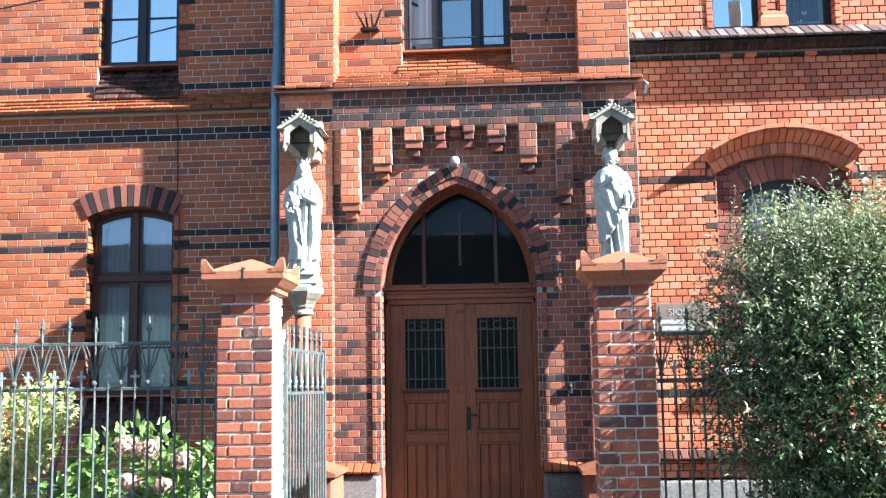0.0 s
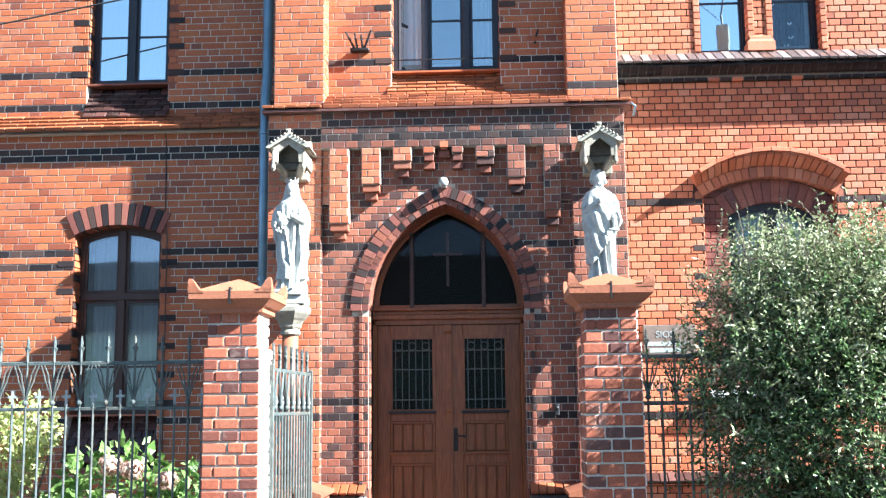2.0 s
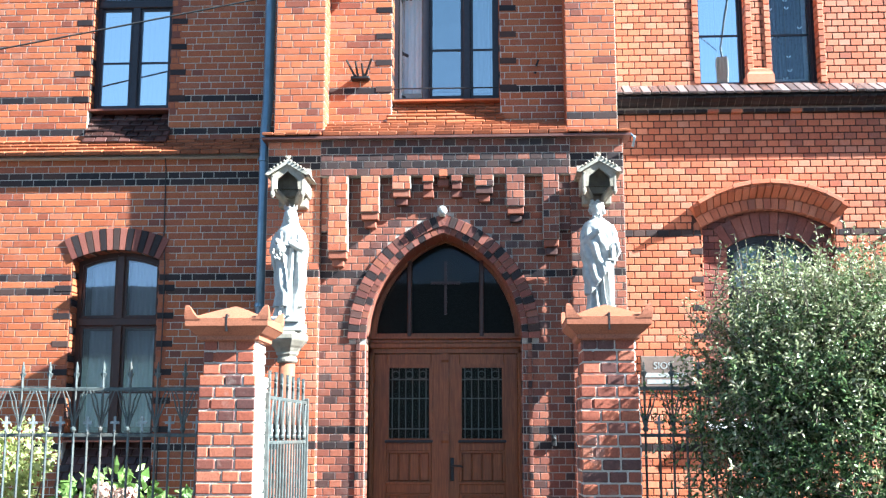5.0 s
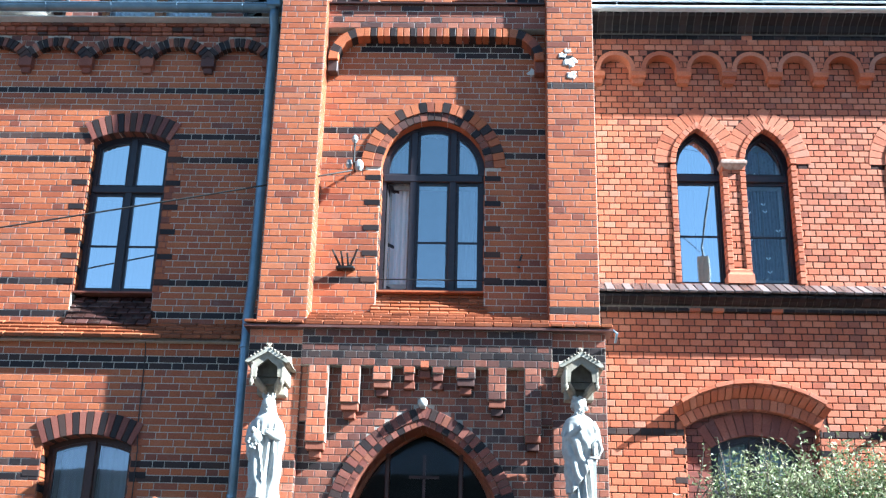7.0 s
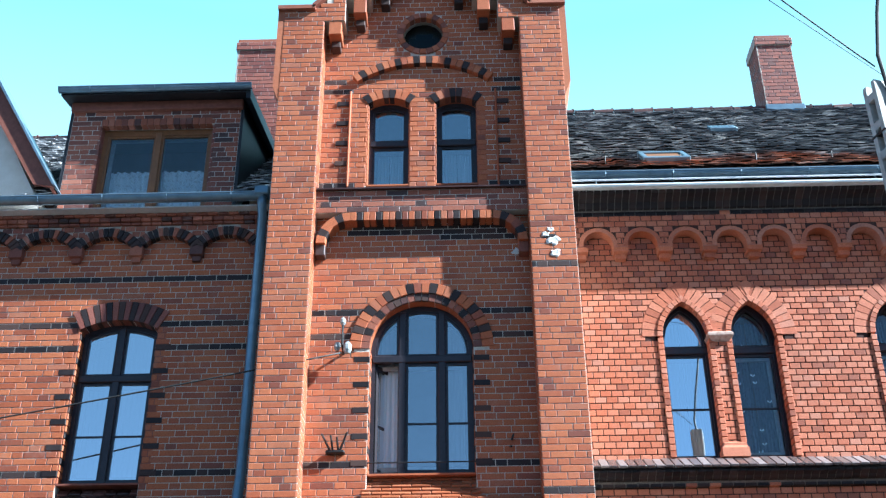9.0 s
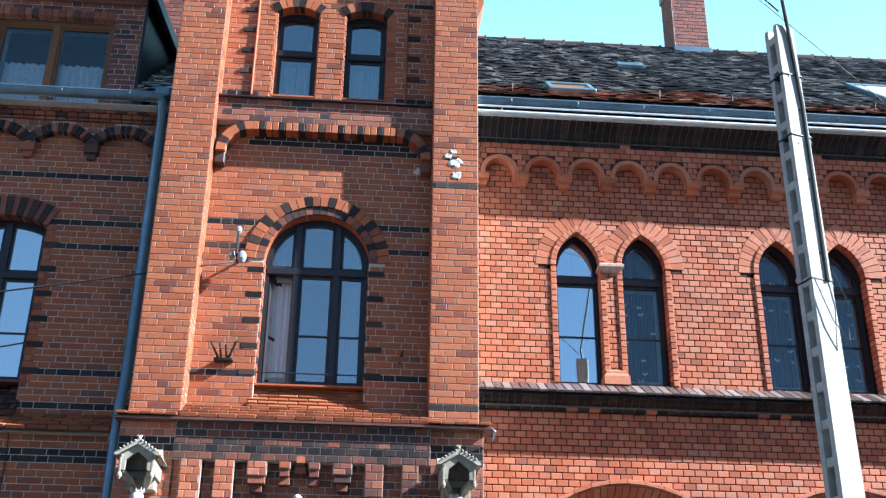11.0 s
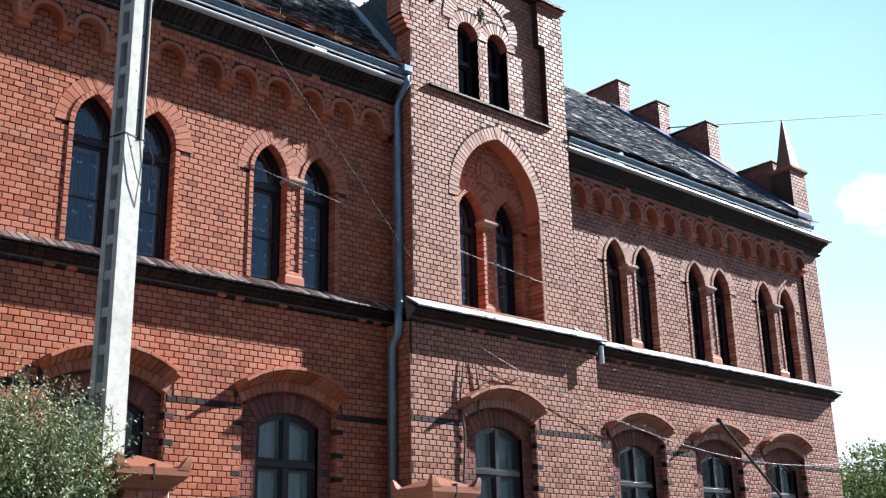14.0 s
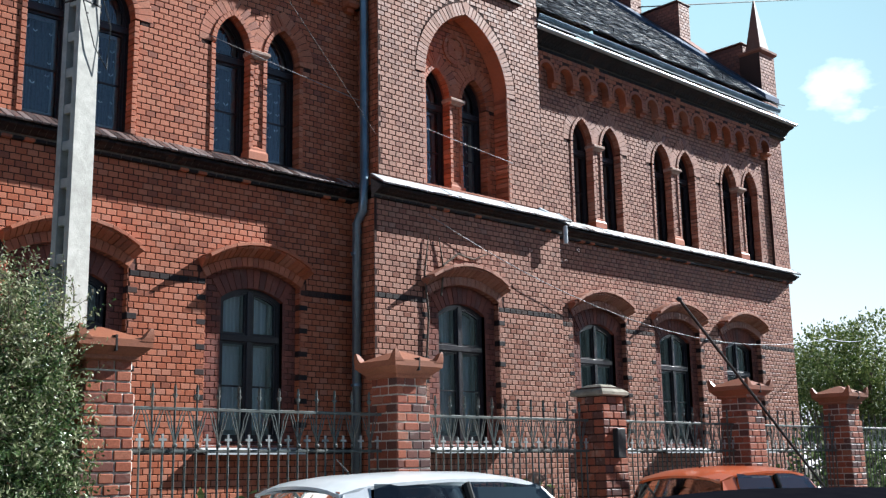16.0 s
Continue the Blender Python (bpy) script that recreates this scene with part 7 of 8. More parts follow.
def bar_meshes():
    m = Mesh().tube([(0, 0, 0.12), (0, 0, 1.96)], 0.0085, 6)
    BAR["long"] = m.data("spear_bar", M_IRON)
    m = Mesh().loft([[(a, -0.006, z), (0, -0.012, z), (-a, -0.006, z), (-a, 0.006, z), (0, 0.012, z), (a, 0.006, z)] for a, z in ((0.006, 1.95), (0.006, 2.0), (0.007, 2.01), (0.022, 2.04), (0.007, 2.05), (0.011, 2.07), (0.001, 2.12))])
    BAR["tip"] = m.data("spear_tip", M_IRON)
    m = Mesh().tube([(0, 0, 0.12), (0, 0, 1.66)], 0.0085, 6)
    BAR["short"] = m.data("short_bar", M_IRON)
    BAR["cross"] = Mesh().box(-0.008, 0.008, -0.006, 0.006, 1.65, 1.755).box(-0.03, 0.03, -0.006, 0.006, 1.705, 1.722).data("cross_finial", M_IRON_W)
    t = Mesh()
    for s in (-1, 1):
        for w in (1.0, 0.55):
            t.tube([(0, -0.012, 1.66), (s * 0.018 * w, -0.012, 1.74), (s * 0.052 * w, -0.012, 1.82), (s * 0.062 * w, -0.012, 1.86), (s * 0.085 * (0.4 + 0.6 * w), -0.012, 1.925)], [0.006, 0.006, 0.006, 0.005, 0.004], 5)
    t.ball((0, -0.012, 1.67), 0.02, 8, 5)
    BAR["tulip"] = t.data("tulip_ornament", M_IRON)


bar_meshes()


def fence(x0, x1, y, label="grey-green wrought iron fence with spear tips, crosses and tulip scrolls", at=None, name="fence"):
    f = thing(name, label, "fence", group="fences")
    f.matrix_basis = at if at is not None else Matrix.Identity(4)
    for z, r in ((1.935, 0.013), (1.63, 0.012), (0.30, 0.014)):
        part("rail", Mesh().bevel_box(x0, x1, y - r * 0.5, y + r * 0.5, z - r, z + r, 0.004), M_IRON, f)
    n = max(2, round((x1 - x0) / 0.0925))
    n += n % 2
    for i in range(n):
        x = x0 + (i + 0.5) * (x1 - x0) / n
        for k in (("long", "tip", "tulip") if i % 2 == 0 else ("short", "cross")):
            o = new(BAR[k].name, BAR[k])
            o.parent, o.location = f, (x, y, 0)
    return f


fence(-4.6, -1.45, PY)
fence(1.43, 3.95, PY)
for a, b in ((4.35, 6.73), (7.13, 9.48), (9.88, 12.18), (12.58, 14.65), (15.05, 17.4)):
    fence(a, b, PY)
g = fence(0.02, 1.32, 0.0, "open wrought iron gate leaf with spear tips and crosses", Matrix.Translation((-1.055, PY + 0.12, -0.05)) @ Matrix.Rotation(radians(88), 4, "Z"), "gate_leaf")
tagged(g, category="gate", group="gates")
for xa in (0.0, 1.30):
    part("gate_stile", Mesh().bevel_box(xa, xa + 0.03, -0.02, 0.02, 0.1, 1.97, 0.004), M_IRON, g)
for a, b in ((-4.6, -1.45), (1.43, 3.95), (4.35, 6.73), (7.13, 9.48), (9.88, 12.18), (12.58, 14.65), (15.05, 17.4)):
    thing("fence_kerb", "low grey stone kerb under the fence", "kerb", kind="structure", mesh=Mesh().bevel_box(a, b, PY - 0.1, PY + 0.1, -0.02, 0.14, 0.015), mat=M_GRANITE)

# ---- plaque on the wing ----
pq = thing("wall_plaque", "brown stone plaque with engraved letters beside the porch", "plaque", mesh=Mesh().bevel_box(2.06, 2.62, -0.035, 0.004, 2.14, 2.47, 0.006), mat=M_PLAQUE)
tx = bpy.data.curves.new("plaque_text", "FONT")
tx.body, tx.size, tx.extrude = "SIOS", 0.10, 0.002
to = new("plaque_text", tx)
tx.materials.append(M_IRON_W)
to.matrix_basis = Matrix.Translation((2.19, -0.037, 2.335)) @ Matrix.Rotation(radians(90), 4, "X")
to.parent = pq
for k, (a, b, z) in enumerate(((2.10, 2.55, 2.245), (2.12, 2.50, 2.175))):
    part("text_bar", Mesh().box(a, b, -0.038, -0.034, z, z + 0.045), M_IRON_W, pq)

# ---- rainwater pipes ----


def pipe(name, pts, r=0.055, brackets=()):
    p = thing(name, "round blue-grey zinc downpipe", "downpipe", group="downpipes", kind="structure", mesh=Mesh().tube(pts, r, 14), mat=M_ZINC, smooth=True)
    for z in brackets:
        x, y = pts[-1][0], pts[-1][1]
        part("pipe_ring", Mesh().lathe(x, y, [(r, z - 0.02), (r + 0.012, z - 0.018), (r + 0.012, z + 0.018), (r, z + 0.02)], 14), M_ZINC, p)
    return p


pipe("downpipe", [(-2.0, -0.33, 8.84), (-2.0, -0.33, 8.72), (-2.0, -0.24, 8.6), (-2.0, -0.24, 5.3), (-2.0, -0.34, 4.95), (-2.0, -0.34, 0.1)], 0.058, (4.6, 3.0))
part("hopper", Mesh().bevel_box(-2.09, -1.91, -0.42, -0.24, 8.82, 8.94, 0.015), M_ZINC, pipe("downpipe", [(10.07, -0.46, 8.96), (10.07, -0.46, 8.80), (10.08, -0.28, 8.62), (10.08, -0.24, 8.5), (10.08, -0.24, 5.66), (10.0, -0.34, 5.46), (9.95, -0.38, 5.25), (9.95, -0.36, 4.98), (9.96, -0.22, 4.83), (9.96, -0.20, 0.1)], 0.062, (4.4, 2.6)))
hp = thing("rain_hopper", "zinc rainwater head at the end of the gutter", "hopper", kind="structure", mesh=Mesh().bevel_box(9.95, 10.13, -0.56, -0.38, 8.93, 9.05, 0.015), mat=M_ZINC)
pipe("downpipe", [(1.93, -0.72, 4.74), (1.97, -0.74, 4.70), (1.96, -0.66, 4.62)], 0.014)
gp2 = thing("gutter_elbow", "short zinc gutter elbow on the string course", "gutter", kind="structure", mesh=Mesh().tube([(13.5, -0.44, 5.53), (13.84, -0.62, 5.36), (13.88, -0.66, 5.30), (13.88, -0.66, 4.98)], 0.035, 10), mat=M_FLASH)

# ---- utility pole: a concrete ladder section ----
pole = thing("utility_pole", "pale cast concrete pole with ladder-like pockets in its side", "utility pole", at=Matrix.Translation((4.07, -4.2, 0)) @ Matrix.Rotation(radians(17), 4, "Z") @ Matrix.Diagonal((0.82, 0.85, 1, 1)))
for y0, y1 in ((-0.10, -0.045), (0.045, 0.10)):
    part("flange", Mesh().loft([[(-0.115 * w, y0 * w, z), (0.115 * w, y0 * w, z), (0.115 * w, y1 * w, z), (-0.115 * w, y1 * w, z)] for w, z in ((1.15, 0.0), (0.95, 7.38), (0.90, 7.42))]), M_CONCRETE, pole)
part("web", Mesh().box(-0.02, 0.09, -0.05, 0.05, 0.0, 7.36), M_CONCRETE, pole)
for i in range(26):
    z = 0.12 + i * 0.285
    part("rung", Mesh().bevel_box(-0.11, -0.018, -0.05, 0.05, z, z + 0.075, 0.006), M_CONCRETE, pole)
for i in range(14):
    part("bolt_hole", Mesh().lathe(0, 0, [(0.012, 0.0), (0.012, 0.004)], 8), M_BLACK, pole).matrix_basis = Matrix.Translation((0.03 * (-1) ** i, -0.098, 2.6 + 0.33 * i)) @ Matrix.Rotation(radians(90), 4, "X")
for z in (6.9, 6.3, 5.0):
    part("steel_strap", Mesh().bevel_box(-0.122, 0.122, -0.108, 0.108, z, z + 0.016, 0.003), M_BLACK, pole)
    part("insulator", Mesh().lathe(0.14, -0.05, [(0.02, z - 0.05), (0.035, z - 0.03), (0.02, z), (0.035, z + 0.03), (0.015, z + 0.06)], 10), M_BLACK, pole)
part("riser_cable", Mesh().tube([(0.06, -0.11, 5.0), (0.07, -0.11, 6.6), (0.02, -0.12, 7.35), (-0.03, -0.15, 7.65), (0.05, -0.2, 8.1), (0.35, -0.5, 9.6)], 0.02, 8), M_CABLE, pole)
part("cable_loop", Mesh().tube([(0.1, -0.13, 5.1), (0.2, -0.16, 4.85), (0.16, -0.17, 4.5), (0.02, -0.15, 4.65), (-0.12, -0.13, 5.0)], 0.006, 6), M_CABLE, pole)


def cable(a, b, sag, r, mat, label, n=18):
    pts = [(a[0] + (b[0] - a[0]) * i / n, a[1] + (b[1] - a[1]) * i / n, a[2] + (b[2] - a[2]) * i / n - sag * 4 * (i / n) * (1 - i / n)) for i in range(n + 1)]
    return thing("cable", label, "cable", group="cables", mesh=Mesh().tube(pts, r, 5), mat=mat, smooth=True)


cable((-0.92, -0.42, 6.66), (-10.3, -0.87, 4.82), 0.06, 0.010, M_CABLE, "thin black cable running from a wall bracket along the front")
cable((4.05, -4.3, 7.55), (1.6, -4.5, 10.2), 0.05, 0.007, M_CABLE, "thin black overhead cable from the pole")
cable((10.07, -0.5, 6.08), (3.55, -3.5, 9.02), 0.0, 0.004, M_CABLE, "thin dark wire slanting down to the house")
cable((7.70, -0.02, 7.04), (12.9, -0.47, 6.17), 0.03, 0.005, M_WIRE, "thin pale wire along the wing")
cable((11.0, -0.55, 5.05), (22.0, -0.75, 4.0), 0.75, 0.005, M_WIRE, "thin pale wire sagging along the far wing")
cable((21.9, 3.4, 12.7), (46.0, 3.4, 20.4), 0.0, 0.016, M_CABLE, "thin overhead cable beyond the gable")
cable((22.0, -0.75, 4.0), (44.0, 8.0, 6.93), 0.3, 0.010, M_WIRE, "thin pale wire leading past the trees")

# ---- brackets and small fittings on the bay ----
bk = thing("cable_bracket", "iron cable bracket with white insulators on the bay", "bracket", mesh=Mesh().tube([(-0.92, -0.25, 6.72), (-0.92, -0.42, 6.76), (-0.92, -0.42, 7.06)], 0.016, 8), mat=M_BLACK)
part("insulator", Mesh().lathe(-0.92, -0.42, [(0.015, 7.0), (0.035, 7.03), (0.035, 7.07), (0.015, 7.10)], 10), M_IRON_W, bk)
part("insulator", Mesh().lathe(-0.86, -0.40, [(0.03, 6.66), (0.05, 6.70), (0.05, 6.76), (0.02, 6.80)], 10).lathe(-0.98, -0.38, [(0.02, 6.70), (0.04, 6.74), (0.03, 6.80)], 10), M_IRON_W, bk)
fh = thing("flag_holder", "rusty iron holder with splayed spikes below a window", "flag holder", mesh=Mesh().bevel_box(-1.07, -0.86, -0.34, -0.24, 5.51, 5.545, 0.01), mat=M_BLACK)
for foot, tip, up in ((-0.06, -0.15, 0.17), (-0.03, -0.05, 0.15), (0.03, 0.02, 0.13), (0.05, 0.13, 0.18)):
    part("spike", Mesh().tube([(-0.96 + foot, -0.32, 5.54), (-0.96 + tip, -0.40, 5.54 + up)], [0.014, 0.011], 6), M_BLACK, fh)
hk = thing("wall_hook", "small rusty hook on the brick panel", "hook", mesh=Mesh().tube([(0.98, -0.25, 5.66), (0.98, -0.32, 5.64), (1.0, -0.33, 5.70)], 0.012, 6).tube([(0.96, -0.25, 5.58), (0.97, -0.31, 5.56)], 0.012, 6), mat=M_BLACK)
prnd = random.Random(4)
for x, z, r in ((1.53, 8.14, 0.045), (1.55, 7.99, 0.075), (1.57, 7.82, 0.06), (1.46, 8.08, 0.05), (1.12, 8.02, 0.06)):
    m = Mesh()
    yp = -0.56 if x > 1.3 else -0.25
    rag = [prnd.uniform(0.55, 1.25) for _ in range(15)]
    ring = lambda f, yy: [(x + f * r * rag[i] * math.cos(2 * math.pi * i / 15), yy, z + f * r * 0.85 * rag[i] * math.sin(2 * math.pi * i / 15)) for i in range(15)]
    m.loft([ring(1.12, yp + 0.01), ring(1.0, yp - 0.005), ring(0.72, yp - 0.012), ring(0.35, yp - 0.009)])
    thing("mortar_patch", "rough white mortar patch on the brickwork", "patch", group="mortar patches", mesh=m, mat=M_PATCH)
cv = thing("broken_brick_hole", "dark broken hole in the pilaster brickwork", "hole", mesh=Mesh().ball((1.53, -0.552, 8.05), 0.10, 11, 5, (1.3, 0.12, 0.45)), mat=M_BLACK)

thing("lightning_wire", "thin dark lightning wire down the brick wall", "wire", mesh=Mesh().tube([(-3.17, -0.12, 4.70), (-3.17, -0.07, 4.58), (-3.16, -0.07, 3.72), (-3.13, -0.088, 3.5), (-3.13, -0.07, 0.63)], 0.006, 6), mat=M_CABLE)

# ---- dormer ----
DF = 0.15
dm = thing("dormer", "brick dormer with a brown double window and dark sheet sides", "dormer", kind="structure")
dw = Shape("flat", -3.60, 8.90, 0.76, 10.27)
brick_wall("dormer_front", "", -4.77, -2.49, 8.75, 10.53, DF, M_PORCH, M_MORTAR, "mixed", [dw], [(dw, 0.0)], thick=0.25, parent=dm, pick=0)
for i in range(17):
    part("lintel_brick", Mesh().bevel_box(-4.36 + i * 0.088, -4.36 + i * 0.088 + 0.08, DF - 0.012, DF + 0.1, 10.28, 10.39, 0.005), M_PORCH, dm)
part("fascia", Mesh().bevel_box(-4.80, -2.46, DF - 0.06, DF + 0.2, 10.51, 10.65, 0.01), M_VERGE, dm)
for s, x in ((-1, -4.77), (1, -2.49)):
    part("cheek", Mesh().prism_x([(DF + 0.01, 8.9), (DF + 2.0, 10.8), (DF + 2.0, 11.05), (DF, 10.65)], *sorted((x, x + s * 0.04))), M_DARKCLAD, dm)
part("dormer_roof", Mesh().prism_x([(DF - 0.27, 10.61), (DF + 2.4, 11.12), (DF + 2.4, 11.19), (DF - 0.27, 10.67)], -4.88, -2.32), M_DARKCLAD, dm)
part("roof_edge", Mesh().prism_x([(DF - 0.27, 10.51), (DF + 2.4, 11.02), (DF + 2.4, 11.12), (DF - 0.27, 10.61)], -2.38, -2.32), M_DARKCLAD, dm)
gutter("gutter", -4.90, -2.30, DF - 0.31, 10.68, 0.055, "small zinc gutter of the dormer")
sash_window("window_7", "golden-brown double window with lace half curtains", dw, DF + 0.12, M_OAK, [-3.60], [], [], back=(M_LACE, 0.0, 9.74, 8.9), fw=0.07, glass=M_GLASS_G)
jamb_bricks(dm, dw, DF + 0.002, DF + 0.13, M_ROSE)
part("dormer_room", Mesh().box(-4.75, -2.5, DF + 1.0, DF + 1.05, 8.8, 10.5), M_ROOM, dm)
thing("roof_ornament", "small dark vent on the dormer edge", "vent", mesh=Mesh().lathe(-3.55, DF - 0.2, [(0.05, 10.66), (0.05, 10.74), (0.07, 10.75), (0.02, 10.81)], 10), mat=M_BLACK)

# ---- chimneys and roof windows ----


def chimney(x0, x1, y0, y1, z0, z1):
    c = brick_wall("chimney", "weathered red brick chimney stack", x0, x1, z0, z1 - 0.23, y0, M_ROSE, M_MORTAR_P, "mixed", thick=y1 - y0, kind="", category="chimney", pick=0)
    brick_wall("chimney_side", "", -y1, -y0, z0, z1 - 0.23, 0.0, M_ROSE, M_MORTAR_P, "mixed", thick=0.03, parent=c, pick=0).matrix_basis = Matrix.Translation((x0 - 0.008, 0, 0)) @ M_LEFT
    brick_wall("cap_course", "", x0 - 0.03, x1 + 0.03, z1 - 0.23, z1 - 0.075, y0 - 0.03, M_ROSE, M_MORTAR_P, "mixed", thick=y1 - y0 + 0.06, parent=c, pick=0)
    part("cap_course", Mesh().bevel_box(x0 - 0.01, x1 + 0.01, y0 - 0.01, y1 + 0.01, z1 - 0.074, z1, 0.01), M_PORCH, c)
    part("flashing", Mesh().bevel_box(x0 - 0.03, x1 + 0.03, y0 - 0.05, y0, z0, z0 + 0.2, 0.01), M_ZINC, c)


chimney(5.98, 6.62, 4.3, 4.9, 13.2, 15.0)
chimney(-3.2, -2.3, 2.4, 3.2, 10.8, 13.6)


def roof_box(x0, x1, d0, d1, label, mat_in):
    w = thing("roof_window", label, "roof window", group="roof windows")
    w.matrix_basis = Matrix.Translation((0, -0.5, 9.0)) @ Matrix.Rotation(SLOPE, 4, "X")
    for a, b, c, d in ((x0, x1, d0, d0 + 0.07), (x0, x1, d1 - 0.07, d1), (x0, x0 + 0.07, d0 + 0.07, d1 - 0.07), (x1 - 0.07, x1, d0 + 0.07, d1 - 0.07)):
        part("roof_window_frame", Mesh().bevel_box(a, b, c, d, 0.0, 0.09, 0.01), M_ZINC, w)
    part("pane", Mesh().box(x0 + 0.07, x1 - 0.07, d0 + 0.07, d1 - 0.07, 0.05, 0.065), mat_in, w)
    return w


roof_box(2.78, 3.38, 0.42, 0.95, "dark metal-framed roof window near the eaves", M_OAK)
# the pane's sky reflection is painted: opaque white instead of glass
roof_box(7.52, 8.22, 1.25, 2.6, "metal-framed roof window, sky reflection painted white on its pane", M_CAR_PANE_WHITE)
roof_box(4.28, 4.70, 3.42, 3.66, "small mint-green skylight", M_MINT)
for k in range(9):
    x = 2.3 + k * 0.95
    thing("snow_guard", "small iron snow hook on the roof", "snow guard", group="snow guards", mesh=Mesh().tube([(x, -0.2, 9.26), (x, -0.22, 9.40)], 0.008, 6), mat=M_BLACK)
for k in range(8):
    x = 14.2 + k * 0.9
    thing("snow_guard", "small iron snow hook on the roof", "snow guard", group="snow guards", mesh=Mesh().tube([(x, -0.2, 9.21), (x, -0.22, 9.36)], 0.008, 6), mat=M_BLACK)

# ---- black stay leaning at the fence ----
thing("stay_pole", "thin black steel stay slanting across the fence", "stay", mesh=Mesh().tube([(10.28, -5.2, 3.18), (12.98, -5.2, 1.22), (14.82, -5.2, -0.12)], 0.017, 8).ball((10.28, -5.2, 3.18), 0.03, 8, 5), mat=M_BLACK)


# ---- parked cars ----
def car(name, label, paint, at, scale_h=1.0, aerial=True):
    c = thing(name, label, "car", group="parked cars", at=at)
    # stations along the car: x, lower half width, belt half width, belt height
    low = [(-1.95, 0.70, 0.66, 0.80), (-1.85, 0.80, 0.76, 0.90), (-1.4, 0.84, 0.80, 0.93), (-0.4, 0.85, 0.81, 0.92), (0.7, 0.85, 0.80, 0.90), (1.0, 0.84, 0.78, 0.88), (1.6, 0.80, 0.70, 0.78), (1.9, 0.70, 0.60, 0.62)]
    rings = []
    for x, a, b, h in low:
        rings.append([(x, -a * 0.92, 0.20), (x, -a, 0.40), (x, -a * 1.01, 0.62), (x, -b, h), (x, b, h), (x, a * 1.01, 0.62), (x, a, 0.40), (x, a * 0.92, 0.20)])
    body = part("body", Mesh().loft(rings), paint, c, smooth=False)
    smooth_angle(body, 40)
    H = 1.46 * scale_h
    roof_st = [(-1.66, 0.55, H - 0.085), (-1.5, 0.585, H - 0.045), (-1.2, 0.61, H - 0.018), (-0.6, 0.62, H), (0.0, 0.615, H - 0.008), (0.35, 0.60, H - 0.04), (0.5, 0.58, H - 0.08)]
    rr = []
    for x, w, h in roof_st:
        row = []
        for k in range(9):
            t = -1 + 2 * k / 8
            row.append((x, w * t, h - 0.035 * t * t - 0.02 * t ** 4))
        rr.append(row + [(p[0], p[1], p[2] - 0.022) for p in reversed(row)])
    smooth_angle(part("roof_panel", Mesh().loft(rr), paint, c), 40)
    for s in (-1, 1):
        part("front_pillar", Mesh().tube([(0.48, s * 0.565, H - 0.15), (1.02, s * 0.76, 0.90)], 0.035, 8), paint, c)
        part("door_pillar", Mesh().tube([(-0.42, s * 0.60, H - 0.09), (-0.36, s * 0.785, 0.90)], 0.035, 8), M_RUBBER, c)
        part("rear_pillar", Mesh().loft([[(-1.62, s * 0.555, H - 0.13), (-1.40, s * 0.595, H - 0.085), (-1.38, s * 0.555, H - 0.085), (-1.60, s * 0.52, H - 0.13)], [(-1.88, s * 0.735, 0.90), (-1.50, s * 0.79, 0.92), (-1.48, s * 0.75, 0.92), (-1.86, s * 0.69, 0.90)]]), paint, c)
        for x0, x1, u0, u1 in ((-0.40, 0.44, -0.34, 0.95), (-1.38, -0.44, -1.50, -0.38)):
            pn = Mesh()
            pn.add([(u0, s * 0.775, 0.915), (u1, s * 0.755, 0.905), (x1, s * 0.595, H - 0.105), (x0, s * 0.612, H - 0.075)], [(0, 1, 2, 3)])
            part("side_window", pn, M_GLASS_C, c)
    pn = Mesh()
    pn.add([(-1.86, -0.68, 0.92), (-1.86, 0.68, 0.92), (-1.64, 0.54, H - 0.12), (-1.64, -0.54, H - 0.12)], [(0, 1, 2, 3)])
    part("rear_window", pn, M_GLASS_C, c)
    pn = Mesh()
    pn.add([(1.05, -0.72, 0.90), (1.05, 0.72, 0.90), (0.5, 0.55, H - 0.13), (0.5, -0.55, H - 0.13)], [(0, 1, 2, 3)])
    part("windscreen", pn, M_GLASS_C, c)
    part("cabin_floor", Mesh().box(-1.7, 0.9, -0.68, 0.68, 0.80, 0.86), M_RUBBER, c)
    for x, y in ((-0.95, -0.35), (-0.95, 0.35), (0.05, -0.35), (0.05, 0.35)):
        part("seat_back", Mesh().bevel_box(x - 0.09, x + 0.03, y - 0.22, y + 0.22, 0.86, 1.24, 0.04), M_RUBBER, c)
    if aerial:
        part("aerial", Mesh().tube([(-1.15, 0.0, H - 0.03), (-1.15, 0.0, H + 0.0), (-1.27, 0.0, H + 0.09)], [0.018, 0.008, 0.003], 6), M_BLACK, c, "thin black roof aerial")
    for s in (-1, 1):
        part("tail_light", Mesh().bevel_box(-1.97, -1.84, *sorted((s * 0.62, s * 0.76)), 0.62, 0.90, 0.02), M_CARORANGE, c)
        part("mirror", Mesh().ball((0.72, s * 0.90, 0.96), 0.09, 10, 6, (0.6, 1.0, 0.7)), paint, c, smooth=True)
        for x in (-1.22, 1.18):
            wh = part("wheel", Mesh().lathe(0, 0, [(0.20, -0.09), (0.28, -0.09), (0.30, -0.06), (0.30, 0.06), (0.28, 0.09), (0.20, 0.09)], 24), M_RUBBER, c)
            wh.matrix_basis = Matrix.Translation((x, s * 0.76, 0.18)) @ Matrix.Rotation(radians(90), 4, "X")
            part("rim", Mesh().lathe(0, 0, [(0.03, -0.07), (0.20, -0.085), (0.20, 0.085), (0.03, 0.07)], 18), M_FLASH, wh)
    return c


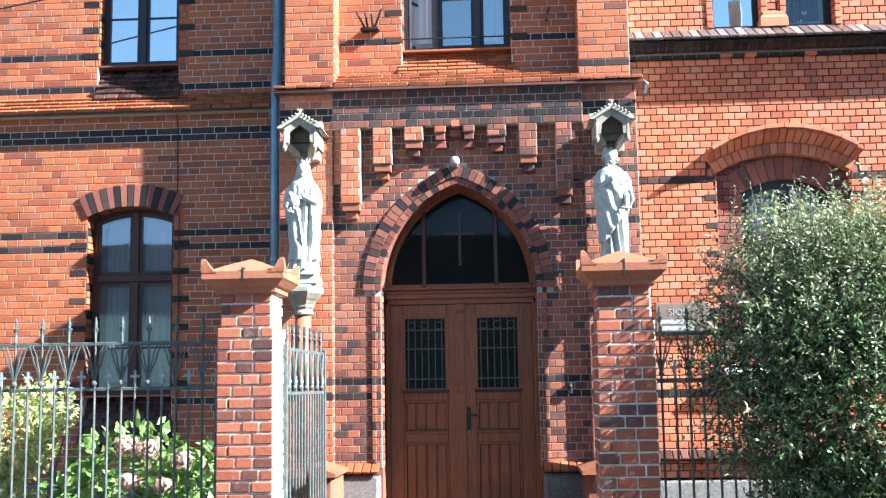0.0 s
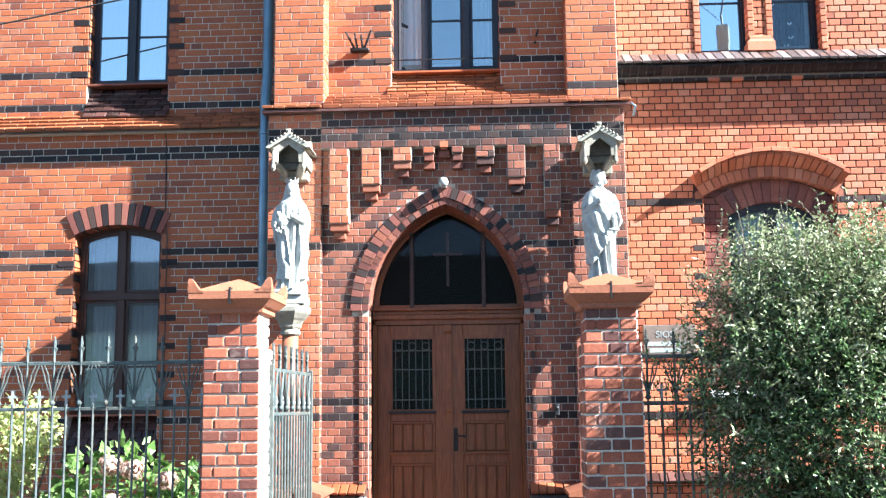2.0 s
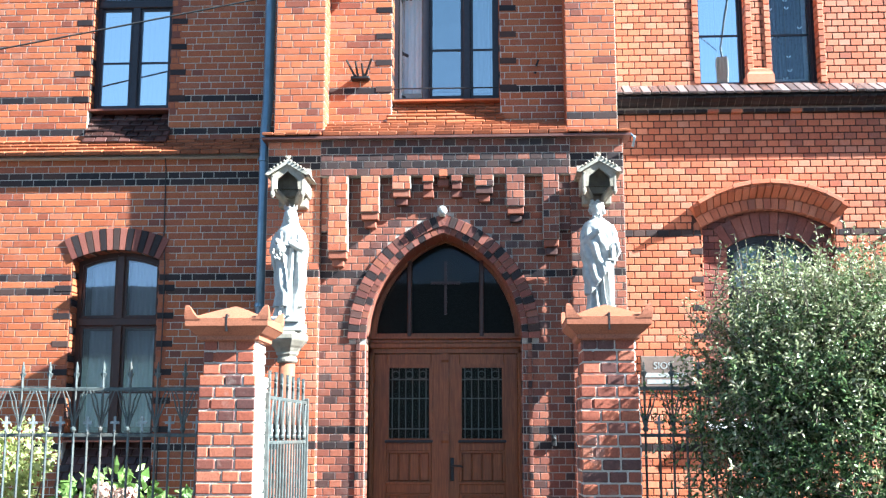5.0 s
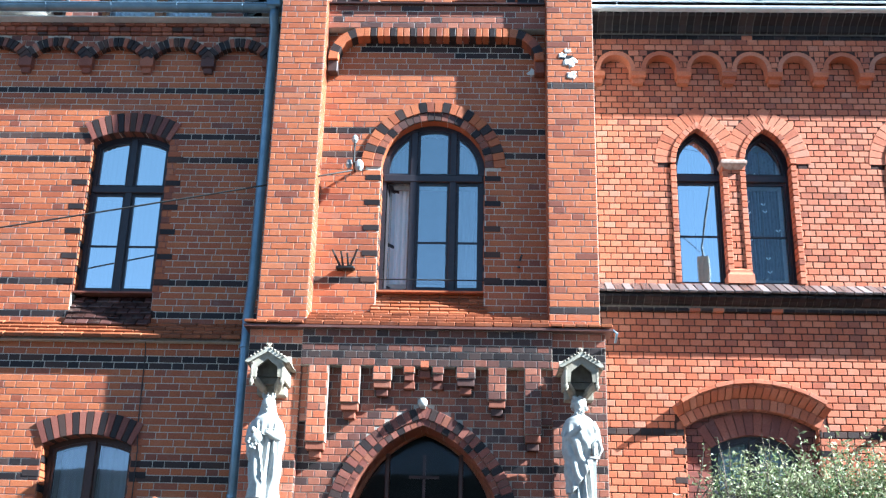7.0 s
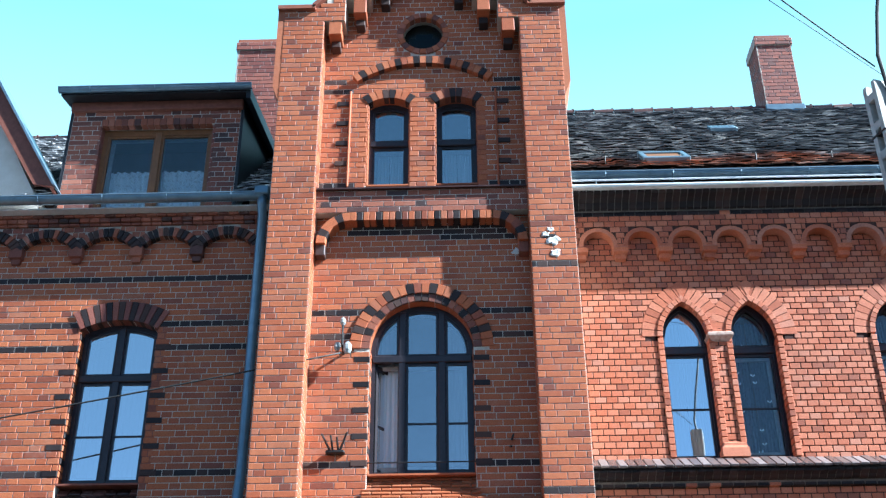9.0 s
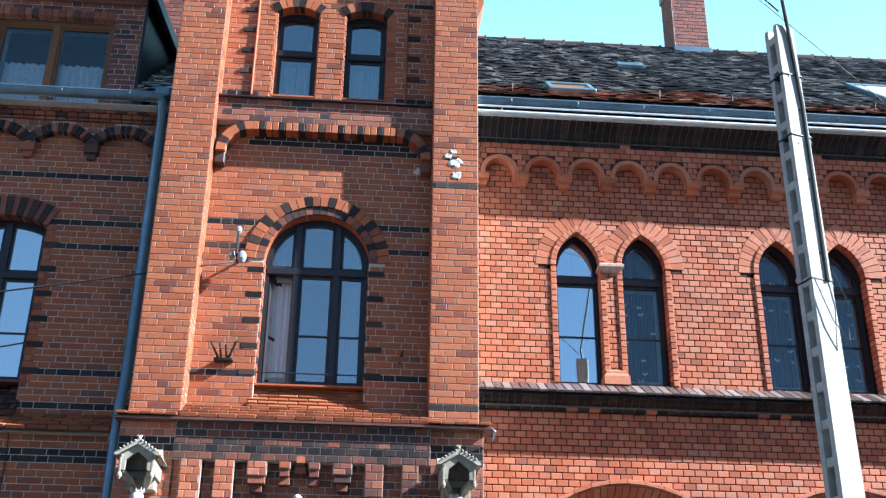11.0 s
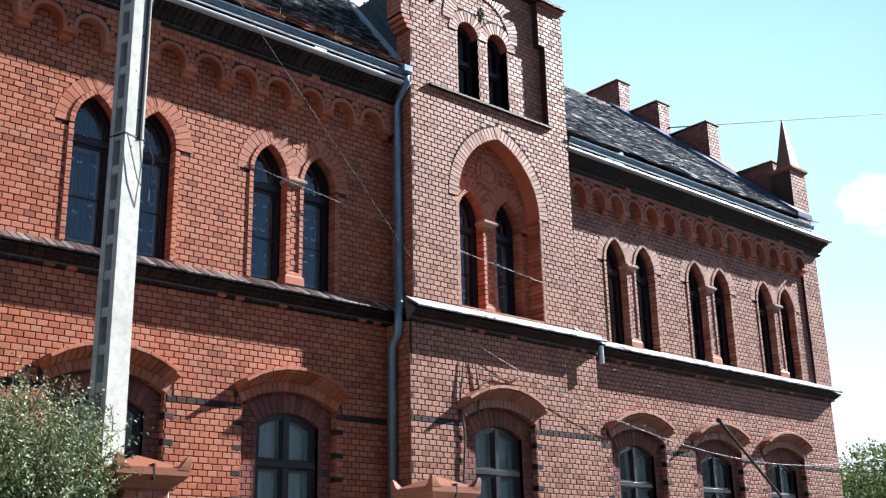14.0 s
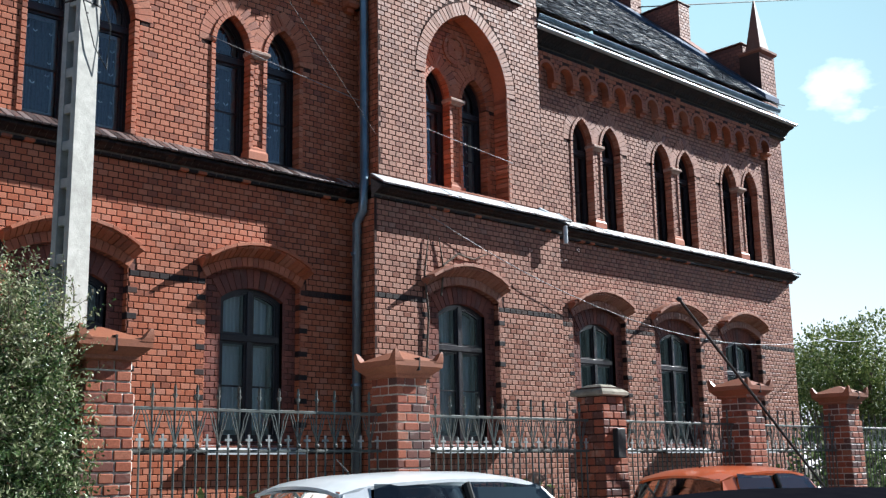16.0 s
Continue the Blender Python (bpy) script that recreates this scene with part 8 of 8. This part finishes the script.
car("white_hatchback", "silver-white hatchback car with a roof aerial parked at the kerb", M_CAR_PANE_WHITE, Matrix.Translation((6.45, -5.72, 0.0)) @ Matrix.Diagonal((0.87, 0.85, 1, 1)))
car("orange_hatchback", "orange hatchback car parked at the kerb", M_CARORANGE, Matrix.Translation((10.55, -5.68, 0.0)) @ Matrix.Diagonal((0.70, 0.82, 1, 1)))
car("black_car", "black car parked in the street", M_CARBLACK, Matrix.Translation((5.5, -9.35, 0.0)), 0.935, False)

# ---- plants ----
def leaves(m, pts, length, width, rnd, droop=0.2):
    """A folded leaf at each point, with its outward way."""
    for p, d in pts:
        d = (d + Vector((rnd.gauss(0, 0.55), rnd.gauss(0, 0.55), rnd.gauss(0, 0.55) - droop))).normalized()
        s = d.cross(Vector((rnd.gauss(0, 1), rnd.gauss(0, 1), rnd.gauss(0, 1)))).normalized()
        u = s.cross(d)
        ln, w = length * rnd.uniform(0.6, 1.25), width * rnd.uniform(0.7, 1.2)
        a, b, c = p, p + 0.5 * ln * d + 0.12 * ln * u, p + ln * d
        k = len(m.v)
        m.v += [tuple(a), tuple(b + w * s - 0.2 * w * u), tuple(c), tuple(b - w * s - 0.2 * w * u), tuple(b)]
        m.f += [(k, k + 1, k + 4), (k + 1, k + 2, k + 4), (k + 2, k + 3, k + 4), (k + 3, k, k + 4)]


def shrub(name, label, category, blobs, n, length, width, mat, tips=None, tip_share=0.0, stems=(), seed=1, droop=0.2):
    """blobs: (centre, radii); leaves lie mostly in the outer layer of each."""
    rnd = random.Random(seed)
    t = thing(name, label, category)
    inner, outer = [], []
    total = sum(r[0] * r[1] * r[2] for _, r in blobs)
    for c, r in blobs:
        for _ in range(int(n * r[0] * r[1] * r[2] / total)):
            d = Vector((rnd.gauss(0, 1), rnd.gauss(0, 1), rnd.gauss(0, 1))).normalized()
            q = 1 - abs(rnd.gauss(0, 0.22))
            clump = 1 + 0.30 * noise.noise(Vector((d.x * 3.1 + c[0] * 2, d.y * 3.1, d.z * 3.1 + seed))) + 0.22 * noise.noise(Vector((d.x * 8 + c[0], d.y * 8, d.z * 8 + 2 * seed)))
            p = Vector((c[0] + d.x * r[0] * q * clump, c[1] + d.y * r[1] * q * clump, c[2] + d.z * r[2] * q * clump))
            if p.z > 0.03:
                (outer if rnd.random() < tip_share * (0.4 + 1.2 * max(d.z, 0)) else inner).append((p, d))
    m = Mesh()
    leaves(m, inner, length, width, rnd, droop)
    part("foliage", m, mat, t, kind="stuff")
    if outer:
        m = Mesh()
        leaves(m, outer, length * 0.8, width * 0.75, rnd, -0.15)
        part("young_foliage", m, tips, t, kind="stuff")
    for pts, r in stems:
        part("stem", Mesh().tube(pts, r, 7), M_BARK, t)
    return t


def leafy_bush(name, label, blobs, shoots, length, width, seed):
    """A loose bush: leafy shoots spring outwards from each clump, more of them pale higher up."""
    rnd = random.Random(seed)
    t = thing(name, label, "bush")
    dark, pale, wood = Mesh(), Mesh(), Mesh()
    total = sum(r[0] * r[1] * r[2] for _, r in blobs)
    for c, r in blobs:
        for _ in range(int(shoots * r[0] * r[1] * r[2] / total)):
            d = Vector((rnd.gauss(0, 1), rnd.gauss(0, 1) - 0.35, rnd.gauss(0, 1))).normalized()
            q = rnd.uniform(0.45, 0.92) * (1 + 0.25 * noise.noise(Vector((d.x * 3 + c[0], d.y * 3, d.z * 3 + seed))))
            p = Vector((c[0] + d.x * r[0] * q, c[1] + d.y * r[1] * q, c[2] + d.z * r[2] * q))
            if p.z < 0.06:
                continue
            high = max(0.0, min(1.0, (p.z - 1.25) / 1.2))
            way = (0.7 * d + Vector((rnd.gauss(0, 0.45), rnd.gauss(0, 0.45), 0.25 + 0.55 * high + rnd.gauss(0, 0.35)))).normalized()
            ln = rnd.uniform(0.14, 0.32) * (1.0 + 0.35 * high)
            n = int(ln / 0.021)
            side = way.cross(Vector((0.3, 0.2, 1))).normalized()
            bend = Vector((rnd.gauss(0, 0.25), rnd.gauss(0, 0.25), -0.35 + 0.3 * high))
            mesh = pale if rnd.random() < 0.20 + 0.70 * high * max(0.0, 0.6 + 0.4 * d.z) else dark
            size = length * rnd.uniform(0.75, 1.2) * (1.0 - 0.22 * high)
            spots = []
            for k in range(n):
                u = (k + 0.5) / n
                a = 2.4 * k
                out = (math.cos(a) * side + math.sin(a) * side.cross(way) + 0.55 * way).normalized()
                spots.append((p + way * (ln * u) + bend * (0.35 * ln * u * u), out))
            for at, out in spots:
                leaves(mesh, [(at, out)], size, width * size / length, rnd, 0.12)
            if rnd.random() < 0.25:
                wood.tube([p, p + way * (0.5 * ln) + bend * (0.09 * ln), p + way * ln + bend * (0.35 * ln)], [0.004, 0.003, 0.0015], 4)
    # tall thin sprays above the crown
    for c, r in blobs[1:4]:
        for _ in range(16):
            p = Vector((c[0] + rnd.uniform(-0.9, 0.9) * r[0], c[1] + rnd.uniform(-0.6, 0.6) * r[1], c[2] + 0.72 * r[2]))
            tip = p + Vector((rnd.gauss(0, 0.10), rnd.gauss(0, 0.08), rnd.uniform(0.18, 0.42)))
            wood.tube([p, p.lerp(tip, 0.5) + Vector((0.012, 0, 0)), tip], [0.005, 0.004, 0.002], 5)
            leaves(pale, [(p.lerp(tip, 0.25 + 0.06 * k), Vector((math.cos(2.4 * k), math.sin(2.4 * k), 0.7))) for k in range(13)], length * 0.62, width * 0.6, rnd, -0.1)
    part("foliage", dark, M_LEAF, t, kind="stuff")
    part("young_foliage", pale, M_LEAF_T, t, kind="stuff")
    part("twig_growth", wood, M_BARK, t, kind="stuff")
    for pts in ([(2.9, -4.5, 0), (2.8, -4.5, 1.0), (2.7, -4.55, 2.0)], [(3.0, -4.5, 0), (3.25, -4.5, 1.2), (3.4, -4.55, 2.2)], [(2.8, -4.5, 0), (2.4, -4.55, 1.0), (2.2, -4.6, 1.8)]):
        part("stem", Mesh().tube(pts, [0.04, 0.03, 0.01], 7), M_BARK, t)
    return t


leafy_bush("evergreen_bush", "dense dark green bush with grey-green tips growing through the fence",
           [((2.95, -4.55, 1.30), (1.02, 0.72, 1.10)), ((2.72, -4.6, 2.15), (0.85, 0.55, 0.55)), ((3.35, -4.55, 2.2), (0.60, 0.52, 0.58)), ((2.25, -4.6, 1.85), (0.48, 0.45, 0.55)), ((3.55, -4.75, 1.4), (0.38, 0.42, 0.95)), ((2.75, -4.65, 0.55), (0.70, 0.5, 0.55)), ((1.88, -4.6, 1.78), (0.30, 0.25, 0.28)), ((2.05, -4.6, 1.35), (0.26, 0.25, 0.36)), ((2.45, -4.6, 2.3), (0.40, 0.38, 0.36))],
           9600, 0.052, 0.0088, 3)
shrub("golden_shrub", "small yellow-green shrub in the sunlit front garden", "shrub",
      [((-3.22, -3.9, 1.30), (0.36, 0.3, 0.34)), ((-2.95, -3.9, 1.50), (0.22, 0.22, 0.22)), ((-3.35, -3.9, 0.75), (0.28, 0.26, 0.30)), ((-3.1, -3.9, 0.60), (0.2, 0.22, 0.28))],
      3400, 0.055, 0.019, M_LEAF_Y, None, 0, [([(-3.05, -3.9, 0), (-2.98, -3.9, 0.6), (-2.8, -3.9, 1.3)], [0.02, 0.016, 0.006]), ([(-3.1, -3.9, 0), (-3.2, -3.9, 0.9), (-3.25, -3.9, 1.3)], [0.02, 0.015, 0.006])], 5)
hy = shrub("hydrangea", "hydrangea with broad green leaves and pale pink flower heads", "hydrangea",
           [((-2.5, -3.3, 0.92), (0.55, 0.32, 0.42)), ((-1.95, -3.3, 0.72), (0.40, 0.32, 0.42)), ((-2.85, -3.3, 0.65), (0.34, 0.3, 0.42)), ((-2.35, -3.35, 0.35), (0.55, 0.32, 0.4))], 1500, 0.13, 0.040, M_LEAF_H, None, 0, (), 7, 0.35)


def flower_head(parent, c, r, seed):
    rnd = random.Random(seed)
    m = Mesh()
    for _ in range(260):
        d = Vector((rnd.gauss(0, 1), rnd.gauss(0, 1), rnd.gauss(0, 1) + 0.3)).normalized()
        p = Vector(c) + r * rnd.uniform(0.6, 1.08) * (1 + 0.2 * math.sin(4 * d.x + seed) * math.cos(5 * d.z)) * Vector((d.x, d.y, d.z * 0.8))
        s = d.cross(Vector((rnd.gauss(0, 1), rnd.gauss(0, 1), rnd.gauss(0, 1)))).normalized()
        u = d.cross(s)
        w = 0.019
        k = len(m.v)
        m.v += [tuple(p + w * s), tuple(p + w * u), tuple(p - w * s), tuple(p - w * u), tuple(p + 0.004 * d)]
        m.f += [(k, k + 1, k + 4), (k + 1, k + 2, k + 4), (k + 2, k + 3, k + 4), (k + 3, k, k + 4)]
    part("flower_head", m, M_PETAL, parent, "pale pink flower head")


for k, (x, z, r) in enumerate(((-2.18, 1.22, 0.10), (-1.98, 1.20, 0.10), (-1.78, 1.12, 0.095), (-2.15, 0.98, 0.09), (-1.95, 0.95, 0.09), (-2.25, 0.70, 0.13), (-1.9, 0.62, 0.10), (-2.55, 0.72, 0.07), (-1.62, 0.72, 0.09))):
    flower_head(hy, (x * 1.10 - 0.05 + 0.03 * math.sin(5 * k), -3.62 + 0.05 * math.cos(3 * k), z * 1.08 - 0.12), r * 0.92, 20 + k)
fb = shrub("garden_flowers", "low garden plants with coral flower heads behind the fence", "flowers",
           [((5.6, -4.1, 0.75), (0.9, 0.25, 0.5)), ((9.0, -4.1, 0.8), (0.7, 0.25, 0.55)), ((7.6, -4.1, 0.6), (0.6, 0.25, 0.4))], 900, 0.12, 0.035, M_LEAF_H, None, 0, (), 9)
for k, (x, z) in enumerate(((5.55, 1.20), (5.75, 1.28), (5.95, 1.22), (6.2, 1.18), (8.75, 1.28), (8.95, 1.36), (9.1, 1.22))):
    flower_head(fb, (x, -4.3, z), 0.08, 40 + k)


def tree(name, label, x, y, h, r, n, seed, leaf=0.16):
    rnd = random.Random(seed)
    blobs, stems = [], [([(x, y, 0), (x + 0.1, y, 0.35 * h), (x, y, 0.75 * h)], [0.22, 0.16, 0.05])]
    for k in range(11):
        a, q = 2.4 * k, rnd.uniform(0.25, 0.8) * r
        c = (x + q * math.cos(a), y + q * math.sin(a), h * rnd.uniform(0.42, 0.86))
        blobs.append((c, (r * rnd.uniform(0.3, 0.48), r * rnd.uniform(0.3, 0.48), r * rnd.uniform(0.28, 0.42))))
        stems.append(([(x + 0.05, y, h * 0.3), ((x + c[0]) / 2, (y + c[1]) / 2, c[2] - 0.12 * h), c], [0.07, 0.045, 0.012]))
    t = shrub(name, label, "tree", blobs, n, leaf, leaf * 0.32, M_LEAF_F, M_LEAF_T, 0.10, stems, seed)
    return t


tree("garden_tree", "leafy green tree in the garden beyond the house", 31.0, 3.0, 5.4, 2.6, 17000, 11, 0.115)
tree("garden_tree", "leafy green tree in the garden beyond the house", 35.5, 1.0, 6.2, 3.0, 17000, 12, 0.12)
tree("garden_tree", "leafy green tree in the garden beyond the house", 27.5, 7.0, 4.4, 2.2, 12000, 13, 0.11)
tree("garden_tree", "leafy green tree in the garden beyond the house", 40.0, 9.0, 6.6, 3.4, 15000, 14, 0.14)
# darker leaf colour stands for the shade on this hedge
shrub("garden_hedge", "green hedge beyond the last fence pillar, its shade put into dark leaves", "hedge", [((16.5 + 1.1 * k, -3.4 + 0.1 * (k % 2), 1.0), (0.8, 0.6, 1.1)) for k in range(7)], 9000, 0.10, 0.034, M_LEAF, M_LEAF_F, 0.15, (), 15)
# creeper stems on the gabled bay
cr = Mesh()
for pts in ([(10.95, 3.0), (11.0, 3.6), (10.93, 4.2), (11.02, 4.75)], [(11.25, 3.9), (11.3, 4.3), (11.22, 4.75)], [(11.3, 4.35), (11.6, 4.55), (11.9, 4.5), (12.2, 4.62)], [(10.93, 1.0), (10.9, 2.0), (10.95, 3.0)]):
    cr.tube([(x, -0.53, z) for x, z in pts], [0.016] * (len(pts) - 1) + [0.006], 6)
thing("creeper", "bare brown creeper stems clinging to the bay", "creeper", mesh=cr, mat=M_BARK)
